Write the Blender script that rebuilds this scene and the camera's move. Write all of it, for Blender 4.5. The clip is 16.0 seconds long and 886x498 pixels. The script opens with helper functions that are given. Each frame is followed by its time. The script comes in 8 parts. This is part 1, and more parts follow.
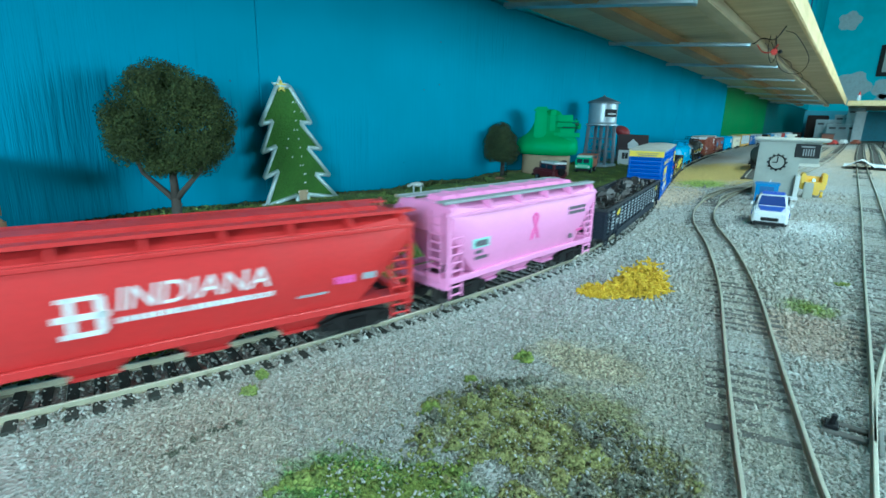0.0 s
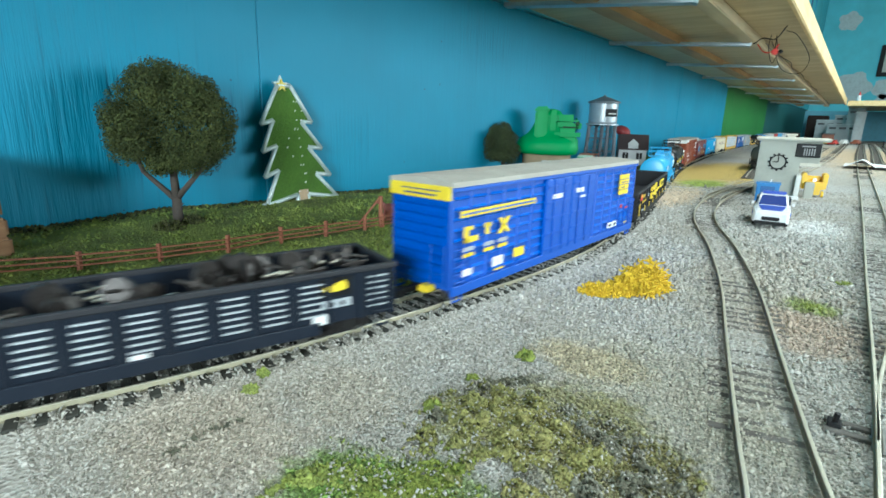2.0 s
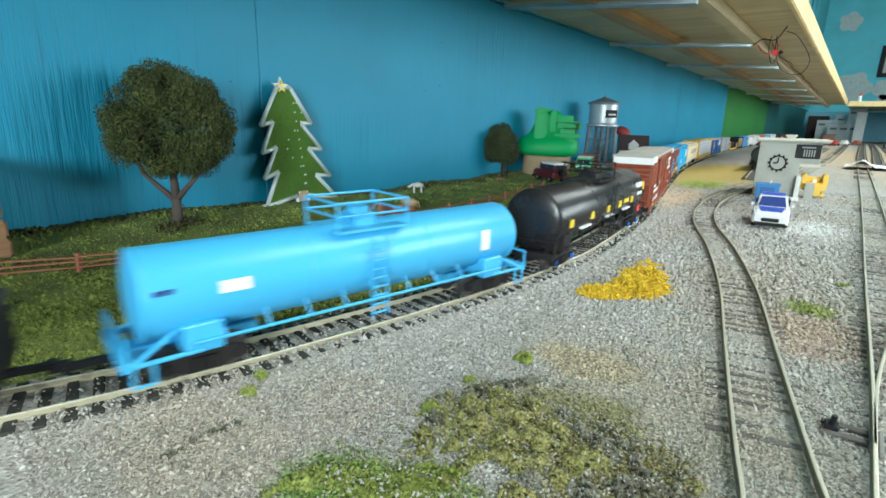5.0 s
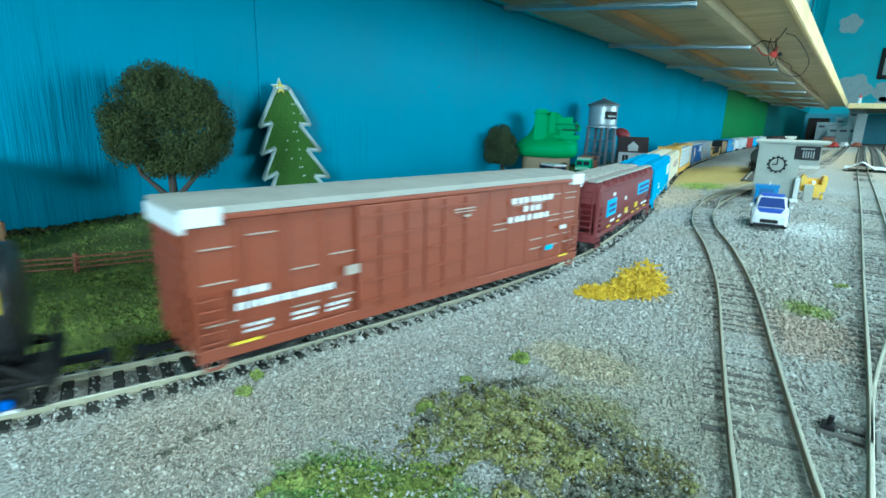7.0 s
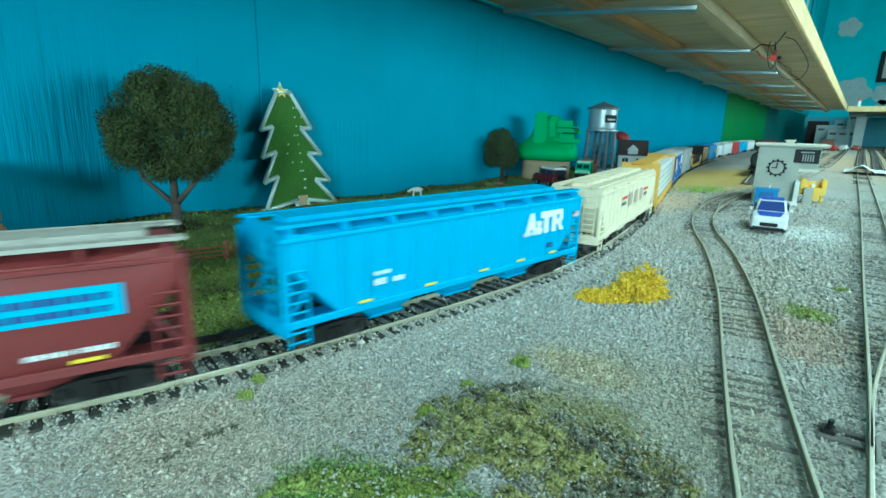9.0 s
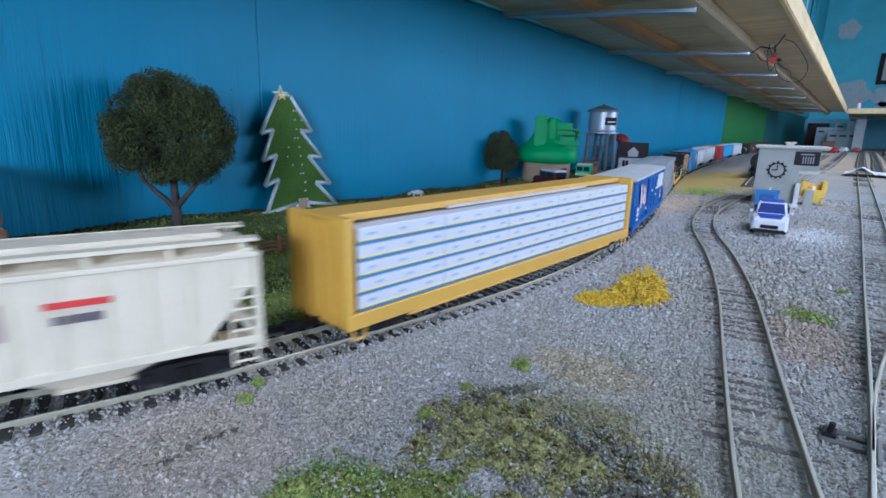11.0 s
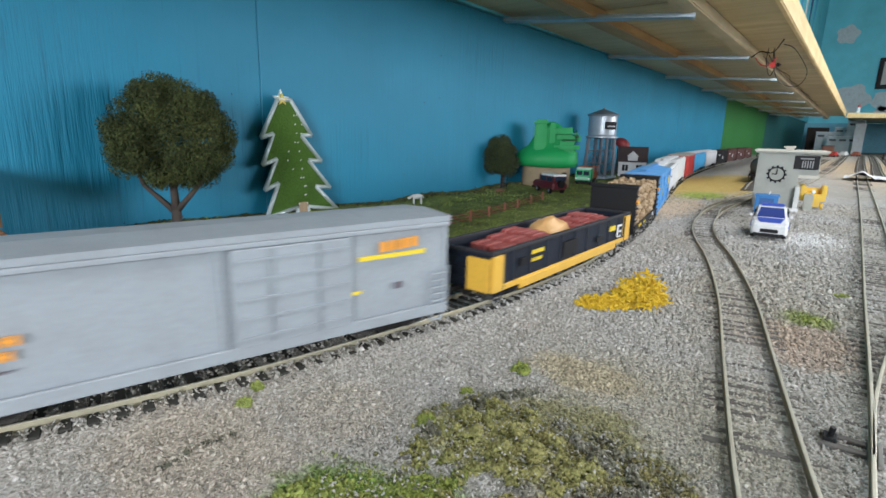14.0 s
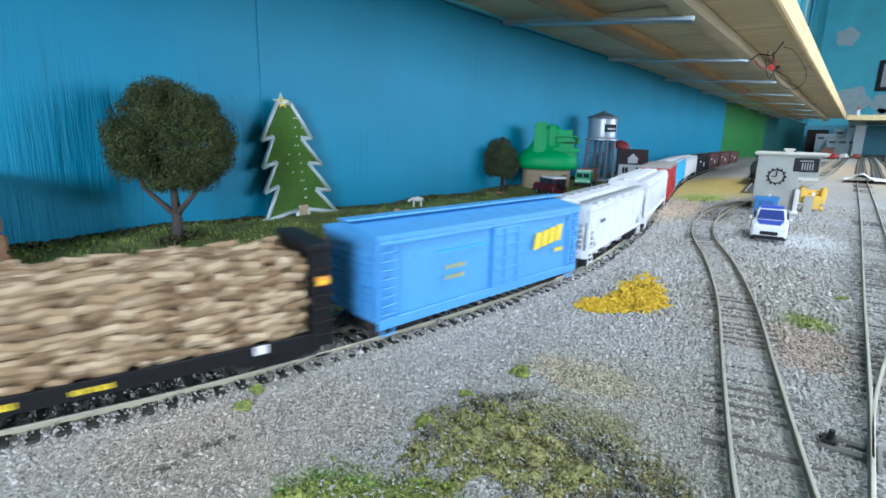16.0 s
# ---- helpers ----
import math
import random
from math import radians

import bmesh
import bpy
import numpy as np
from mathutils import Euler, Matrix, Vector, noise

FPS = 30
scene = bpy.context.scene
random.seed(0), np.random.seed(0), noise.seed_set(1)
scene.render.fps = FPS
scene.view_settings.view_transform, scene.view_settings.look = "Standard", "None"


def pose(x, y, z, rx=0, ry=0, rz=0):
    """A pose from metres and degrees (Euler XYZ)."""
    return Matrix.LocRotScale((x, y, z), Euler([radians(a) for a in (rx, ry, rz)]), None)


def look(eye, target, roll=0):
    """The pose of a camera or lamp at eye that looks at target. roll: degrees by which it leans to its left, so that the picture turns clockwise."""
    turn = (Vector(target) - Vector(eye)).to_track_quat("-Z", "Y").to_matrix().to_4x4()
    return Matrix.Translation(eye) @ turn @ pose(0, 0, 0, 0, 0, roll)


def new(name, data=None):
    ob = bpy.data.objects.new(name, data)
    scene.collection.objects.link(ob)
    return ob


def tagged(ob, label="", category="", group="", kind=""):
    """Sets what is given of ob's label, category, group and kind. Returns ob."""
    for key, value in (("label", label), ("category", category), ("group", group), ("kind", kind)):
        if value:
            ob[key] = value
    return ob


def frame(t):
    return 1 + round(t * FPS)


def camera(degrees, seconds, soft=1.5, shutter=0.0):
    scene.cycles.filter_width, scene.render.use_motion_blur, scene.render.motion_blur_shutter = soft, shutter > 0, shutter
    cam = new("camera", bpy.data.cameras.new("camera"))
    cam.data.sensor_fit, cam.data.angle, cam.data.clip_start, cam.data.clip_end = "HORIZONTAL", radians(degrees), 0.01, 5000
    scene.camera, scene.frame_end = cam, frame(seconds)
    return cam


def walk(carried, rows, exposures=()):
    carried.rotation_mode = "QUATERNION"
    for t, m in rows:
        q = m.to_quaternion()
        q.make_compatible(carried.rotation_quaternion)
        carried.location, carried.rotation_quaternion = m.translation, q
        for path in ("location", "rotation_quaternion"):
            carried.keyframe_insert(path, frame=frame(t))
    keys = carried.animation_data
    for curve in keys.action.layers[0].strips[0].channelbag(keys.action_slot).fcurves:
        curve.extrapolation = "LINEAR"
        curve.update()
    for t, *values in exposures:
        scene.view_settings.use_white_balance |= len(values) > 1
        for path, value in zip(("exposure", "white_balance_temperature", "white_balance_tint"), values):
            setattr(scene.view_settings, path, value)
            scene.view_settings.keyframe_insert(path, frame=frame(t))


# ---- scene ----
# ---- camera and its way ----
cam = camera(82.1, 16.0, soft=1.6, shutter=0.5)
PATH = [
    (0, pose(0.00041, -0.00015, 0.08260, 75.665, -1.395, 38.794)),
    (0.5, pose(0.00037, -0.00024, 0.08250, 75.679, -1.400, 38.813)),
    (1, pose(0.00033, -0.00007, 0.08217, 75.678, -1.402, 38.812)),
    (1.5, pose(0.00003, -0.00005, 0.08200, 75.664, -1.420, 38.806)),
    (2, pose(-0.00009, -0.00033, 0.08187, 75.677, -1.411, 38.809)),
    (2.5, pose(0.00013, -0.00021, 0.08209, 75.682, -1.390, 38.827)),
    (3, pose(0.00059, -0.00019, 0.08255, 75.673, -1.405, 38.844)),
    (3.5, pose(0.00096, 0.00051, 0.08239, 75.699, -1.394, 38.842)),
    (4, pose(0.00068, 0.00017, 0.08256, 75.710, -1.392, 38.861)),
    (6.5, pose(0.00139, 0.00068, 0.08209, 75.877, -1.404, 38.891)),
    (7, pose(0.00175, 0.00113, 0.08179, 75.950, -1.413, 38.905)),
    (7.5, pose(0.00191, 0.00103, 0.08216, 76.057, -1.345, 38.903)),
    (8, pose(0.00183, 0.00064, 0.08240, 76.105, -1.377, 38.903)),
    (8.5, pose(0.00191, 0.00063, 0.08230, 76.173, -1.382, 38.925)),
    (9, pose(0.00191, 0.00048, 0.08246, 76.274, -1.395, 38.916)),
    (11.5, pose(0.00193, 0.00056, 0.08269, 76.602, -1.309, 38.957)),
    (12, pose(0.00207, 0.00045, 0.08280, 76.686, -1.307, 38.958)),
    (12.5, pose(0.00266, 0.00082, 0.08286, 76.846, -1.317, 38.946)),
    (13, pose(0.00247, 0.00062, 0.08308, 76.985, -1.323, 38.961)),
    (13.5, pose(0.00245, 0.00092, 0.08263, 77.018, -1.309, 38.978)),
    (14, pose(0.00220, 0.00073, 0.08254, 77.008, -1.320, 38.970)),
    (14.5, pose(0.00187, 0.00041, 0.08290, 77.018, -1.315, 38.979)),
    (15, pose(0.00205, 0.00048, 0.08295, 77.037, -1.305, 38.993)),
    (15.5, pose(0.00244, 0.00057, 0.08297, 77.168, -1.245, 38.989)),
    (16, pose(0.00270, 0.00086, 0.08277, 77.288, -1.251, 38.999)),
]
TINTS = [
    (0, -0.09, 4650, -21),
    (0.5, -0.10, 5150, -18),
    (1, -0.14, 5350, -21),
    (1.5, 0.01, 5650, -18),
    (2.5, 0.33, 6100, 9),
    (3.5, 0.06, 7400, 6),
    (4, 0.09, 7000, 3),
    (6.5, 0.16, 5150, 0),
    (7.5, -0.04, 4325, -36),
    (8, -0.09, 3900, -36),
    (9, -0.05, 4900, -30),
    (11.5, -0.59, 4950, 24),
    (12, -0.54, 5525, 24),
    (12.5, -0.42, 5600, 21),
    (13, -0.10, 6100, 12),
    (13.5, -0.12, 7200, 8),
    (14, -0.16, 6150, 15),
    (15, -0.03, 5050, 12),
    (15.5, 0.00, 5225, 12),
    (16, 0.02, 5350, 12),
]
walk(cam, PATH, TINTS)

# ---- light: windows of the room, sky outside ----
world = bpy.data.worlds.new("sky")
scene.world = world
world.use_nodes = True
wn, wl = world.node_tree.nodes, world.node_tree.links
sky = wn.new("ShaderNodeTexSky")
sky.sky_type, sky.sun_disc = "NISHITA", False
sky.sun_elevation, sky.sun_rotation = radians(35), radians(120)
wl.new(sky.outputs["Color"], wn["Background"].inputs["Color"])
wn["Background"].inputs["Strength"].default_value = 0.10


def window_light(name, eye, target, sx, sy, watts, colour):
    data = bpy.data.lights.new(name, "AREA")
    data.shape, data.size, data.size_y = "RECTANGLE", sx, sy
    data.energy, data.color = watts, colour
    ob = new(name, data)
    ob.matrix_world = look(eye, target)
    return ob


window_light("window_light_east", (2.35, 2.25, 0.55), (-0.35, 1.3, 0.10), 2.4, 0.80, 62, (0.95, 0.99, 1.0))
window_light("window_light_south", (0.95, -2.05, 0.50), (-0.4, 0.35, 0.08), 0.8, 0.55, 62, (0.95, 0.99, 1.0))
window_light("ceiling_light_panel", (0.75, 1.7, 1.55), (0.75, 1.7, 0.0), 0.6, 3.6, 52, (1.0, 0.99, 0.96))

# ---- materials ----
MATS = {}


def tex_noise(nt, vec, scale, detail=3.0, rough=0.6):
    n = nt.nodes.new("ShaderNodeTexNoise")
    n.inputs["Scale"].default_value = scale
    n.inputs["Detail"].default_value = detail
    n.inputs["Roughness"].default_value = rough
    nt.links.new(vec, n.inputs["Vector"])
    return n.outputs["Fac"]


def ramp(nt, fac, stops):
    r = nt.nodes.new("ShaderNodeValToRGB")
    el = r.color_ramp.elements
    while len(el) < len(stops):
        el.new(0.5)
    for e, (p, c) in zip(el, stops):
        e.position, e.color = p, (*c, 1)
    nt.links.new(fac, r.inputs["Fac"])
    return r.outputs["Color"]


def mix(nt, fac, a, b, kind="MIX"):
    m = nt.nodes.new("ShaderNodeMix")
    m.data_type, m.blend_type = "RGBA", kind
    for sock, v in ((m.inputs[0], fac), (m.inputs[6], a), (m.inputs[7], b)):
        if isinstance(v, (int, float)):
            sock.default_value = v
        elif isinstance(v, tuple):
            sock.default_value = (*v, 1)
        else:
            nt.links.new(v, sock)
    return m.outputs[2]


def math_node(nt, op, a, b=None):
    m = nt.nodes.new("ShaderNodeMath")
    m.operation = op
    for sock, v in ((m.inputs[0], a), (m.inputs[1], b)):
        if v is None:
            continue
        if isinstance(v, (int, float)):
            sock.default_value = v
        else:
            nt.links.new(v, sock)
    return m.outputs[0]


def scaled(nt, vec, sx, sy, sz):
    m = nt.nodes.new("ShaderNodeMapping")
    m.inputs["Scale"].default_value = (sx, sy, sz)
    nt.links.new(vec, m.inputs["Vector"])
    return m.outputs["Vector"]


def coords(nt, which="Object"):
    return nt.nodes.new("ShaderNodeTexCoord").outputs[which]


def base(name):
    m = bpy.data.materials.new(name)
    m.use_nodes = True
    return m, m.node_tree, m.node_tree.nodes["Principled BSDF"]


def add_bump(nt, bsdf, height, strength, distance):
    b = nt.nodes.new("ShaderNodeBump")
    b.inputs["Strength"].default_value = strength
    b.inputs["Distance"].default_value = distance
    nt.links.new(height, b.inputs["Height"])
    nt.links.new(b.outputs["Normal"], bsdf.inputs["Normal"])


def paint(name, col, rough=0.45, metal=0.0, var=0.16, fine=700.0, bump=0.25, dirt=0.25, dirt_col=(0.10, 0.085, 0.07)):
    """Painted or moulded surface: fine mottling, larger grime patches, small relief."""
    if name in MATS:
        return MATS[name]
    m, nt, bs = base(name)
    v = coords(nt)
    f1 = tex_noise(nt, v, fine, 3)
    f2 = tex_noise(nt, v, 45.0, 4)
    c = mix(nt, f1, tuple(x * (1 - var) for x in col), tuple(min(1, x * (1 + var)) for x in col))
    g = ramp(nt, f2, [(0.45, (0, 0, 0)), (0.8, (dirt, dirt, dirt))])
    c = mix(nt, g, c, dirt_col)
    nt.links.new(c, bs.inputs["Base Color"])
    r = nt.nodes.new("ShaderNodeMapRange")
    r.inputs["To Min"].default_value, r.inputs["To Max"].default_value = max(0.05, rough - 0.12), min(1, rough + 0.15)
    nt.links.new(f2, r.inputs["Value"])
    nt.links.new(r.outputs["Result"], bs.inputs["Roughness"])
    bs.inputs["Metallic"].default_value = metal
    if max(col) < 0.05 and rough > 0.4:
        bs.inputs["Specular IOR Level"].default_value = 0.22
    if bump:
        add_bump(nt, bs, f1, bump, 0.0004)
    MATS[name] = m
    return m


def wood(name, c1, c2, along="y", scale=60.0, rough=0.6):
    if name in MATS:
        return MATS[name]
    m, nt, bs = base(name)
    v = coords(nt)
    k = {"x": (0.06, 1, 1), "y": (1, 0.06, 1), "z": (1, 1, 0.06)}[along]
    f = tex_noise(nt, scaled(nt, v, *k), scale * 2, 6, 0.7)
    g = tex_noise(nt, v, 9.0, 3)
    c = ramp(nt, f, [(0.3, c1), (0.62, c2)])
    c = mix(nt, ramp(nt, g, [(0.4, (0, 0, 0)), (0.75, (0.5, 0.5, 0.5))]), c, tuple(x * 0.75 for x in c1))
    vo = nt.nodes.new("ShaderNodeTexVoronoi")
    vo.inputs["Scale"].default_value = 7.0
    nt.links.new(v, vo.inputs["Vector"])
    knot = ramp(nt, vo.outputs["Distance"], [(0.03, (1, 1, 1)), (0.075, (0, 0, 0))])
    c = mix(nt, knot, c, (0.16, 0.08, 0.03))
    nt.links.new(c, bs.inputs["Base Color"])
    bs.inputs["Roughness"].default_value = rough
    add_bump(nt, bs, f, 0.3, 0.001)
    MATS[name] = m
    return m


def wall_paint(name, col, grain=1.0):
    """Brush-painted rough sawn plywood with a vertical grain."""
    m, nt, bs = base(name)
    v = coords(nt, "Object")
    f = tex_noise(nt, scaled(nt, v, 1, 1, 0.055), 130.0, 5, 0.62)
    f2 = tex_noise(nt, scaled(nt, v, 1, 1, 0.30), 24.0, 5, 0.6)
    f3 = tex_noise(nt, v, 5.0, 4, 0.55)
    fleck = tex_noise(nt, v, 130.0, 2, 0.4)
    c = ramp(nt, f3, [(0.3, tuple(x * 0.86 for x in col)), (0.7, tuple(x * 1.08 for x in col))])
    xyz = nt.nodes.new("ShaderNodeSeparateXYZ")
    nt.links.new(v, xyz.inputs["Vector"])
    sawn = nt.nodes.new("ShaderNodeMapRange")
    sawn.inputs["From Min"].default_value, sawn.inputs["From Max"].default_value = 0.32, 0.10
    sawn.inputs["To Max"].default_value = 0.22
    nt.links.new(xyz.outputs["Y"], sawn.inputs["Value"])
    area = ramp(nt, math_node(nt, "ADD", tex_noise(nt, v, 4.0, 2), sawn.outputs["Result"]), [(0.50, (0, 0, 0)), (0.70, (1, 1, 1))])
    groove = ramp(nt, f, [(0.34, (0.45, 0.45, 0.45)), (0.42, (0, 0, 0))])
    c = mix(nt, mix(nt, 1.0, groove, area, "MULTIPLY"), c, tuple(x * 0.35 for x in col))
    c = mix(nt, ramp(nt, fleck, [(0.20, (0.75, 0.75, 0.75)), (0.23, (0, 0, 0))]), c, (0.02, 0.03, 0.04))
    nt.links.new(c, bs.inputs["Base Color"])
    bs.inputs["Roughness"].default_value = 0.55
    bs.inputs["Specular IOR Level"].default_value = 0.35
    rough_area = nt.nodes.new("ShaderNodeSeparateColor")
    nt.links.new(area, rough_area.inputs["Color"])
    deep = math_node(nt, "ADD", 0.18, rough_area.outputs["Red"])
    h = math_node(nt, "ADD", math_node(nt, "MULTIPLY", math_node(nt, "MULTIPLY", f, deep), 0.8), math_node(nt, "MULTIPLY", f2, 0.35))
    add_bump(nt, bs, h, 0.7 * grain, 0.004)
    MATS[name] = m
    return m


def patch_mask(nt, pos, cx, cy, rx, ry, wob, edge=0.35):
    """Soft-edged blotch on the ground with a ragged outline."""
    d = nt.nodes.new("ShaderNodeVectorMath")
    d.operation = "SUBTRACT"
    nt.links.new(pos, d.inputs[0])
    d.inputs[1].default_value = (cx, cy, 0)
    s = scaled(nt, d.outputs[0], 1 / rx, 1 / ry, 0)
    ln = nt.nodes.new("ShaderNodeVectorMath")
    ln.operation = "LENGTH"
    nt.links.new(s, ln.inputs[0])
    w = math_node(nt, "ADD", ln.outputs["Value"], math_node(nt, "MULTIPLY", math_node(nt, "SUBTRACT", wob, 0.5), 2.2))
    r = nt.nodes.new("ShaderNodeMapRange")
    r.interpolation_type = "SMOOTHSTEP"
    r.inputs["From Min"].default_value, r.inputs["From Max"].default_value = 1 + edge, 1 - edge
    nt.links.new(w, r.inputs["Value"])
    return r.outputs["Result"]


# scenery blotches: centre, radii, colour, strength
BLOTCHES = [
    (-0.125, 0.055, 0.030, 0.022, (0.48, 0.40, 0.30), 0.35),
    (-0.110, 0.095, 0.020, 0.016, (0.46, 0.40, 0.30), 0.30),
    (-0.064, 0.170, 0.020, 0.013, (0.46, 0.38, 0.22), 0.70),
    (-0.040, 0.165, 0.040, 0.040, (0.36, 0.33, 0.23), 0.45),
    (-0.010, 0.110, 0.030, 0.060, (0.32, 0.31, 0.25), 0.45),
    (-0.030, 0.330, 0.040, 0.090, (0.40, 0.36, 0.27), 0.35),
    (-0.068, 0.112, 0.018, 0.016, (0.28, 0.27, 0.07), 0.80),
    (-0.050, 0.128, 0.024, 0.020, (0.24, 0.23, 0.07), 0.70),
    (-0.033, 0.112, 0.026, 0.018, (0.22, 0.20, 0.06), 0.75),
    (-0.078, 0.066, 0.018, 0.015, (0.15, 0.25, 0.04), 0.95),
    (-0.060, 0.078, 0.018, 0.010, (0.17, 0.25, 0.05), 0.75),
    (-0.004, 0.262, 0.022, 0.030, (0.42, 0.30, 0.21), 0.55),
    (-0.006, 0.30, 0.012, 0.012, (0.22, 0.27, 0.06), 0.8),
    (-0.205, 1.10, 0.085, 0.30, (0.50, 0.36, 0.08), 0.95),
    (-0.178, 0.86, 0.030, 0.06, (0.28, 0.36, 0.06), 0.95),
    (-0.170, 0.66, 0.03, 0.10, (0.50, 0.40, 0.27), 0.6),
    (-0.018, 0.550, 0.022, 0.045, (0.66, 0.66, 0.63), 0.55),
    (0.10, 2.2, 0.20, 0.9, (0.56, 0.40, 0.22), 0.7),
    (-0.10, 2.6, 0.05, 0.7, (0.50, 0.38, 0.22), 0.5),
]


def gravel_mat(name, islands):
    m, nt, bs = base(name)
    geo = nt.nodes.new("ShaderNodeNewGeometry")
    pos = geo.outputs["Position"]
    if islands:
        pick = geo.outputs["Random Per Island"]
    else:
        vo = nt.nodes.new("ShaderNodeTexVoronoi")
        vo.inputs["Scale"].default_value = 900.0
        nt.links.new(pos, vo.inputs["Vector"])
        sep = nt.nodes.new("ShaderNodeSeparateColor")
        nt.links.new(vo.outputs["Color"], sep.inputs["Color"])
        pick = sep.outputs["Red"]
    c = ramp(nt, pick, [(0.0, (0.20, 0.197, 0.185)), (0.15, (0.32, 0.313, 0.290)), (0.45, (0.415, 0.408, 0.378)),
                        (0.75, (0.475, 0.468, 0.438)), (1.0, (0.60, 0.59, 0.56))])
    big = tex_noise(nt, pos, 6.0, 4)
    c = mix(nt, ramp(nt, big, [(0.40, (0, 0, 0)), (0.72, (0.5, 0.5, 0.5))]), c, (0.34, 0.29, 0.20))
    wob = tex_noise(nt, pos, 55.0, 4, 0.65)
    wob2 = tex_noise(nt, pos, 260.0, 2, 0.6)
    wobble = math_node(nt, "ADD", math_node(nt, "MULTIPLY", wob, 0.6), math_node(nt, "MULTIPLY", wob2, 0.4))
    tone = math_node(nt, "ADD", 0.45, pick)
    for cx, cy, rx, ry, col, amount in BLOTCHES:
        f = math_node(nt, "MULTIPLY", patch_mask(nt, pos, cx, cy, rx, ry, wobble), amount)
        tint = nt.nodes.new("ShaderNodeVectorMath")
        tint.operation = "SCALE"
        tint.inputs[0].default_value = col
        nt.links.new(tone, tint.inputs["Scale"])
        c = mix(nt, f, c, tint.outputs[0])
    nt.links.new(c, bs.inputs["Base Color"])
    bs.inputs["Roughness"].default_value = 0.9
    if not islands:
        add_bump(nt, bs, vo.outputs["Distance"], 0.8, 0.0008)
    MATS[name] = m
    return m


def turf_mat(name, islands, cols, bright=0.25):
    m, nt, bs = base(name)
    geo = nt.nodes.new("ShaderNodeNewGeometry")
    pos = geo.outputs["Position"]
    f = tex_noise(nt, pos, 30.0, 4, 0.65)
    f2 = geo.outputs["Random Per Island"] if islands else tex_noise(nt, pos, 500.0, 3, 0.7)
    c = ramp(nt, f, [(0.32, cols[0]), (0.5, cols[1]), (0.68, cols[2])])
    c = mix(nt, f2, mix(nt, 0.55, c, (0.02, 0.03, 0.01)), mix(nt, bright, c, (0.45, 0.48, 0.12)))
    nt.links.new(c, bs.inputs["Base Color"])
    bs.inputs["Roughness"].default_value = 0.95
    if not islands:
        add_bump(nt, bs, f2, 1.0, 0.002)
    MATS[name] = m
    return m


M_WALL = wall_paint("blue_wall_paint", (0.020, 0.250, 0.400))
M_WALL_G = wall_paint("green_wall_paint", (0.035, 0.20, 0.045), 0.5)
M_WALL_T = wall_paint("teal_wall_paint", (0.02, 0.11, 0.11), 0.5)
M_WALL_UP = wall_paint("light_blue_wall_paint", (0.17, 0.66, 0.79), 0.3)
M_ROOM = paint("room_paint", (0.36, 0.35, 0.32), 0.7, var=0.05, fine=90, dirt=0.1)
M_PLY = wood("shelf_plywood", (0.42, 0.33, 0.18), (0.60, 0.49, 0.29), "x", 22)
M_BEAM = wood("pine_beam", (0.34, 0.185, 0.065), (0.50, 0.31, 0.13), "y", 30)
M_JOIST = wood("pale_joist", (0.46, 0.37, 0.22), (0.60, 0.50, 0.33), "y", 30)
M_TRIM = wood("pine_trim", (0.62, 0.44, 0.18), (0.80, 0.62, 0.33), "y", 40)
M_STEEL = paint("galvanised_steel", (0.42, 0.50, 0.55), 0.38, 0.8, 0.1)
M_GRAVEL = gravel_mat("ballast", False)
M_STONES = gravel_mat("ballast_stones", True)
M_TURF = turf_mat("turf", False, ((0.08, 0.095, 0.028), (0.18, 0.235, 0.05), (0.27, 0.34, 0.075)))
M_TUFT = turf_mat("turf_tufts", True, ((0.085, 0.105, 0.03), (0.23, 0.31, 0.055), (0.40, 0.48, 0.11)))
M_RAIL = paint("nickel_rail", (0.56, 0.53, 0.42), 0.40, 0.4, 0.12, dirt=0.35, dirt_col=(0.20, 0.18, 0.13))
M_RAIL_MAIN = paint("polished_main_rail", (0.78, 0.74, 0.58), 0.38, 0.2, 0.12, dirt=0.15)
M_RAILSIDE_MAIN = paint("tarnished_main_rail_side", (0.46, 0.42, 0.29), 0.5, 0.0, 0.15, dirt=0.35)
M_RAILSIDE = paint("weathered_rail_side", (0.27, 0.24, 0.17), 0.6, 0.0, 0.2, dirt=0.5)
M_TIE_MAIN = paint("black_tie", (0.040, 0.040, 0.034), 0.9, 0, 0.4, dirt=0.4, dirt_col=(0.12, 0.12, 0.10))
M_TIE = paint("weathered_tie", (0.105, 0.096, 0.085), 0.9, 0, 0.4, dirt=0.6, dirt_col=(0.24, 0.23, 0.21))
M_BLACK = paint("black_plastic", (0.010, 0.010, 0.011), 0.5, dirt=0.06, dirt_col=(0.04, 0.035, 0.03))
M_DARK = paint("dark_underframe", (0.014, 0.013, 0.013), 0.65, dirt=0.25, dirt_col=(0.05, 0.045, 0.04))
M_WHEEL = paint("blackened_wheel", (0.10, 0.095, 0.09), 0.4, 0.6)
M_WHITE = paint("white_print", (0.80, 0.80, 0.80), 0.5, var=0.05, dirt=0.1)
M_YELLOW = paint("yellow_print", (0.80, 0.60, 0.03), 0.5, var=0.06, dirt=0.1)
M_ORANGE = paint("orange_print", (0.85, 0.35, 0.04), 0.5, var=0.06, dirt=0.1)
M_REDP = paint("red_print", (0.65, 0.05, 0.04), 0.5, var=0.06, dirt=0.1)
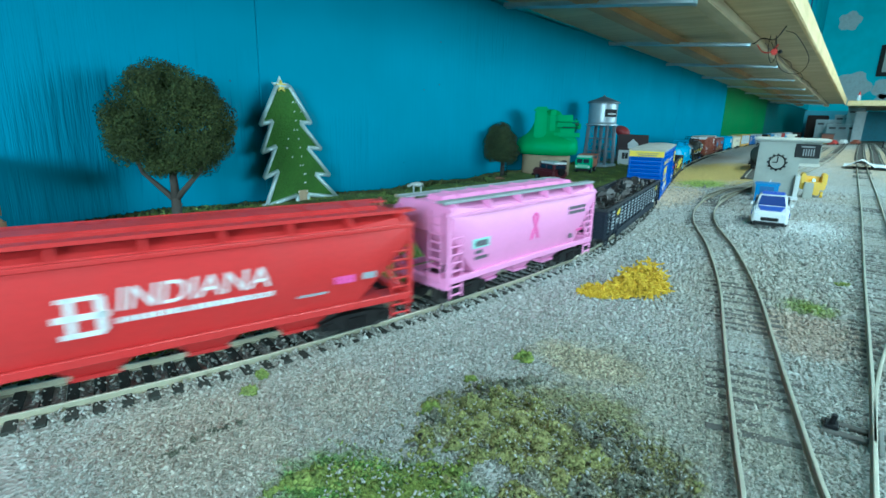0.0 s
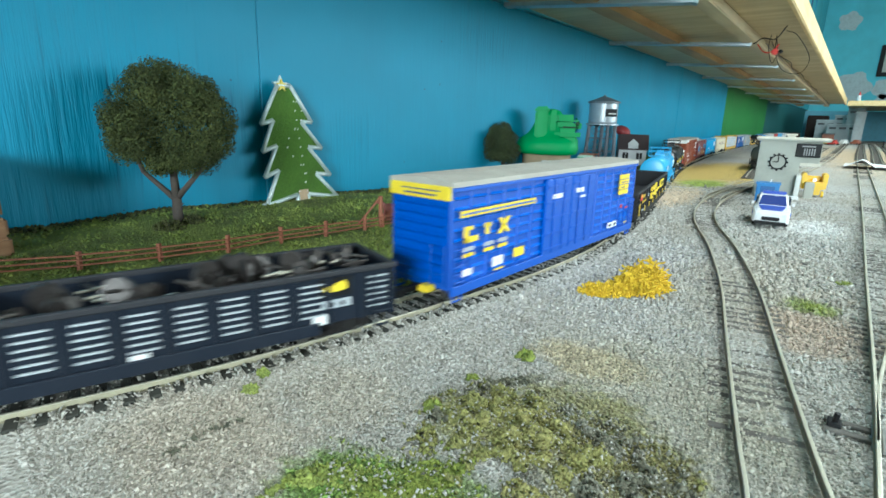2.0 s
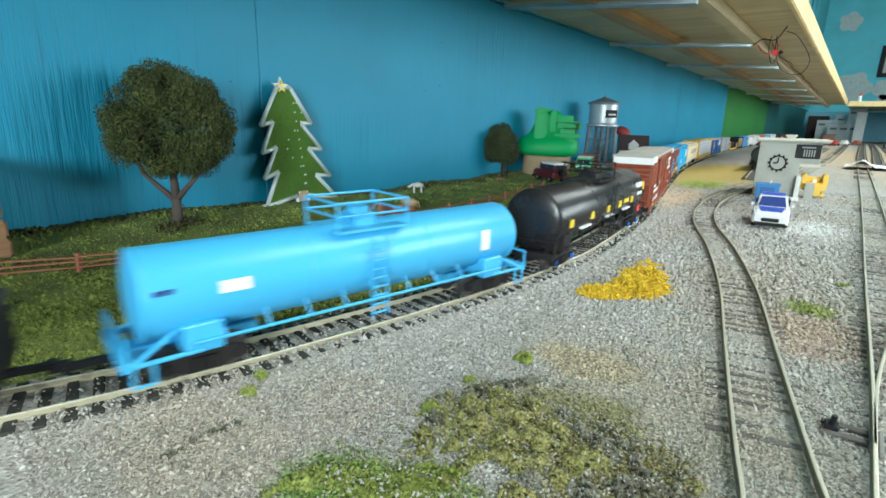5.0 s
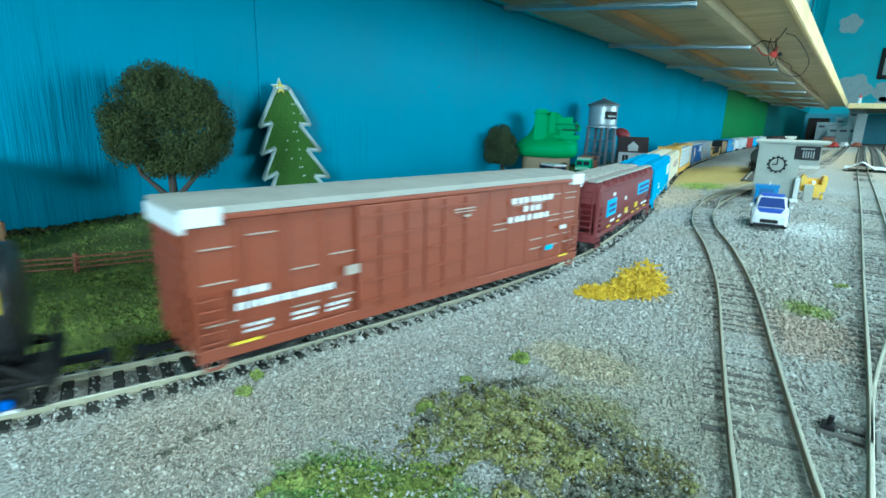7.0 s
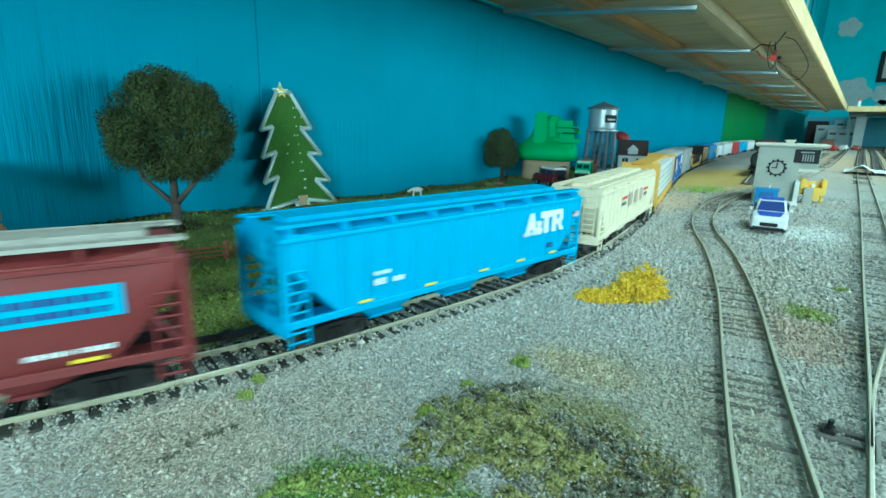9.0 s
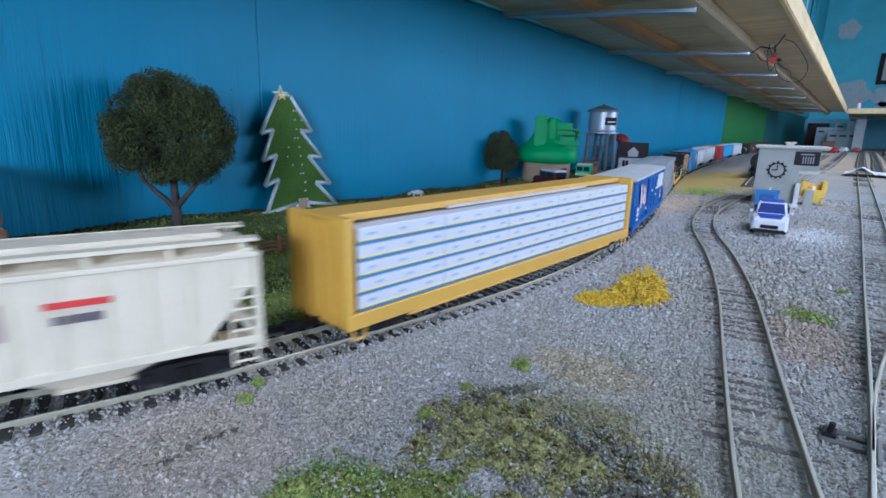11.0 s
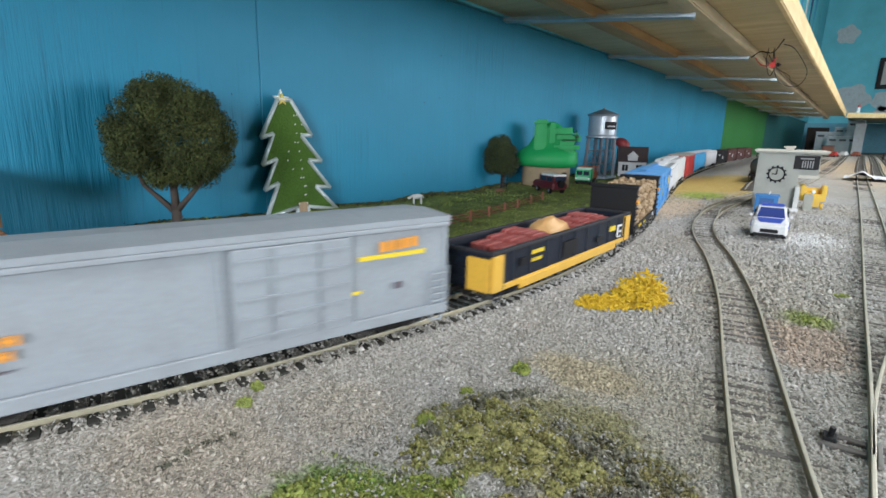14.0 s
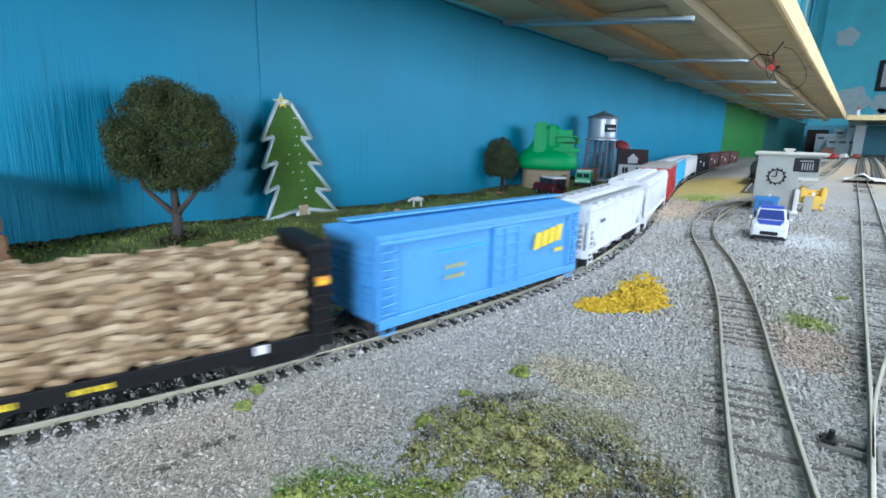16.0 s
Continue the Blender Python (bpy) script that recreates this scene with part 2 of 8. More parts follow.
M_SKYP = paint("sky_blue_print", (0.07, 0.42, 0.70), 0.5, var=0.05, dirt=0.05)
M_PINKP = paint("deep_pink_print", (0.75, 0.10, 0.38), 0.5, var=0.05, dirt=0.05)
M_GREENP = paint("green_print", (0.40, 0.68, 0.60), 0.5, var=0.05, dirt=0.05)
M_NAVYP = paint("navy_print", (0.03, 0.06, 0.22), 0.5, var=0.05, dirt=0.05)


# ---- mesh helpers ----
def box(bm, x0, x1, y0, y1, z0, z1):
    v = [bm.verts.new((x, y, z)) for x in (x0, x1) for y in (y0, y1) for z in (z0, z1)]
    for f in ((0, 1, 3, 2), (4, 6, 7, 5), (0, 4, 5, 1), (2, 3, 7, 6), (0, 2, 6, 4), (1, 5, 7, 3)):
        bm.faces.new([v[i] for i in f])
    return v


def bevelled(bm, width, segments=2):
    bmesh.ops.recalc_face_normals(bm, faces=bm.faces)
    bmesh.ops.bevel(bm, geom=list(bm.edges), offset=width, segments=segments, affect="EDGES", clamp_overlap=True)
    return bm


def bx(x0, x1, y0, y1, z0, z1, bevel=0.0, segments=2):
    bm = bmesh.new()
    box(bm, x0, x1, y0, y1, z0, z1)
    return bevelled(bm, bevel, segments) if bevel else bm


def rod(bm, a, b, r, n=8, r2=None):
    a, b = Vector(a), Vector(b)
    q = (b - a).to_track_quat("Z", "Y").to_matrix()
    r2 = r if r2 is None else r2
    rings = []
    for p, rr in ((a, r), (b, r2)):
        rings.append([bm.verts.new(p + q @ Vector((rr * math.cos(2 * math.pi * i / n), rr * math.sin(2 * math.pi * i / n), 0))) for i in range(n)])
    for i in range(n):
        bm.faces.new((rings[0][i], rings[0][(i + 1) % n], rings[1][(i + 1) % n], rings[1][i]))
    bm.faces.new(rings[0][::-1])
    bm.faces.new(rings[1])


def loft(bm, rings, closed=True):
    vs = [[bm.verts.new(p) for p in ring] for ring in rings]
    n = len(vs[0])
    for a, b in zip(vs, vs[1:]):
        for i in range(n if closed else n - 1):
            bm.faces.new((a[i], a[(i + 1) % n], b[(i + 1) % n], b[i]))
    bm.faces.new(vs[0][::-1])
    bm.faces.new(vs[-1])
    bmesh.ops.recalc_face_normals(bm, faces=bm.faces)


def prism(bm, outline, y0, y1):
    """An (x, z) outline given thickness along y."""
    loft(bm, [[(x, y0, z) for x, z in outline], [(x, y1, z) for x, z in outline]])


def mesh_of(name, bm, material, smooth=False):
    me = bpy.data.meshes.new(name)
    bmesh.ops.recalc_face_normals(bm, faces=bm.faces)
    bm.to_mesh(me)
    bm.free()
    me.materials.append(material)
    if smooth:
        for p in me.polygons:
            p.use_smooth = True
    return me


def part(name, bm, material, parent=None, label="", smooth=False):
    ob = new(name, mesh_of(name, bm, material, smooth) if isinstance(bm, bmesh.types.BMesh) else bm)
    ob.parent = parent
    if label:
        tagged(ob, label)
    return ob


def thing(name, label, category, group="", m=None):
    ob = new(name)
    ob.empty_display_size = 0.01
    if m is not None:
        ob.matrix_basis = m
    return tagged(ob, label, category, group)


def single(name, bm, material, label, category="", kind="", m=None, smooth=False, group=""):
    ob = part(name, bm, material, None, "", smooth)
    if m is not None:
        ob.matrix_basis = m
    return tagged(ob, label, category, group, kind)


def smooth_by_angle(ob, deg=40):
    me = ob.data
    for p in me.polygons:
        p.use_smooth = True
    me.set_sharp_from_angle(angle=radians(deg))
    return ob


def lettering(body, size, depth, material, parent, m, label="", name="lettering", shear=0.0, squeeze=1.0):
    cu = bpy.data.curves.new(name, "FONT")
    cu.body, cu.size, cu.extrude, cu.shear = body, size, depth, shear
    cu.space_character = 1.0
    tmp = new("lettering_source", cu)
    dg = bpy.context.evaluated_depsgraph_get()
    me = bpy.data.meshes.new_from_object(tmp.evaluated_get(dg))
    bpy.data.objects.remove(tmp)
    for v in me.vertices:
        v.co.x *= squeeze
    me.materials.clear()
    me.materials.append(material)
    ob = new(name, me)
    ob.parent, ob.matrix_basis = parent, m
    if label:
        tagged(ob, label)
    return ob


def scatter(name, pts, sizes, material, label, squash=0.75, seed=1, category="", kind="stuff"):
    """Many small angular lumps as one mesh."""
    rng = np.random.default_rng(seed)
    n = len(pts)
    octa = np.array([(1, 0, 0), (-1, 0, 0), (0, 1, 0), (0, -1, 0), (0, 0, 1), (0, 0, -1)], float)
    tri = np.array([(0, 2, 4), (2, 1, 4), (1, 3, 4), (3, 0, 4), (2, 0, 5), (1, 2, 5), (3, 1, 5), (0, 3, 5)])
    a = rng.uniform(0, 6.283, n)
    tilt = rng.normal(0, 0.5, (n, 2))
    v = octa[None] * rng.uniform(0.6, 1.35, (n, 6, 1)) + rng.normal(0, 0.18, (n, 6, 3))
    v[:, :, 2] *= squash
    v = v * sizes[:, None, None]
    v[:, :, 2] += tilt[:, :1] * v[:, :, 0] + tilt[:, 1:] * v[:, :, 1]
    x = v[:, :, 0] * np.cos(a)[:, None] - v[:, :, 1] * np.sin(a)[:, None]
    y = v[:, :, 0] * np.sin(a)[:, None] + v[:, :, 1] * np.cos(a)[:, None]
    co = np.stack([x, y, v[:, :, 2]], 2) + pts[:, None, :]
    faces = (tri[None] + 6 * np.arange(n)[:, None, None]).reshape(-1)
    me = bpy.data.meshes.new(name)
    me.vertices.add(6 * n)
    me.vertices.foreach_set("co", co.reshape(-1))
    me.loops.add(len(faces))
    me.loops.foreach_set("vertex_index", faces.astype(np.int32))
    me.polygons.add(8 * n)
    me.polygons.foreach_set("loop_start", np.arange(0, 24 * n, 3, dtype=np.int32))
    me.update(calc_edges=True)
    me.validate()
    me.materials.append(material)
    ob = new(name, me)
    return tagged(ob, label, category, "", kind)


# ---- the railway lines ----
NEAR_RAIL = [(-0.30, -5.0), (-0.30, -1.2), (-0.298, -0.7), (-0.282, -0.42), (-0.252, -0.22), (-0.207, -0.08), (-0.172, 0.02),
             (-0.1545, 0.077), (-0.1430, 0.135), (-0.1345, 0.195), (-0.129, 0.25), (-0.1285, 0.31), (-0.138, 0.405),
             (-0.1575, 0.526), (-0.182, 0.645), (-0.218, 0.816), (-0.262, 1.047), (-0.302, 1.33), (-0.338, 1.7),
             (-0.362, 2.1), (-0.382, 2.6), (-0.394, 3.2), (-0.40, 4.0), (-0.40, 6.2)]


def smooth_line(points, n=24):
    P = [np.array(p, float) for p in points]
    Q = [2 * P[0] - P[1], *P, 2 * P[-1] - P[-2]]
    out = []
    for i in range(1, len(Q) - 2):
        p0, p1, p2, p3 = Q[i - 1:i + 3]
        t1 = np.linalg.norm(p1 - p0) ** 0.5
        t2 = t1 + np.linalg.norm(p2 - p1) ** 0.5
        t3 = t2 + np.linalg.norm(p3 - p2) ** 0.5
        for t in np.linspace(t1, t2, n, endpoint=False):
            a1 = (t1 - t) / t1 * p0 + t / t1 * p1
            a2 = (t2 - t) / (t2 - t1) * p1 + (t - t1) / (t2 - t1) * p2
            a3 = (t3 - t) / (t3 - t2) * p2 + (t - t2) / (t3 - t2) * p3
            b1 = (t2 - t) / t2 * a1 + t / t2 * a2
            b2 = (t3 - t) / (t3 - t1) * a2 + (t - t1) / (t3 - t1) * a3
            out.append((t2 - t) / (t2 - t1) * b1 + (t - t1) / (t2 - t1) * b2)
    out.append(P[-1])
    return np.array(out)


def shifted(line, d):
    """The line moved d metres to its left."""
    t = np.gradient(line, axis=0)
    t /= np.linalg.norm(t, axis=1)[:, None]
    return line + np.c_[-t[:, 1], t[:, 0]] * d


class Line:
    """A track's centre line, by its length from the point nearest to y = origin."""
    def __init__(self, centre, origin):
        self.c = centre
        self.s = np.r_[0, np.cumsum(np.linalg.norm(np.diff(centre, axis=0), axis=1))]
        self.s -= self.s[np.argmin(abs(centre[:, 1] - origin))]

    def at(self, s):
        return Vector((float(np.interp(s, self.s, self.c[:, 0])), float(np.interp(s, self.s, self.c[:, 1]))))

    def heading(self, s):
        d = self.at(s + 0.004) - self.at(s - 0.004)
        return math.atan2(d.y, d.x)


MAIN = Line(shifted(smooth_line(NEAR_RAIL), 0.0088), 0.25)


def on_line(line, s, half):
    """Pose of a vehicle whose two trucks stand half a wheelbase before and behind s."""
    a, b = line.at(s - half), line.at(s + half)
    p = (a + b) / 2
    return pose(p.x, p.y, 0, 0, 0, math.degrees(math.atan2(b.y - a.y, b.x - a.x)))


def ground_z(x, y):
    """Height of the scenery, just below the rail tops."""
    x, y = np.asarray(x, float), np.asarray(y, float)
    z = -0.0040 + 0.0005 * np.sin(31 * x + 17 * y) * np.sin(23 * y - 9 * x + 1.3)
    def hill(cx, cy, rx, ry, hgt):
        return hgt * np.exp(-((x - cx) / rx) ** 2 - ((y - cy) / ry) ** 2)
    z = z + hill(-0.052, 0.112, 0.032, 0.022, 0.0034) + hill(-0.035, 0.098, 0.022, 0.014, 0.002)
    main_x = np.interp(y, MAIN.c[:, 1], MAIN.c[:, 0])
    z = z - 0.0026 * np.clip((main_x - 0.020 - x) / 0.06, 0, 1) * np.clip((1.0 - y) / 0.3, 0, 1)
    z = z + 0.0019 * np.exp(-((x - main_x - 0.003) / 0.019) ** 4)
    wallward = np.clip((-0.335 - x) / 0.11, 0, 1)
    z = z + wallward * (0.0045 + 0.0022 * np.sin(9 * y) + 0.0015 * np.sin(37 * y + 1))
    return z


# ---- the room ----
WX, FARY, NEARY, EASTX, TOP = -0.455, 6.3, -2.2, 2.6, 1.6


def room():
    def slab(name, b, mat, label, cat="wall"):
        return single(name, bx(*b), mat, label, cat, "structure")
    w = tagged(new("wall_west"), "blue painted plywood wall with vertical grain", "wall", "", "structure")
    panels = [(NEARY, -0.72, M_WALL), (-0.718, 0.2865, M_WALL), (0.2868, 1.715, M_WALL), (1.719, 2.40, M_WALL), (2.402, 3.55, M_WALL_G), (3.552, FARY, M_WALL_T)]
    for a, b, m in panels:
        part("panel", bx(WX - 0.015, WX, a, b, -0.9, 0.252, 0.0008, 1), m, w)
    slab("wall_west_upper", (WX - 0.015, WX, NEARY, FARY, 0.256, TOP), M_WALL_UP, "light blue painted wall above the shelf")
    slab("wall_west_core", (WX - 0.06, WX - 0.017, NEARY, FARY, -0.9, TOP), M_ROOM, "plain wall core behind the painted panels")
    slab("end_backdrop", (-0.40, EASTX - 0.02, 5.30, 5.33, -0.012, 0.222), paint("pale_blue_backdrop", (0.16, 0.42, 0.55), 0.7, var=0.08, fine=30), "pale blue painted backdrop under the end shelf")
    slab("wall_north", (WX, EASTX, FARY, FARY + 0.05, -0.9, TOP), M_WALL_UP, "light blue painted end wall with clouds")
    # east wall with a wide window opening
    e = tagged(new("wall_east"), "plain light wall with a wide window opening", "wall", "", "structure")
    for b in ((EASTX, EASTX + 0.06, NEARY, 0.8, -0.9, TOP), (EASTX, EASTX + 0.06, 3.7, FARY, -0.9, TOP),
              (EASTX, EASTX + 0.06, 0.8, 3.7, -0.9, 0.08), (EASTX, EASTX + 0.06, 0.8, 3.7, 1.02, TOP)):
        part("wall_piece", bx(*b), M_ROOM, e)
    s = tagged(new("wall_south"), "plain light wall with a window opening", "wall", "", "structure")
    for b in ((WX, -0.37, NEARY - 0.06, NEARY, -0.9, TOP), (-0.23, -0.1, NEARY - 0.06, NEARY, -0.9, TOP), (-0.37, -0.23, NEARY - 0.06, NEARY, -0.9, -0.031),
              (-0.37, -0.23, NEARY - 0.06, NEARY, 0.09, TOP), (1.9, EASTX, NEARY - 0.06, NEARY, -0.9, TOP),
              (-0.1, 1.9, NEARY - 0.06, NEARY, -0.9, 0.08), (-0.1, 1.9, NEARY - 0.06, NEARY, 0.92, TOP)):
        part("wall_piece", bx(*b), M_ROOM, s)
    slab("staging_shelf", (-0.366, -0.234, -5.1, NEARY + 0.019, -0.030, -0.0055), M_PLY, "plywood shelf carrying the main line through the wall", "shelf")
    slab("ceiling", (WX - 0.06, EASTX + 0.06, NEARY - 0.06, FARY + 0.05, TOP, TOP + 0.05), M_ROOM, "plain white ceiling", "ceiling")
    slab("floor", (WX - 0.06, EASTX + 0.06, NEARY - 0.06, FARY + 0.05, -0.95, -0.9),
         paint("floor_concrete", (0.30, 0.29, 0.27), 0.7, fine=60), "grey concrete floor", "floor")


room()


def shelf_z(y):
    return 0.2605 - 0.0087 * y


def shelf():
    """Upper deck: plywood on a long pine beam, steel brackets, pale pine trim on its front."""
    tilt = math.degrees(math.atan(-0.0087))
    m = pose(0, 0, 0.2605, tilt, 0, 0)
    sh = tagged(new("upper_shelf"), "unpainted plywood upper shelf on pine beams", "shelf", "", "structure")
    sh.matrix_basis = m
    ya, yb = NEARY, 4.0
    cuts = [ya, -1.68, -0.46, 0.76, 1.98, 3.20, yb]
    for a, b in zip(cuts, cuts[1:]):
        part("plywood_sheet", bx(WX + 0.001, -0.112, a + 0.0015, b - 0.0015, 0.004, 0.016, 0.0006, 1), M_PLY, sh)
    part("long_beam", bx(-0.347, -0.316, ya, yb, -0.0100, 0.0035, 0.0015), M_BEAM, sh, "orange pine beam along the shelf")
    part("front_joist", bx(-0.211, -0.186, ya, yb, -0.0125, 0.0035, 0.0015), M_JOIST, sh, "pale pine joist")
    part("trim", bx(-0.1115, -0.1035, ya, yb, -0.004, 0.030, 0.0015), M_TRIM, sh, "yellow pine trim board")
    y = -1.782
    while y < yb - 0.1:
        bm = bmesh.new()
        ln = 0.262
        box(bm, 0, ln, -0.009, 0.009, -0.0012, 0.0)
        box(bm, 0, ln, -0.009, -0.0078, 0.0, 0.0045)
        for k in range(5):
            rod(bm, (0.02 + 0.05 * k, 0.001, -0.0018), (0.02 + 0.05 * k, 0.001, -0.0012), 0.0022, 8)
        ob = part("bracket", bm, M_STEEL, sh, "grey galvanised steel angle bracket")
        ob.matrix_basis = pose(WX + 0.002, y, -0.0055, 0, 2.4, 13.5)
        e = part("bracket_end", bx(0.2585, 0.2640, -0.0095, 0.0095, -0.002, 0.0065, 0.0008, 1), M_STEEL, sh)
        e.matrix_basis = pose(WX + 0.002, y, -0.0055, 0, 2.4, 13.5)
        y += 0.415
    # the deck that meets it along the end wall
    f = tagged(new("end_shelf"), "plywood shelf with a pine edge along the end wall", "shelf", "", "structure")
    z = 0.2255
    part("plywood_sheet", bx(-0.1, EASTX - 0.02, 4.02, 5.34, z, z + 0.012, 0.0006, 1), M_PLY, f)
    part("trim", bx(-0.1, EASTX - 0.02, 4.005, 4.018, z - 0.006, z + 0.024, 0.0015), M_TRIM, f)


shelf()


def deck():
    """One sheet of scenery; turf beyond the main line, ballast on its near side."""
    xs = np.unique(np.r_[np.linspace(WX + 0.0005, -0.2, 46), np.linspace(-0.2, 0.06, 66), np.linspace(0.06, 1.1, 30)])
    ys = np.unique(np.r_[np.linspace(NEARY + 0.02, -0.1, 40), np.linspace(-0.1, 0.6, 150), np.linspace(0.6, 2.4, 140), np.linspace(2.4, FARY - 0.01, 60)])
    X, Y = np.meshgrid(xs, ys)
    Z = ground_z(X, Y)
    nx, ny = len(xs), len(ys)
    me = bpy.data.meshes.new("ground")
    idx = np.arange(nx * ny).reshape(ny, nx)
    quads = np.stack([idx[:-1, :-1], idx[:-1, 1:], idx[1:, 1:], idx[1:, :-1]], -1).reshape(-1, 4)
    me.from_pydata(np.c_[X.ravel(), Y.ravel(), Z.ravel()].tolist(), [], quads.tolist())
    me.materials.append(M_GRAVEL)
    me.materials.append(M_TURF)
    centre_x = np.interp(Y, MAIN.c[:, 1], MAIN.c[:, 0])
    turf = ((X < centre_x - 0.024) & (Y < 1.75)).ravel()
    me.polygons.foreach_set("material_index", turf[quads[:, 0]].astype(np.int32))
    me.polygons.foreach_set("use_smooth", np.ones(len(quads), dtype=bool))
    ob = new("ground", me)
    tagged(ob, "model railway ground of grey ballast, moss and green turf", "ground", "", "structure")
    single("layout_table", bx(WX + 0.001, 1.1, NEARY + 0.02, FARY - 0.01, -0.045, -0.012, 0.002), M_PLY,
           "plywood table top carrying the railway scenery", "table", "structure")


deck()


# ---- track ----
def rail_mesh(line, hgt=0.0025):
    """A rail swept along a line: foot, web and rounded head, its top at z = 0."""
    prof = [(-0.0008, -hgt), (0.0008, -hgt), (0.0008, -hgt + 0.0004), (0.0003, -hgt + 0.0006), (0.0003, -0.0009),
            (0.00055, -0.0007), (0.00055, -0.00015), (0.00035, 0), (-0.00035, 0), (-0.00055, -0.00015), (-0.00055, -0.0007),
            (-0.0003, -0.0009), (-0.0003, -hgt + 0.0006), (-0.0008, -hgt + 0.0004)]
    t = np.gradient(line, axis=0)
    t /= np.linalg.norm(t, axis=1)[:, None]
    bm = bmesh.new()
    loft(bm, [[(p[0] - d[1] * a, p[1] + d[0] * a, z) for a, z in prof] for p, d in zip(line, t)])
    return bm


TIE_MESH = mesh_of("tie", bx(-0.0016, 0.0016, -0.0158, 0.0158, -0.0046, -0.0027, 0.0003, 1), M_TIE)
TIE_MESH_MAIN = mesh_of("tie", bx(-0.0016, 0.0016, -0.0158, 0.0158, -0.0046, -0.0027, 0.0003, 1), M_TIE_MAIN)


def track(name, centre, label, near, ties=True, buried=0.0, pitch=0.0068):
    line = Line(centre, centre[0][1])
    tr = tagged(new(name), label, "railway track", "", "structure")
    for d in (0.00885, -0.00885):
        r = part("rail", rail_mesh(shifted(centre, d)), M_RAILSIDE_MAIN if name == "main_line_track" else M_RAILSIDE, tr)
        r.data.materials.append(M_RAIL_MAIN if name == "main_line_track" else M_RAIL)
        for poly in r.data.polygons:
            if poly.normal.z > 0.5 and poly.center.z > -0.0003:
                poly.material_index = 1
    rest = []
    s, end = line.s[0] + 0.004, line.s[-1]
    rng = random.Random(5)
    while ties and s < end:
        p, h = line.at(s), line.heading(s)
        dz = -buried * (0.75 + 0.5 * rng.random()) - (0.0007 if name != "main_line_track" and p.y < 0.155 else 0.0)
        if near[0] < p.y < near[1]:
            ob = part("tie", TIE_MESH_MAIN if name == "main_line_track" else TIE_MESH, None, tr)
            ob.matrix_basis = pose(p.x, p.y, dz, 0, 0, math.degrees(h) + rng.uniform(-1.5, 1.5))
        elif p.y > -0.4 and p.y < 4.5:
            rest.append((p, h))
        s += pitch
    if rest:
        bm = bmesh.new()
        for p, h in rest:
            m = pose(p.x, p.y, 0, 0, 0, math.degrees(h))
            for v in box(bm, -0.0016, 0.0016, -0.015, 0.015, -0.0046, -0.0027):
                v.co = m @ v.co
        tagged(part("far_ties", bm, M_TIE, tr), kind="stuff")
    return tr


def resampled(centre, y0, y1):
    keep = (centre[:, 1] >= y0) & (centre[:, 1] <= y1)
    return centre[keep]


track("main_line_track", MAIN.c, "nickel silver main line track in grey ballast", (-0.02, 1.95), buried=-0.0009)
SPUR_L = [(0.006, 0.02), (-0.001, 0.085), (-0.006, 0.121), (-0.0105, 0.14), (-0.0175, 0.171), (-0.028, 0.219), (-0.046, 0.301), (-0.0735, 0.40),
          (-0.099, 0.476), (-0.1125, 0.528), (-0.1225, 0.585), (-0.1290, 0.65), (-0.1300, 0.74), (-0.1270, 0.86), (-0.12, 1.0), (-0.118, 1.3), (-0.125, 1.9), (-0.13, 3.0)]
SPUR = shifted(smooth_line(SPUR_L, 16), -0.0088)
track("spur_track", SPUR, "dark weathered siding track sunk in ballast", (0.05, 1.9), buried=0.0014)
THIRD_L = [(0.017, 0.0), (0.0178, 0.142), (0.018, 0.20), (0.0175, 0.26), (0.0165, 0.35), (0.0155, 0.5), (0.0148, 0.62), (0.012, 0.9), (0.006, 1.4), (0.0, 2.2), (0.0, 4.3)]
THIRD = shifted(smooth_line(THIRD_L, 14), -0.0088)
track("yard_track", THIRD, "weathered yard track with a turnout", (0.05, 1.9), buried=0.0014)
DIVERGE = smooth_line([(0.0268, 0.17), (0.0275, 0.205), (0.0300, 0.24), (0.0345, 0.28), (0.043, 0.34), (0.057, 0.42), (0.078, 0.54), (0.10, 0.7), (0.12, 1.0), (0.12, 1.6)], 12)
track("turnout_track", DIVERGE, "diverging rails of a yard turnout", (0.17, 1.2), buried=0.0014)
CROSS = smooth_line([(-0.118, 0.62), (-0.128, 0.70), (-0.118, 0.83), (-0.095, 1.00), (-0.078, 1.25), (-0.07, 1.6), (-0.066, 2.2), (-0.066, 4.2)], 12)
track("ladder_track", CROSS, "weathered yard track leading to far sidings", (0.62, 2.3), buried=0.0014)
for k, xx in enumerate((-0.165, 0.052, 0.095)):
    c = smooth_line([(xx * 0.7 + 0.01, 1.5), (xx * 0.9, 2.0), (xx, 2.6), (xx, 4.3)], 10)
    track("far_siding_track", c, "dusty siding track of the far yard", (9, 9))


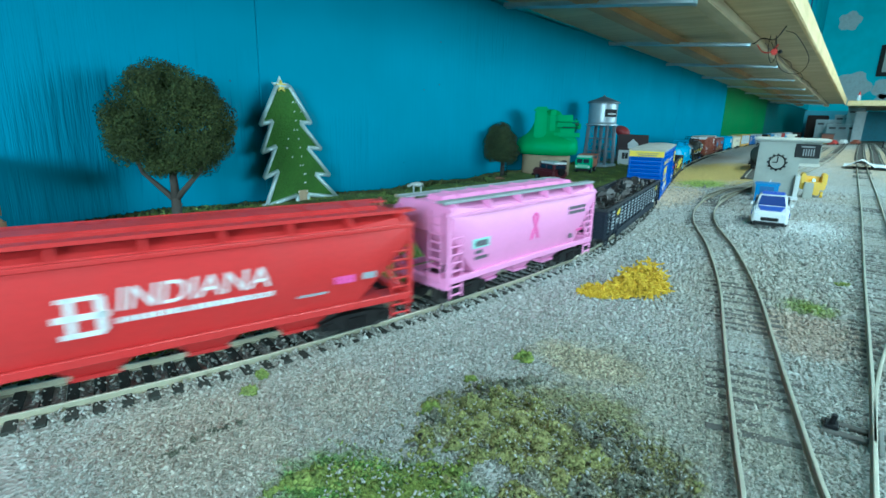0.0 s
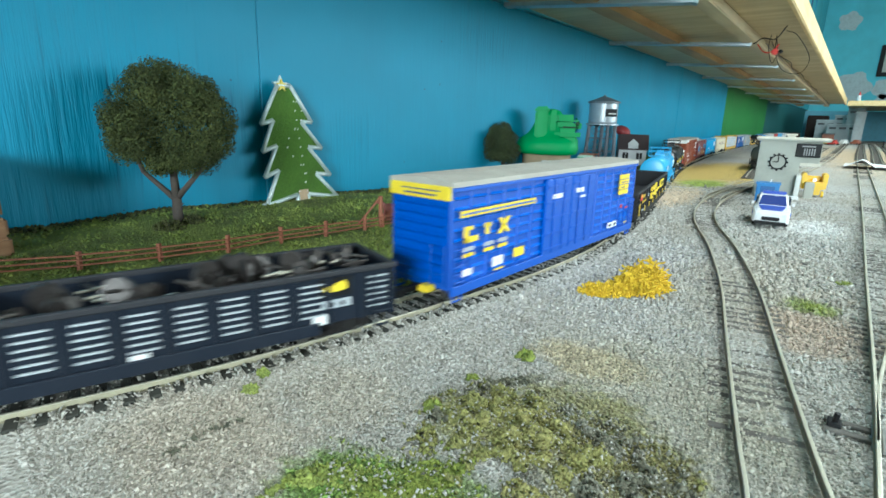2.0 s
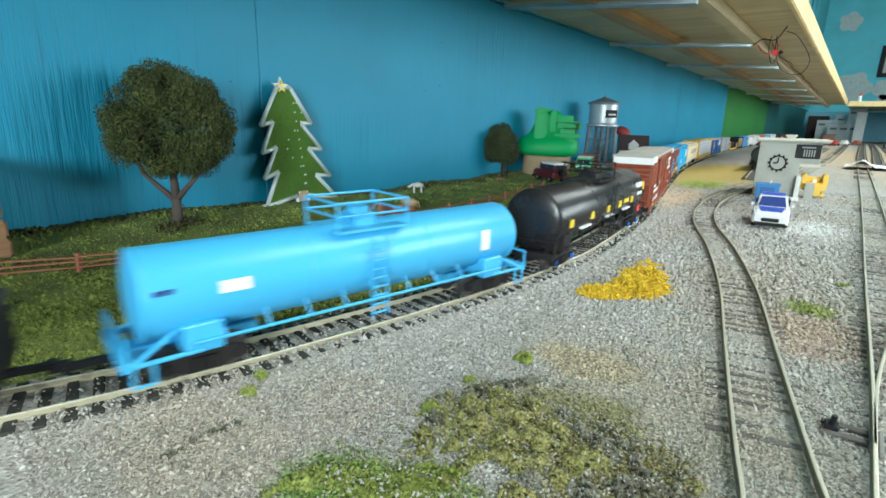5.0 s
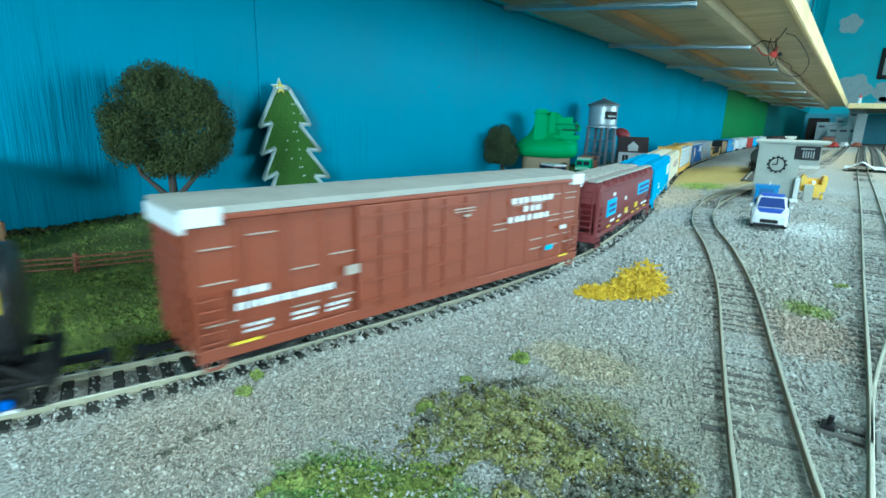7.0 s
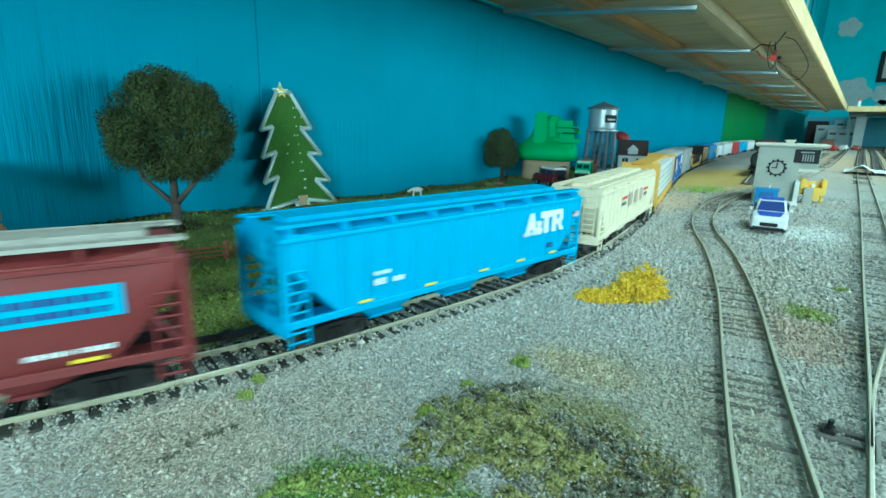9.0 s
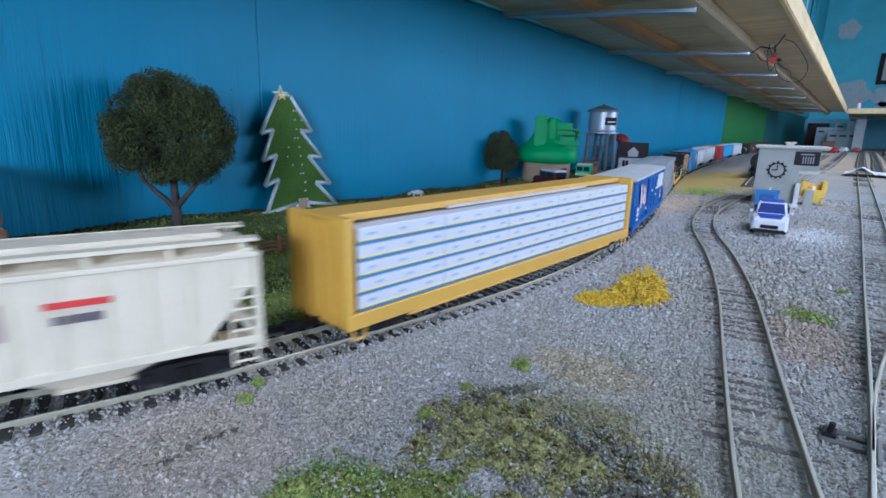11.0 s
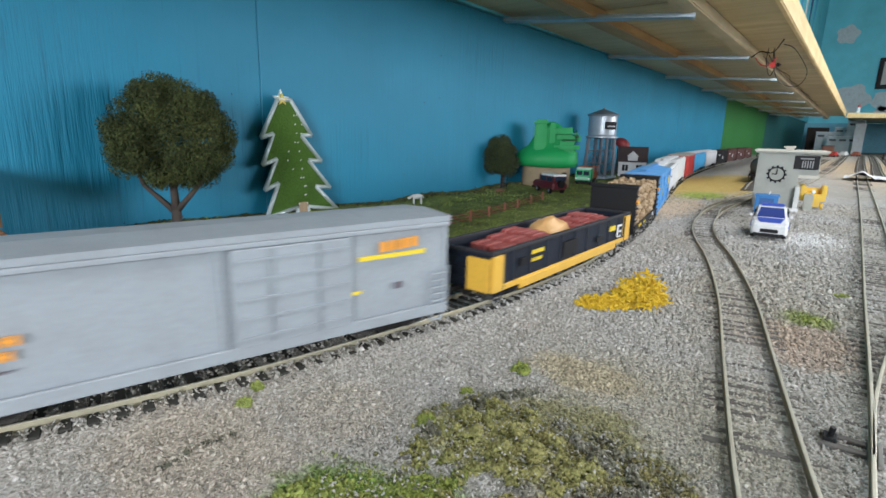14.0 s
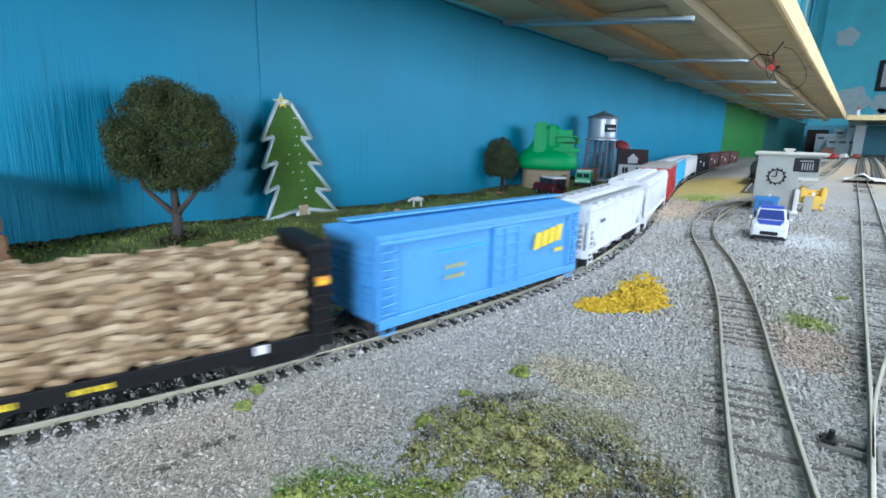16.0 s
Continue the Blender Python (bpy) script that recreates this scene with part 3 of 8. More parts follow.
def stones():
    rng = np.random.default_rng(11)
    n = 190000
    # denser towards the place where the scenery is seen from close by
    r = 0.06 * (0.9 / 0.06) ** rng.random(n)
    a = rng.uniform(-0.35, 1.45, n)
    x, y = -r * np.sin(a) + 0.02, r * np.cos(a)
    cx = np.interp(y, MAIN.c[:, 1], MAIN.c[:, 0])
    tx = np.interp(y, MAIN.c[:, 1], np.gradient(MAIN.c[:, 0], MAIN.s))
    ty = np.sqrt(1 - tx * tx)
    along = np.interp(y, MAIN.c[:, 1], MAIN.s) + (x - cx) * tx
    side = (x - cx) * ty
    over_tie = (np.mod(along - MAIN.s[0] - 0.004 + 0.0017, 0.0068) < 0.0034) & (side < 0.0160) & (rng.random(n) < np.where(side < 0.0125, 0.35, 0.9))
    keep = (side > 0.0100) & (x < 0.09) & (y > 0.015) & ~over_tie
    for line in (SPUR, THIRD):
        lx = np.interp(y, line[:, 1], line[:, 0])
        d = abs(x - lx)
        keep &= ~((abs(d - 0.0088) < 0.0015) | ((d < 0.0075) & (rng.random(n) < np.where(y < 0.155, 0.10, 0.45))))
    x, y, r = x[keep], y[keep], r[keep]
    cx = cx[keep]
    size = np.clip(rng.lognormal(-7.78, 0.34, len(x)), 0.00022, 0.0010) * np.clip(r / 0.16, 0.95, 2.2)
    z = ground_z(x, y) + size * 0.2
    shoulder = np.clip(1 - (x - cx - 0.0100) / 0.010, 0, 1)
    z = z + shoulder * 0.0007
    scatter("ballast_stones", np.c_[x, y, z], size, M_STONES, "loose grey ballast stones of mixed tone", 0.75, 3)
    # stones between and behind the rails of the main line
    s = rng.uniform(-0.45, 1.6, 14000)
    off = rng.uniform(-0.026, 0.0072, 14000)
    keep = abs(abs(off) - 0.0088) > 0.0016
    s, off = s[keep], off[keep]
    px = np.interp(s, MAIN.s, MAIN.c[:, 0])
    py = np.interp(s, MAIN.s, MAIN.c[:, 1])
    e = 0.004
    tx = np.interp(s + e, MAIN.s, MAIN.c[:, 0]) - np.interp(s - e, MAIN.s, MAIN.c[:, 0])
    ty = np.interp(s + e, MAIN.s, MAIN.c[:, 1]) - np.interp(s - e, MAIN.s, MAIN.c[:, 1])
    ln = np.hypot(tx, ty)
    x, y = px + ty / ln * off, py - tx / ln * off
    size = np.clip(rng.lognormal(-7.5, 0.3, len(x)), 0.0003, 0.0011)
    scatter("track_ballast", np.c_[x, y, ground_z(x, y) + 0.0004], size, M_STONES, "grey ballast stones between the rails", 0.75, 4)


stones()


def turf():
    rng = np.random.default_rng(21)
    n = 100000
    r = 0.18 * (1.3 / 0.18) ** rng.random(n)
    a = rng.uniform(0.1, 1.62, n)
    x, y = -r * np.sin(a), r * np.cos(a)
    cx = np.interp(y, MAIN.c[:, 1], MAIN.c[:, 0])
    keep = (x < cx - 0.022) & (x > WX + 0.002)
    x, y, r = x[keep], y[keep], r[keep]
    lump = np.array([noise.noise((p * 40, q * 40, 0.3)) for p, q in zip(x, y)])
    size = np.clip(rng.lognormal(-7.25, 0.38, len(x)), 0.0004, 0.0018) * (1 + 0.5 * np.clip(lump, 0, 1))
    z = ground_z(x, y) + 0.0012 * np.clip(lump, -0.2, 1)
    scatter("turf_tufts", np.c_[x, y, z], size, M_TUFT, "short tufted green turf with dark patches", 0.9, 5)


turf()


# ---- rolling stock ----
# every vehicle: x runs along it to its rear end, the side seen is y < 0, z = 0 is the rail top
def wheel_mesh():
    bm = bmesh.new()
    for y in (-0.0078, 0.0078):
        sgn = 1 if y > 0 else -1
        rod(bm, (0, y - sgn * 0.0012, 0), (0, y + sgn * 0.0012, 0), 0.0052, 18)
        rod(bm, (0, y - sgn * 0.0018, 0), (0, y - sgn * 0.0012, 0), 0.0060, 18)
        rod(bm, (0, y + sgn * 0.0012, 0), (0, y + sgn * 0.0022, 0), 0.0016, 10)
    rod(bm, (0, -0.0085, 0), (0, 0.0085, 0), 0.001, 8)
    return mesh_of("wheelset", bm, M_WHEEL)


def truck_mesh():
    bm = bmesh.new()
    for y in (-0.0122, 0.0122):
        a, b = y - 0.0010, y + 0.0010
        prism(bm, [(-0.0145, 0.0040), (-0.0145, 0.0072), (-0.0075, 0.0088), (0.0075, 0.0088), (0.0145, 0.0072), (0.0145, 0.0040),
                   (0.0105, 0.0042), (0.0055, 0.0022), (-0.0055, 0.0022), (-0.0105, 0.0042)], a, b)
        for x in (-0.0025, 0, 0.0025):
            rod(bm, (x, a - 0.0006, 0.003), (x, a - 0.0006, 0.0075), 0.0009, 8)
        for x in (-0.0115, 0.0115):
            rod(bm, (x, min(a, b) - 0.0009, 0.0053), (x, max(a, b) + 0.0009, 0.0053), 0.0018, 10)
    box(bm, -0.004, 0.004, -0.0118, 0.0118, 0.0045, 0.0085)
    return mesh_of("truck", bm, M_DARK)


def coupler_mesh():
    bm = bmesh.new()
    box(bm, -0.001, 0.0105, -0.0012, 0.0012, 0.0078, 0.0098)
    box(bm, 0.0095, 0.0128, -0.0026, 0.0014, 0.0070, 0.0104)
    rod(bm, (0.006, 0, 0.008), (0.0075, 0, 0.002), 0.0004, 6)
    return mesh_of("coupler", bm, M_BLACK)


WHEEL, TRUCK, COUPLER = wheel_mesh(), truck_mesh(), coupler_mesh()
TRAIN = []          # thing, front and rear along the line, half its wheelbase


def vehicle(name, label, front, rear, category="rail car"):
    L = rear - front
    v = thing(name, label, category, "cars of the freight train")
    inset = 0.024 if L > 0.15 else 0.019
    half = L / 2 - inset
    for sgn in (-1, 1):
        t = part("truck", TRUCK, None, v)
        t.location.x = sgn * half
        for dx in (-0.0102, 0.0102):
            w = part("wheelset", WHEEL, None, t)
            w.location = (dx, 0, 0.0052)
        c = part("coupler", COUPLER, None, v)
        c.location.x = sgn * (L / 2 - 0.0005)
        c.rotation_euler.z = 0 if sgn > 0 else math.pi
    TRAIN.append((v, front, rear, half))
    return v, L


def marks(car, mat, rects, y, name="lettering", label="", th=0.00035):
    """Printed blocks on the seen side, each x0, x1, z0, z1."""
    for x0, x1, z0, z1 in rects:
        part(name, bx(x0, x1, y - th, y + 0.0002, z0, z1), mat, car, label)


def word(car, mat, x0, x1, z0, z1, y, n, slant=0.0, gap=0.28, name="lettering"):
    """A line of unreadable print: n blocks of uneven width."""
    rng = random.Random(int(x0 * 1e5) + n)
    gap = max(gap, 0.3)
    w = (x1 - x0) / n
    bm = bmesh.new()
    for k in range(n):
        a = x0 + k * w + w * gap * rng.uniform(0.2, 0.6)
        b = x0 + (k + 1) * w - w * gap * rng.uniform(0.2, 0.6)
        zz = slant * k
        if rng.random() < 0.45:
            m = (a + b) / 2
            box(bm, a, a + (b - a) * 0.38, y - 0.0003, y + 0.0002, z0 + zz, z1 + zz)
            box(bm, b - (b - a) * 0.38, b, y - 0.0003, y + 0.0002, z0 + zz, z1 + zz)
            h = z0 + zz + (z1 - z0) * rng.choice((0.1, 0.5, 0.85))
            box(bm, a + (b - a) * 0.38, b - (b - a) * 0.38, y - 0.0003, y + 0.0002, h - (z1 - z0) * 0.12, h + (z1 - z0) * 0.12)
        else:
            box(bm, a, b, y - 0.0003, y + 0.0002, z0 + zz, z1 + zz)
    part(name, bm, mat, car)


def ladder(car, mat, x, y, z0, z1, w=0.0075, n=6, across=False):
    bm = bmesh.new()
    r = 0.00045
    for k in (-0.5, 0.5):
        a = (x + k * w, y, z0) if not across else (x, y + k * w, z0)
        b = (x + k * w, y, z1) if not across else (x, y + k * w, z1)
        rod(bm, a, b, r, 6)
    for i in range(n):
        z = z0 + (z1 - z0) * (i + 0.4) / n
        if across:
            rod(bm, (x, y - w / 2, z), (x, y + w / 2, z), r, 6)
        else:
            rod(bm, (x - w / 2, y, z), (x + w / 2, y, z), r, 6)
    return part("ladder", bm, mat, car)


def stirrup(car, mat, x, y):
    bm = bmesh.new()
    for k in (-0.0028, 0.0028):
        rod(bm, (x + k, y, 0.004), (x + k, y, 0.0115), 0.0005, 6)
    rod(bm, (x - 0.0028, y, 0.004), (x + 0.0028, y, 0.004), 0.0005, 6)
    part("step", bm, mat, car)


HW = 0.0178


def boxcar(name, label, front, rear, H, side, roof, door, endtop=None, ribs=12, peaked=False, ribmat=None, plug=True, dashes=False, zb=0.0095, both_ends=False):
    v, L = vehicle(name, label, front, rear, "boxcar")
    h = L / 2
    smooth_by_angle(part("body", bx(-h, h, -HW + 0.0012, HW - 0.0012, zb, H - 0.0015, 0.0006), side, v))
    # roof: slightly peaked sheet with raised seams
    bm = bmesh.new()
    pk = 0.0030 if peaked else 0.0012
    prof = [(-HW - 0.0004, H - 0.0030), (-HW - 0.0004, H - 0.0008), (0, H - 0.0008 + pk), (HW + 0.0004, H - 0.0008), (HW + 0.0004, H - 0.0030)]
    loft(bm, [[(-h - 0.0004, y, z) for y, z in prof], [(h + 0.0004, y, z) for y, z in prof]])
    r = part("roof", bm, roof, v)
    k = 13 if L > 0.16 else 11
    for i in range(k):
        x = -h + L * (i + 0.5) / k
        b = bmesh.new()
        for s in (-1, 1):
            loft(b, [[(x - 0.0005, 0, H - 0.0006 + pk), (x + 0.0005, 0, H - 0.0006 + pk), (x + 0.0007, 0, H - 0.0012 + pk), (x - 0.0007, 0, H - 0.0012 + pk)],
                     [(x - 0.0005, s * HW, H - 0.0006), (x + 0.0005, s * HW, H - 0.0006), (x + 0.0007, s * HW, H - 0.0014), (x - 0.0007, s * HW, H - 0.0014)]])
        part("roof_seam", b, roof, r)
    # ends: stacked horizontal ribs
    for sgn in (-1, 1):
        bm = bmesh.new()
        n = 9
        for i in range(n):
            z0 = zb + 0.002 + (H - zb - 0.010) * i / n
            loft(bm, [[(sgn * h, -HW + 0.003, z0), (sgn * (h + 0.0011), -HW + 0.003, z0 + 0.0014), (sgn * h, -HW + 0.003, z0 + 0.0028)],
                      [(sgn * h, HW - 0.003, z0), (sgn * (h + 0.0011), HW - 0.003, z0 + 0.0014), (sgn * h, HW - 0.003, z0 + 0.0028)]])
        part("end_ribs", bm, side, v)
        if endtop and (sgn < 0 or both_ends):
            part("end_band", bx(sgn * h - (0.0004 if sgn > 0 else 0.0014), sgn * h + (0.0014 if sgn > 0 else 0.0004), -HW + 0.0004, HW - 0.0004, H - 0.0085, H - 0.0026, 0.0003, 1), endtop, v)
        ladder(v, side, sgn * (h - 0.0055), -HW - 0.0006, zb + 0.002, zb + (H - zb) * (0.42 if plug else 0.95), n=5 if plug else 9)
        ladder(v, side, sgn * (h + 0.0018), -HW + 0.006, zb + 0.002, zb + (H - zb) * 0.42, n=5, across=True)
        for s2 in (-1, 1):
            stirrup(v, side, sgn * (h - 0.0055), s2 * (HW - 0.0006))
    # sills and top chord
    for s2 in (-1, 1):
        part("side_sill", bx(-h + 0.0004, h - 0.0004, s2 * HW - 0.0007, s2 * HW + 0.0007, zb - 0.0026, zb + 0.0018, 0.0003, 1), side, v)
        part("top_chord", bx(-h, h, s2 * HW - 0.0008, s2 * HW + 0.0005, H - 0.0050, H - 0.0032, 0.0003, 1), side, v)
    part("underframe", bx(-h + 0.004, h - 0.004, -0.006, 0.006, 0.0065, zb + 0.0005), M_DARK, v)
    # vertical side posts
    d0, d1 = door
    for s2 in (-1, 1):
        for i in range(ribs + 1):
            x = -h + 0.0012 + (L - 0.0024) * i / ribs
            if d0 - 0.002 < x < d1 + 0.002:
                continue
            b = bmesh.new()
            y = s2 * (HW - 0.0012)
            loft(b, [[(x - 0.0011, y, z), (x - 0.0006, y + s2 * 0.0009, z), (x + 0.0006, y + s2 * 0.0009, z), (x + 0.0011, y, z)] for z in (zb, H - 0.004)])
            part("side_post", b, side, v)
    # doors
    dm = side if ribmat is None else ribmat
    for s2 in (-1, 1):
        y = s2 * HW
        leaves = 2 if d1 - d0 > 0.05 else 1
        for j in range(leaves):
            a = d0 + (d1 - d0) * j / leaves + 0.0005
            b_ = d0 + (d1 - d0) * (j + 1) / leaves - 0.0005
            dd = part("door", bx(a, b_, y - 0.0008, y + 0.0008, zb + 0.001, H - 0.0052, 0.0004, 1), side, v)
            bm = bmesh.new()
            for i in range(5):
                z = zb + 0.004 + (H - zb - 0.012) * i / 4.2
                box(bm, a + 0.0015, b_ - 0.0015, y + s2 * 0.0006, y + s2 * 0.0014, z, z + 0.0009)
            part("door_ribs", bm, dm, dd)
            bm = bmesh.new()
            for x in (a + (b_ - a) * 0.3, a + (b_ - a) * 0.7):
                rod(bm, (x, y + s2 * 0.0013, zb + 0.002), (x, y + s2 * 0.0013, H - 0.006), 0.0004, 6)
            part("lock_rod", bm, side, dd)
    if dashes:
        # pressed ribs stacked between the side posts; their lighter paint adds caught light
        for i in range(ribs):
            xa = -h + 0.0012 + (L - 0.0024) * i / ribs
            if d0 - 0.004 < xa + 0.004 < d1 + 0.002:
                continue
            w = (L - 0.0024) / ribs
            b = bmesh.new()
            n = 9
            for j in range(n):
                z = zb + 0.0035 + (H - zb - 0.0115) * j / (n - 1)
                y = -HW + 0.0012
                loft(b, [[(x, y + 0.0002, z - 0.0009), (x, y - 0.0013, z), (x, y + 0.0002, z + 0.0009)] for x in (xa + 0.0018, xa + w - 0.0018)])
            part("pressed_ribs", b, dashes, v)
    return v, L


def hopper(name, label, front, rear, H, side, roofmat, curved=True, ribs=0, bays=3, hatchmat=None, open_end=0.030, roof_blocks=0):
    v, L = vehicle(name, label, front, rear, "covered hopper")
    h = L / 2
    zb = 0.0135
    def ring(x, b, squeeze=1.0):
        w = HW * squeeze
        if curved:
            pr = [(w * 0.88, b), (w * 0.975, b + (H - b) * 0.2), (w, b + (H - b) * 0.45), (w * 0.985, b + (H - b) * 0.7), (w * 0.90, b + (H - b) * 0.88), (w * 0.62, H - 0.0016), (w * 0.3, H - 0.0008)]
        else:
            pr = [(w * 0.96, b), (w * 0.96, b + (H - b) * 0.3), (w * 0.96, b + (H - b) * 0.6), (w * 0.96, b + (H - b) * 0.86), (w * 0.94, H - 0.0046), (w * 0.66, H - 0.0022), (w * 0.3, H - 0.0012)]
        return [(x, -y, z) for y, z in pr] + [(x, y, z) for y, z in reversed(pr)]
    bm = bmesh.new()
    zt = zb + (H - zb) * 0.60
    loft(bm, [ring(-h + 0.0035, zt), ring(-h + open_end, zb), ring(h - open_end, zb), ring(h - 0.0035, zt)])
    smooth_by_angle(part("body", bm, side, v), 35)
    # roof edge and walkway
    for s2 in (-1, 1):
        part("roof_edge", bx(-h + 0.001, h - 0.001, s2 * (HW * 0.93) - 0.0012, s2 * (HW * 0.93) + 0.0012, H - (0.0062 if curved else 0.0052), H - (0.0046 if curved else 0.0036), 0.0003, 1), side, v)
    hm = hatchmat or side
    n = max(6, int(L / 0.019))
    part("hatch_trough", bx(-h + 0.010, h - 0.010, -0.0052, 0.0052, H - 0.0016, H + 0.0012, 0.0006), hm, v)
    for i in range(n):
        x = -h + 0.012 + (L - 0.024) * (i + 0.5) / n
        part("hatch_clamp", bx(x - 0.0007, x + 0.0007, -0.0058, 0.0058, H - 0.001, H + 0.0018, 0.0003, 1), hm, v)
    for s2 in (-1, 1):
        bm = bmesh.new()
        for i in range(int(L / 0.006)):
            x = -h + 0.002 + i * 0.006
            box(bm, x, x + 0.0052, s2 * 0.0120 - 0.0026, s2 * 0.0120 + 0.0026, H - 0.0004, H + 0.0004)
        box(bm, -h + 0.001, h - 0.001, s2 * 0.0146 - 0.0004, s2 * 0.0146 + 0.0004, H - 0.0006, H + 0.0006)
        part("running_board", bm, roofmat, v)
        for i in range(n):
            x = -h + 0.006 + (L - 0.012) * i / (n - 1)
            part("board_support", bx(x - 0.0006, x + 0.0006, s2 * 0.0135 - 0.0036, s2 * 0.0135 + 0.0036, H - 0.0044, H - 0.0006), side, v)
    # sill along the side and end frames
    for s2 in (-1, 1):
        part("side_sill", bx(-h + 0.002, h - 0.002, s2 * HW * 0.95 - 0.0010, s2 * HW * 0.95 + 0.0010, zb - 0.0012, zb + 0.0016, 0.0003, 1), side, v)
    for sgn in (-1, 1):
        part("end_sill", bx(sgn * (h - 0.003) - 0.002, sgn * (h - 0.003) + 0.002, -HW * 0.95, HW * 0.95, zb - 0.004, zb + 0.0015, 0.0004, 1), side, v)
        part("end_platform", bx(min(sgn * (h - 0.001), sgn * (h - open_end)), max(sgn * (h - 0.001), sgn * (h - open_end)), -HW * 0.7, HW * 0.7, zb - 0.0015, zb - 0.0003), side, v)
        for s2 in (-1, 1):
            part("corner_post", bx(sgn * (h - 0.0022) - 0.0009, sgn * (h - 0.0022) + 0.0009, s2 * HW * 0.93 - 0.0009, s2 * HW * 0.93 + 0.0009, zb, H - 0.004, 0.0003, 1), side, v)
            x2 = sgn * (h - 0.0125)
            bm = bmesh.new()
            rod(bm, (sgn * (h - 0.003), s2 * HW * 0.9, zb), (sgn * (h - open_end * 0.75), s2 * HW * 0.80, zt), 0.0008, 6)
            part("end_brace", bm, side, v)
            ladder(v, side, sgn * (h - 0.0072), s2 * (HW * 0.95 + 0.0004), 0.0055, zb + (H - zb) * 0.62, n=8)
        ladder(v, side, sgn * (h - 0.0010), -0.010, zb - 0.003, H - 0.004, n=9, across=True)
    part("centre_sill", bx(-h + 0.002, h - 0.002, -0.0045, 0.0045, 0.0075, zb), M_DARK, v)
    # discharge bays
    for i in range(bays):
        cx = (-h + open_end + 0.004) + (L - 2 * open_end - 0.008) * (i + 0.5) / bays
        wd = (L - 2 * open_end) / bays * 0.46
        bm = bmesh.new()
        loft(bm, [[(cx - wd, -HW * 0.86, zb + 0.001), (cx + wd, -HW * 0.86, zb + 0.001), (cx + wd, HW * 0.86, zb + 0.001), (cx - wd, HW * 0.86, zb + 0.001)],
                  [(cx - wd * 0.35, -HW * 0.55, 0.0062), (cx + wd * 0.35, -HW * 0.55, 0.0062), (cx + wd * 0.35, HW * 0.55, 0.0062), (cx - wd * 0.35, HW * 0.55, 0.0062)]])
        b = part("hopper_bay", bm, side, v)
        part("outlet_gate", bx(cx - wd * 0.42, cx + wd * 0.42, -HW * 0.62, HW * 0.62, 0.0050, 0.0064, 0.0003, 1), side, b)
    for s2 in (-1, 1):
        for i in range(ribs):
            x = -h + open_end * 0.55 + (L - 1.1 * open_end) * i / (ribs - 1)
            zz = zb
            if abs(x) > h - open_end:
                zz = zb + (zt - zb) * (abs(x) - h + open_end) / (open_end - 0.0035)
            b = bmesh.new()
            y = s2 * HW * 0.96
            loft(b, [[(x - 0.0012, y, z), (x - 0.0006, y + s2 * 0.0009, z), (x + 0.0006, y + s2 * 0.0009, z), (x + 0.0012, y, z)] for z in (zz, H - 0.0052)])
            part("side_post", b, side, v)
    return v, L


def gondola(name, label, front, rear, H, side, inner, posts=14, band=None):
    v, L = vehicle(name, label, front, rear, "gondola")
    h = L / 2
    zb = 0.0085
    part("floor", bx(-h + 0.001, h - 0.001, -HW + 0.001, HW - 0.001, zb + 0.001, zb + 0.003), inner, v)
    for s2 in (-1, 1):
        part("side_wall", bx(-h, h, s2 * (HW - 0.0014) - 0.0006, s2 * (HW - 0.0014) + 0.0006, zb, H - 0.0012, 0.0002, 1), side, v)
        part("top_rail", bx(-h - 0.0003, h + 0.0003, s2 * (HW - 0.0008) - 0.0013, s2 * (HW - 0.0008) + 0.0011, H - 0.0020, H, 0.0004, 1), inner, v)
        part("side_sill", bx(-h * 0.72, h * 0.72, s2 * HW - 0.0009, s2 * HW + 0.0003, zb - 0.0030, zb + 0.0016, 0.0003, 1), band or side, v)
        for i in range(posts + 1):
            x = -h + 0.0015 + (L - 0.003) * i / posts
            b = bmesh.new()
            y = s2 * (HW - 0.0009)
            loft(b, [[(x - 0.0013, y, z), (x - 0.0008, y + s2 * 0.0011, z), (x + 0.0008, y + s2 * 0.0011, z), (x + 0.0013, y, z)] for z in (zb, H - 0.002)])
            part("side_post", b, side, v)
    for sgn in (-1, 1):
        part("end_wall", bx(sgn * (h - 0.0006) - 0.0006, sgn * (h - 0.0006) + 0.0006, -HW + 0.002, HW - 0.002, zb, H - 0.0012, 0.0002, 1), side, v)
        part("end_rail", bx(sgn * (h - 0.0006) - 0.0012, sgn * (h - 0.0006) + 0.0012, -HW + 0.001, HW - 0.001, H - 0.0019, H - 0.0001, 0.0004, 1), inner, v)
        bm = bmesh.new()
        for k in range(3):
            z = zb + 0.004 + (H - zb - 0.008) * k / 2.4
            box(bm, min(sgn * h, sgn * (h + 0.0011)), max(sgn * h, sgn * (h + 0.0011)), -HW + 0.003, HW - 0.003, z, z + 0.0016)
        part("end_ribs", bm, side, v)
        ladder(v, side, sgn * (h - 0.006), -HW - 0.0004, zb, H - 0.003, n=4)
        stirrup(v, side, sgn * (h - 0.006), -HW + 0.0006)
        stirrup(v, side, sgn * (h - 0.006), HW - 0.0006)
    part("underframe", bx(-h + 0.004, h - 0.004, -0.0055, 0.0055, 0.006, zb + 0.001), M_DARK, v)
    return v, L


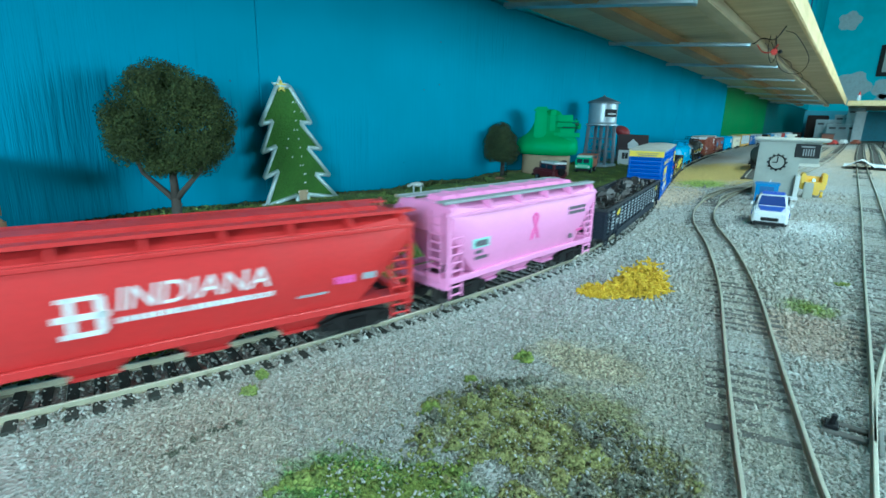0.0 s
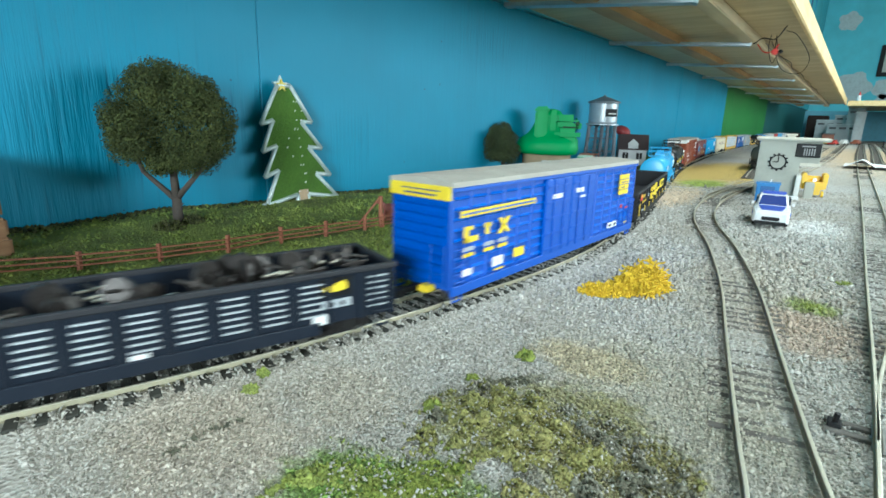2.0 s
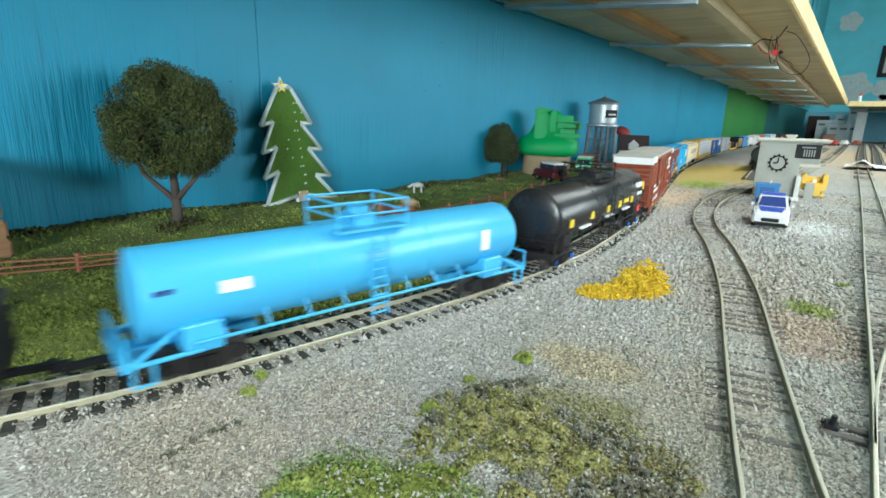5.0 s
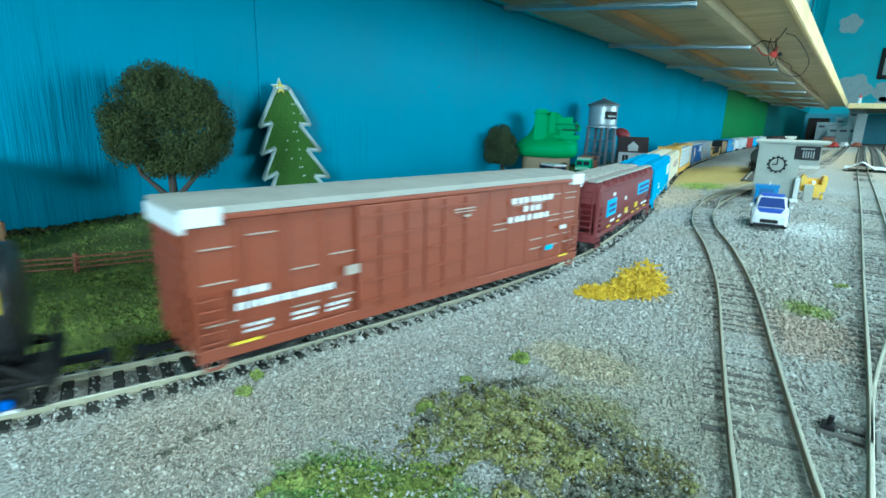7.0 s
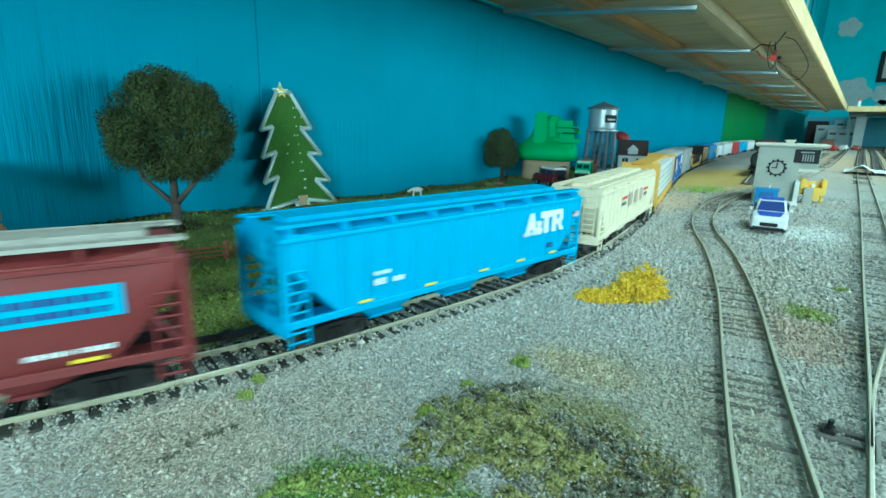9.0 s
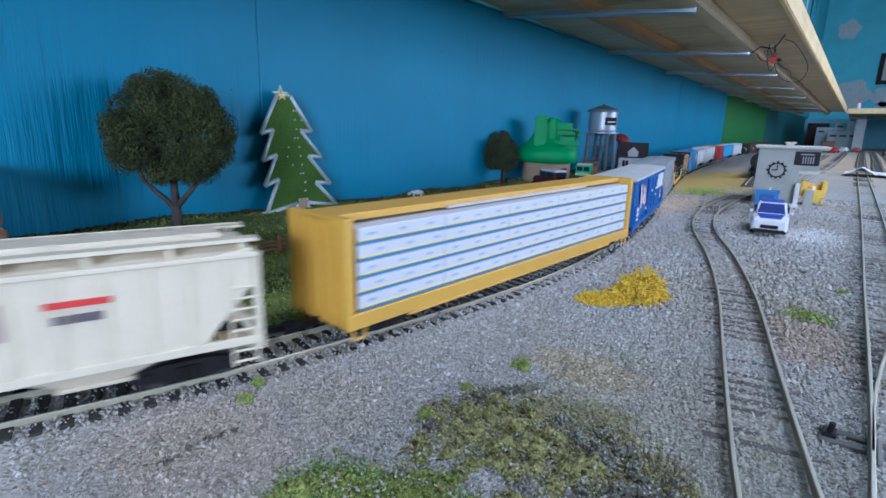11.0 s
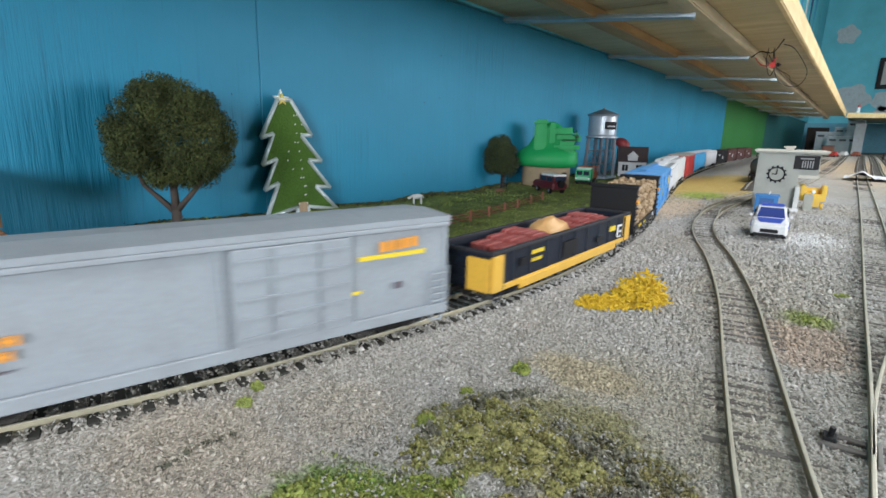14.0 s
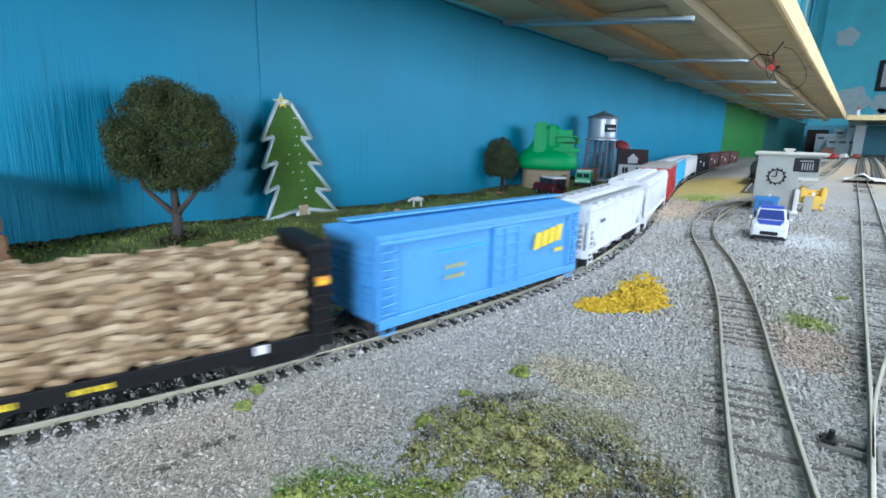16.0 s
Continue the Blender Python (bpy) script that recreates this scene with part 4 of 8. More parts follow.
def tank_car(name, label, front, rear, R, zc, shell, fit, length=None):
    v, L = vehicle(name, label, front, rear, "tank car")
    h = L / 2
    tl = h - 0.006
    bm = bmesh.new()
    rings = []
    n = 28
    dome = R * 0.18
    stations = [(-tl + dome * (1 - math.cos(a)), max(0.0004, math.sin(a)) * R) for a in np.linspace(0.08, math.pi / 2, 7)]
    stations += [(-x, r) for x, r in reversed(stations)]
    for x, r in stations:
        rings.append([(x, r * math.cos(2 * math.pi * i / n), zc + r * math.sin(2 * math.pi * i / n)) for i in range(n)])
    loft(bm, rings)
    smooth_by_angle(part("tank", bm, shell, v, smooth=True), 50)
    # weld bands
    for x in (-tl + dome, -tl * 0.33, tl * 0.33, tl - dome):
        bm = bmesh.new()
        loft(bm, [[(x + d, (R + o) * math.cos(2 * math.pi * i / n), zc + (R + o) * math.sin(2 * math.pi * i / n)) for i in range(n)] for d, o in ((-0.0008, 0.00005), (-0.0004, 0.0002), (0.0004, 0.0002), (0.0008, 0.00005))])
        part("weld_band", bm, shell, v, smooth=True)
    for sgn in (-1, 1):
        part("bolster", bx(sgn * (h - 0.024) - 0.006, sgn * (h - 0.024) + 0.006, -0.0155, 0.0155, 0.0095, zc - R * 0.55, 0.0005, 1), fit, v)
        part("stub_sill", bx(min(sgn * (h - 0.001), sgn * (h - 0.045)), max(sgn * (h - 0.001), sgn * (h - 0.045)), -0.0045, 0.0045, 0.007, 0.0115, 0.0004, 1), fit, v)
        part("end_sill", bx(sgn * (h - 0.002) - 0.0015, sgn * (h - 0.002) + 0.0015, -0.0165, 0.0165, 0.009, 0.0125, 0.0004, 1), fit, v)
        bm = bmesh.new()
        for s2 in (-1, 1):
            rod(bm, (sgn * (h - 0.003), s2 * 0.016, 0.0105), (sgn * (h - 0.024), s2 * 0.0155, 0.0105), 0.0008, 6)
            rod(bm, (sgn * (h - 0.003), s2 * 0.016, 0.0105), (sgn * (h - 0.022), s2 * 0.010, zc - R * 0.5), 0.0008, 6)
            rod(bm, (sgn * (h - 0.002), s2 * 0.0165, 0.0105), (sgn * (h - 0.002), s2 * 0.0165, 0.019), 0.0005, 6)
        rod(bm, (sgn * (h - 0.002), -0.0165, 0.019), (sgn * (h - 0.002), 0.0165, 0.019), 0.0005, 6)
        part("end_frame", bm, fit, v)
        for s2 in (-1, 1):
            stirrup(v, fit, sgn * (h - 0.006), s2 * 0.0165)
    bm = bmesh.new()
    for s2 in (-1, 1):
        rod(bm, (-h + 0.02, s2 * 0.0166, 0.0135), (h - 0.02, s2 * 0.0166, 0.0135), 0.0006, 6)
        for i in range(9):
            x = -h + 0.03 + (L - 0.06) * i / 8
            rod(bm, (x, s2 * 0.0166, 0.0135), (x, s2 * R * 0.8, zc - R * 0.6), 0.0005, 6)
    part("side_handrail", bm, fit, v)
    # top platform with dome and rails
    top = zc + R
    d = part("manway", bx(-0.006, 0.006, -0.006, 0.006, top - 0.003, top + 0.0035, 0.0012, 2), shell, v)
    bm = bmesh.new()
    rod(bm, (0, 0, top + 0.003), (0, 0, top + 0.0058), 0.0046, 16)
    for a in range(6):
        rod(bm, (0.0038 * math.cos(a), 0.0038 * math.sin(a), top + 0.005), (0.0038 * math.cos(a), 0.0038 * math.sin(a), top + 0.0068), 0.0006, 6)
    part("manway_lid", bm, fit, d)
    part("platform", bx(-0.016, 0.016, -0.0125, 0.0125, top - 0.0022, top - 0.0012), fit, v)
    bm = bmesh.new()
    for x in (-0.016, 0.016):
        for y in (-0.0125, 0.0125):
            rod(bm, (x, y, top - 0.002), (x, y, top + 0.0095), 0.0005, 6)
    for z in (top + 0.0045, top + 0.0095):
        for y in (-0.0125, 0.0125):
            rod(bm, (-0.016, y, z), (0.016, y, z), 0.0005, 6)
        for x in (-0.016, 0.016):
            rod(bm, (x, -0.0125, z), (x, 0.0125, z), 0.0005, 6)
    part("platform_rail", bm, fit, v)
    ladder(v, fit, 0.0, -R - 0.0012, 0.006, top - 0.004, n=9, w=0.007)
    return v, L


def cargo(name, label, category, car, bm, material, smooth=False, kind=""):
    """A load that rides in a vehicle; it takes the vehicle's way."""
    ob = single(name, bm, material, label, category, kind, smooth=smooth) if bm else thing(name, label, category)
    for v, f, r, half in TRAIN:
        if v == car:
            TRAIN.append((ob, f, r, half))
            break
    return ob


C_RED = paint("red_car_paint", (0.52, 0.028, 0.030), 0.38, dirt=0.12)
C_PINK = paint("pink_car_paint", (0.80, 0.30, 0.58), 0.42, var=0.06, dirt=0.08)
C_NAVY = paint("dark_navy_car_paint", (0.011, 0.016, 0.027), 0.5, dirt=0.10, dirt_col=(0.05, 0.05, 0.05))
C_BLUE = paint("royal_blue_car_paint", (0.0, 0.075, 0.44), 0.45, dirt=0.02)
# lighter blue paints a highlight on the ribs; print and bearing caps share it
C_BLUE_HI = paint("royal_blue_lit_ribs_and_trim", (0.004, 0.115, 0.56), 0.32, dirt=0.05)
C_ROOF = paint("dusty_white_roof", (0.40, 0.385, 0.34), 0.7, dirt=0.45, dirt_col=(0.25, 0.23, 0.20))
C_GREYROOF = paint("grey_roof", (0.32, 0.34, 0.345), 0.6, dirt=0.3)
C_GOND = paint("black_gondola_paint", (0.013, 0.013, 0.015), 0.55, dirt=0.2, dirt_col=(0.05, 0.048, 0.045))
C_GOND_IN = paint("grey_black_gondola_lining", (0.030, 0.031, 0.036), 0.6, dirt=0.2, dirt_col=(0.06, 0.058, 0.055))
C_TANKB = paint("light_blue_tank_paint", (0.075, 0.42, 0.74), 0.32, var=0.06, dirt=0.06)
C_BROWN = paint("boxcar_brown", (0.24, 0.052, 0.020), 0.5, dirt=0.15)
C_MAROON = paint("maroon_car_paint", (0.17, 0.028, 0.030), 0.45, dirt=0.15)
C_SKY = paint("sky_blue_car_paint", (0.028, 0.34, 0.62), 0.38, var=0.06, dirt=0.06)
C_CREAM = paint("cream_car_paint", (0.74, 0.66, 0.48), 0.5, var=0.05, dirt=0.15)
C_GOLD = paint("golden_yellow_car_paint", (0.66, 0.38, 0.045), 0.45, dirt=0.12)
C_GREY = paint("silver_grey_car_paint", (0.31, 0.345, 0.37), 0.45, dirt=0.35, dirt_col=(0.18, 0.18, 0.19))
C_MID = paint("mid_blue_car_paint", (0.10, 0.33, 0.66), 0.42, dirt=0.08)
C_WHITE = paint("white_car_paint", (0.72, 0.73, 0.73), 0.45, var=0.05, dirt=0.2)
C_TUSCAN = paint("tuscan_brown_paint", (0.10, 0.035, 0.028), 0.55)
C_WRAP = paint("white_lumber_wrap", (0.62, 0.64, 0.68), 0.5, var=0.05, dirt=0.06)
C_WRAPB = paint("blue_lumber_stripe", (0.06, 0.22, 0.45), 0.5, var=0.05)


M_FLAGRED = paint("faded_red_print", (0.60, 0.14, 0.12), 0.5, var=0.08)
M_FADED = paint("faded_yellow_print", (0.42, 0.42, 0.16), 0.5, var=0.1)
M_PALE = paint("dull_white_print", (0.42, 0.45, 0.48), 0.5, var=0.08)
M_GREYP = paint("grey_print", (0.13, 0.11, 0.13), 0.5, var=0.05, dirt=0.05)
M_ROOFP = paint("dusty_print", (0.45, 0.36, 0.30), 0.6, var=0.1)
C_WRAPM = paint("grey_blue_stamp", (0.40, 0.48, 0.60), 0.5, var=0.05)
C_BLUE2 = paint("deep_blue_car_paint", (0.003, 0.095, 0.35), 0.40, dirt=0.02)
C_PALEROOF = paint("pale_grey_roof", (0.52, 0.53, 0.51), 0.65, dirt=0.25, dirt_col=(0.30, 0.30, 0.29))
C_GOLD2 = paint("amber_yellow_paint", (0.72, 0.42, 0.05), 0.45, dirt=0.12)

NY = -HW - 0.0009


# red cylindrical covered hopper
def red_car():
    v, L = hopper("cylindrical_hopper_car", "glossy red cylindrical covered hopper with white lettering", -0.270, -0.084, 0.0475, C_RED, C_RED, True, 0, 4, C_RED, 0.026)
    y = -HW - 0.00005
    lettering("INDIANA", 0.0100, 0.0003, M_WHITE, v, pose(-0.009, y, 0.0272, 90, 0, 0), "white block letters", shear=0.15, squeeze=1.06)
    word(v, M_WHITE, -0.009, 0.036, 0.0236, 0.0252, y, 20, gap=0.35)
    marks(v, M_WHITE, [(-0.0222, -0.0120, 0.0318, 0.0330), (-0.0205, -0.0185, 0.0212, 0.0330), (-0.0235, -0.0105, 0.0262, 0.0280), (-0.0222, -0.0120, 0.0212, 0.0226), (-0.0135, -0.0112, 0.0222, 0.0322)], y, "emblem")
    word(v, M_PALE, 0.044, 0.055, 0.0208, 0.0216, y, 8)
    word(v, M_PALE, 0.069, 0.075, 0.0238, 0.0262, y, 3)
    word(v, M_PINKP, 0.058, 0.066, 0.0235, 0.0262, y, 4)
    part("lower_band", bx(-L / 2 + 0.02, L / 2 - 0.012, -HW * 0.965, HW * 0.965, 0.0120, 0.0150, 0.0005), C_RED, v)


red_car()


def pink_car():
    v, L = hopper("pink_hopper_car", "pale pink covered hopper with a ribbon emblem and grey roof walks", -0.0692, 0.063, 0.0480, C_PINK, C_GREYROOF, True, 0, 3, C_PINK, 0.022)
    y = -HW - 0.0001
    # ribbon emblem
    bm = bmesh.new()
    for s in (-1, 1):
        loft(bm, [[(0.001 + a - 0.0008, y - 0.0002, z), (0.001 + a + 0.0008, y - 0.0002, z), (0.001 + a + 0.0008, y + 0.0003, z), (0.001 + a - 0.0008, y + 0.0003, z)]
                  for a, z in ((s * 0.0030, 0.0235), (s * 0.0012, 0.0285), (-s * 0.0012, 0.0325), (-s * 0.0019, 0.0352), (-s * 0.0006, 0.0372))])
    part("ribbon_emblem", bm, M_PINKP, v, "deep pink looped ribbon emblem")
    part("sign_panel", bx(-0.049, -0.037, y - 0.0002, y + 0.0003, 0.0262, 0.0305), M_GREENP, v, "small pale green name panel")
    word(v, M_GREYP, -0.0475, -0.0385, 0.0270, 0.0296, y - 0.0002, 4)
    word(v, M_GREYP, -0.047, -0.042, 0.0235, 0.0250, y, 4)
    word(v, M_GREYP, -0.047, -0.038, 0.0208, 0.0222, y, 6)
    word(v, M_GREYP, 0.034, 0.052, 0.0350, 0.0366, y, 9)
    word(v, M_GREYP, 0.034, 0.052, 0.0324, 0.0340, y, 9)
    marks(v, M_GREYP, [(0.036, 0.039, 0.0185, 0.0210)], y)
    word(v, M_PINKP, 0.044, 0.050, 0.0215, 0.0228, y, 4)


pink_car()


def scrap_gondola():
    v, L = gondola("scrap_gondola_car", "dark navy gondola with white ladder-like side marks", 0.0812, 0.3045, 0.0285, C_NAVY, C_GOND_IN, 17)
    y = -HW + 0.0005
    h = L / 2
    for i in range(17):
        xa = -h + 0.0015 + (L - 0.003) * i / 17
        if i in (2, 15):
            continue
        for j in range(6):
            z = 0.0122 + j * 0.0023
            part("stripe_mark", bx(xa + 0.0026, xa + 0.0108, y - 0.0004, y + 0.0003, z, z + 0.00055), M_PALE, v)
    for xx in (-h + 0.031, h - 0.029):
        part("black_panel", bx(xx - 0.0015, xx + 0.0100, y - 0.0003, y + 0.0003, 0.0188, 0.0258), M_BLACK, v)
        b = bmesh.new()
        loft(b, [[(xx + a, yy, z) for a, z in ((0.0, 0.0212), (0.0035, 0.0206), (0.0085, 0.0212), (0.0085, 0.0236), (0.0072, 0.0246), (0.0045, 0.0238), (0.0035, 0.0230), (0.0, 0.0226))] for yy in (y - 0.0006, y + 0.0003)])
        part("emblem", b, M_YELLOW, v, "yellow emblem")
        pl = part("data_plate", bx(xx - 0.001, xx + 0.010, y - 0.0004, y + 0.0003, 0.0145, 0.0175), M_PALE, v)
        for q in (0.0018, 0.0058):
            part("plate_mark", bx(xx + q, xx + q + 0.0016, y - 0.0006, y, 0.0152, 0.0168), M_BLACK, pl)
    marks(v, M_WHITE, [(0.022, 0.027, 0.0095, 0.0115), (h * 0.70, h * 0.75, 0.0088, 0.0125)], y)
    rng = random.Random(4)
    bm = bmesh.new()
    for k in range(150):
        x, yy = rng.uniform(-h + 0.01, h - 0.01), rng.uniform(-0.0125, 0.0125)
        z = 0.0135 + 0.0145 * rng.random() ** 0.7
        a, c = rng.uniform(0, 6.28), rng.uniform(-0.5, 0.5)
        d = Vector((math.cos(a) * math.cos(c), math.sin(a) * math.cos(c), math.sin(c)))
        kind = rng.random()
        if kind < 0.45:
            d = d * 0.0055
            q = Vector((x, yy, z))
            q2 = q + d * 2 * rng.uniform(0.4, 0.9)
            rod(bm, q, q2, 0.0005 + 0.0006 * rng.random(), 7)
        else:
            q = Vector((x, yy, z))
            w = d * (0.0006 + 0.001 * rng.random())
            rod(bm, q - w, q + w, 0.0022 + 0.0030 * rng.random(), 14)
            if kind > 0.75:
                rod(bm, q - w * 6, q + w * 6, 0.0007, 6)
    rod(bm, (-h * 0.9, 0, 0.0125), (h * 0.9, 0, 0.0125), 0.004, 8)
    cargo("scrap_load", "dark scrap of old wheels, discs and rods", "scrap metal", v, bm, paint("scrap_metal", (0.055, 0.048, 0.045), 0.45, 0.55, 0.5, dirt=0.4, dirt_col=(0.22, 0.20, 0.18)), kind="stuff")
    bm = bmesh.new()
    for k in range(16):
        x, yy = rng.uniform(-h + 0.015, h - 0.015), rng.uniform(-0.012, 0.012)
        a = rng.uniform(-0.6, 0.6)
        rod(bm, (x, yy, 0.0255), (x + 0.008 * math.cos(a), yy + 0.008 * math.sin(a) * 0.3, 0.0265), 0.0006, 6)
    cargo("scrap_bars", "bright bare metal bars lying on the scrap", "scrap metal", v, bm, paint("bare_metal", (0.55, 0.52, 0.45), 0.3, 0.9), kind="stuff")


scrap_gondola()


def blue_highcube():
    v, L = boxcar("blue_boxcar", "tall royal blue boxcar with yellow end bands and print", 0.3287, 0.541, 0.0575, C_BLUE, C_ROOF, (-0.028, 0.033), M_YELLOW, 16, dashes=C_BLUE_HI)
    y = NY
    h = L / 2
    for k in range(13):
        x = -0.101 + k * 0.0048
        part("banner_block", bx(x, x + 0.0043, y - 0.0003, y + 0.0005, 0.0415, 0.0442), M_YELLOW, v)
    word(v, C_BLUE_HI, -0.100, -0.040, 0.0424, 0.0433, y - 0.0003, 26, gap=0.5)
    marks(v, M_YELLOW, [(-0.0985, -0.0955, 0.0300, 0.0372), (-0.0985, -0.0885, 0.0300, 0.0326), (-0.0970, -0.0925, 0.0354, 0.0372)], y, "print_block")
    marks(v, M_YELLOW, [(-0.0835, -0.0785, 0.0352, 0.0370), (-0.0825, -0.0800, 0.0318, 0.0370)], y, "print_block")
    b = bmesh.new()
    for sgn in (-1, 1):
        loft(b, [[(-0.0672 + sgn * a, yy, z) for a, z in ((-0.0050, 0.0305), (-0.0022, 0.0305), (0.0050, 0.0378), (0.0022, 0.0378))] for yy in (y - 0.0003, y + 0.0005)])
    part("print_block", b, M_YELLOW, v)
    for x in (-0.099, -0.0835, -0.072):
        word(v, M_PALE, x, x + 0.008, 0.0262, 0.0280, y, 4, gap=0.3)
        word(v, M_YELLOW, x, x + 0.008, 0.0236, 0.0252, y, 5, gap=0.3)
    part("stencil", bx(-0.0570, -0.048, y - 0.0003, y + 0.0005, 0.0160, 0.0205), M_YELLOW, v)
    word(v, M_WHITE, -0.099, -0.092, 0.0150, 0.0180, y, 3)
    word(v, M_WHITE, -0.076, -0.067, 0.0150, 0.0195, y, 3)
    for a, b, c, d, m in ((-0.021, -0.010, 0.0415, 0.0440, M_WHITE), (0.007, 0.017, 0.0425, 0.0450, M_WHITE), (0.013, 0.020, 0.0392, 0.0404, M_WHITE)):
        word(v, m, a, b, c, d, y - 0.0003, 5)
    for k in range(2):
        for j in range(4):
            part("emblem_block", bx(0.0735 + 0.0084 * k, 0.0812 + 0.0084 * k, y - 0.0003, y + 0.0005, 0.0348 + 0.0035 * j, 0.0377 + 0.0035 * j), M_YELLOW, v)
    word(v, M_NAVYP, 0.0755, 0.0875, 0.0428, 0.0434, y - 0.0003, 3)
    word(v, M_NAVYP, 0.0755, 0.0825, 0.0393, 0.0399, y - 0.0003, 2)
    for x in (0.060, 0.068):
        p = part("data_plate", bx(x, x + 0.006, y - 0.0003, y + 0.0005, 0.0135, 0.0170), M_WHITE, v)
        part("data_field", bx(x + 0.0015, x + 0.0042, y - 0.0006, y + 0.0002, 0.0145, 0.0160), M_BLACK, p)
    for x in (0.079, 0.0865):
        word(v, C_BLUE_HI, x, x + 0.0045, 0.0160, 0.0215, y, 2)
    marks(v, M_REDP, [(0.079, 0.081, 0.0255, 0.0275), (0.088, 0.092, 0.0240, 0.0250)], y)
    marks(v, M_YELLOW, [(0.088, 0.093, 0.0135, 0.0142), (-0.074, -0.066, 0.0128, 0.0135)], y)
    for sgn in (-1,):
        part("end_print", bx(-h - 0.0018, -h - 0.0013, -0.010, 0.008, 0.0505, 0.0512), M_NAVYP, v)
        part("end_print", bx(-h - 0.0018, -h - 0.0013, -0.012, 0.010, 0.0525, 0.0530), M_NAVYP, v)
    part("uncoupling_step", bx(-h - 0.006, -h, -0.010, -0.004, 0.0085, 0.0115, 0.0006), M_YELLOW, v, "yellow coupler pocket")


blue_highcube()


def rail_gondola():
    v, L = gondola("black_gondola_car", "empty black gondola with yellow block marks", 0.5625, 0.7876, 0.0295, C_GOND, C_GOND_IN, 15)
    y = NY - 0.0002
    h = L / 2
    # broken yellow emblem of separate blocks
    for x0, x1, z0, z1 in ((0.008, 0.012, 0.0225, 0.0258), (0.012, 0.0165, 0.0240, 0.0258), (0.019, 0.028, 0.0225, 0.0240), (0.022, 0.028, 0.0240, 0.0260), (0.0305, 0.034, 0.0225, 0.0265),
                           (0.0345, 0.038, 0.0225, 0.0275), (0.008, 0.0105, 0.0155, 0.0205), (0.0105, 0.0170, 0.0190, 0.0205), (0.0105, 0.0170, 0.0155, 0.0168),
                           (0.019, 0.0275, 0.0178, 0.0195), (0.0305, 0.0385, 0.0160, 0.0205), (0.041, 0.048, 0.0185, 0.0205), (0.052, 0.059, 0.0188, 0.0210)):
        x0, x1 = 0.030 + (x0 - 0.059) * 1.15, 0.030 + (x1 - 0.059) * 1.15 - 0.0008
        part("emblem_block", bx(x0, x1, y - 0.0003, y + 0.0012, z0, z1), M_YELLOW, v)
    # framed yellow plate
    pl = part("name_plate", bx(0.042, 0.068, y - 0.0002, y + 0.0012, 0.0190, 0.0262), M_YELLOW, v, "yellow name plate with dark shapes")
    for x in (0.0445, 0.0525, 0.0605):
        part("plate_mark", bx(x, x + 0.005, y - 0.0005, y, 0.0210, 0.0245), C_GOND, pl)
        part("plate_core", bx(x + 0.0015, x + 0.0035, y - 0.0007, y - 0.0001, 0.0222, 0.0233), M_YELLOW, pl)
    dull = paint("dull_yellow_print", (0.52, 0.37, 0.02), 0.55, var=0.1)
    marks(v, dull, [(-0.1035, -0.1002, 0.0105, 0.0200)], y, "stencil")
    marks(v, dull, [(x, x + 0.003, 0.0105, 0.0150) for x in (-0.0715, -0.0425, -0.016, 0.014, 0.040, 0.0665, 0.093)], y, "stencil")
    word(v, dull, -0.0885, -0.0765, 0.0232, 0.0255, y, 5, gap=0.4)
    word(v, dull, -0.0885, -0.0770, 0.0188, 0.0206, y, 5, gap=0.4)
    word(v, dull, -0.0735, -0.0670, 0.0188, 0.0204, y, 3, gap=0.4)
    marks(v, M_PALE, [(-0.0545, -0.0508, 0.0212, 0.0232), (-0.0865, -0.0785, 0.0125, 0.0136), (0.078, 0.082, 0.0105, 0.0118), (0.098, 0.104, 0.0105, 0.0130)], y)
    marks(v, M_REDP, [(-0.0985, -0.0920, 0.0222, 0.0245)], y, "emblem")
    marks(v, M_ORANGE, [(-0.0985, -0.0920, 0.0247, 0.0268)], y, "emblem")


rail_gondola()
T1, _ = tank_car("light_blue_tank_car", "light blue tank car with railed top platform", 0.812, 0.992, 0.0150, 0.0272, C_TANKB, C_TANKB)
marks(T1, M_WHITE, [(-0.060, -0.050, 0.0275, 0.0315)], -0.0151, "data_plate")
part("emblem", bx(0.058, 0.063, -0.0156, -0.0140, 0.0235, 0.0330, 0.0004, 1), M_WHITE, T1, "white oval emblem")
word(T1, M_NAVYP, -0.079, -0.073, 0.0300, 0.0316, -0.0146, 3)
T2, _ = tank_car("black_tank_car", "glossy black tank car with yellow inspection marks", 1.010, 1.206, 0.0172, 0.0295, paint("gloss_black_tank", (0.014, 0.014, 0.016), 0.28, dirt=0.06), M_DARK)
for x in (-0.076, -0.040, -0.007, 0.020, 0.0515):
    part("inspection_mark", bx(x, x + 0.0045, -0.01755, -0.01640, 0.0245, 0.0290), M_YELLOW, T2)
part("inspection_band", bx(0.032, 0.0435, -0.01760, -0.01640, 0.0262, 0.0290), M_YELLOW, T2)
part("inspection_mark", bx(0.085, 0.0882, -0.01700, -0.01420, 0.0285, 0.0375), M_YELLOW, T2)
for x0, x1, z0, z1 in ((0.0660, 0.0690, 0.0345, 0.0380), (0.0696, 0.0710, 0.0345, 0.0366), (0.0718, 0.0752, 0.0345, 0.0380), (0.0762, 0.0795, 0.0345, 0.0380)):
    part("emblem", bx(x0, x1, -0.01740, -0.01570, z0, z1), M_WHITE, T2)
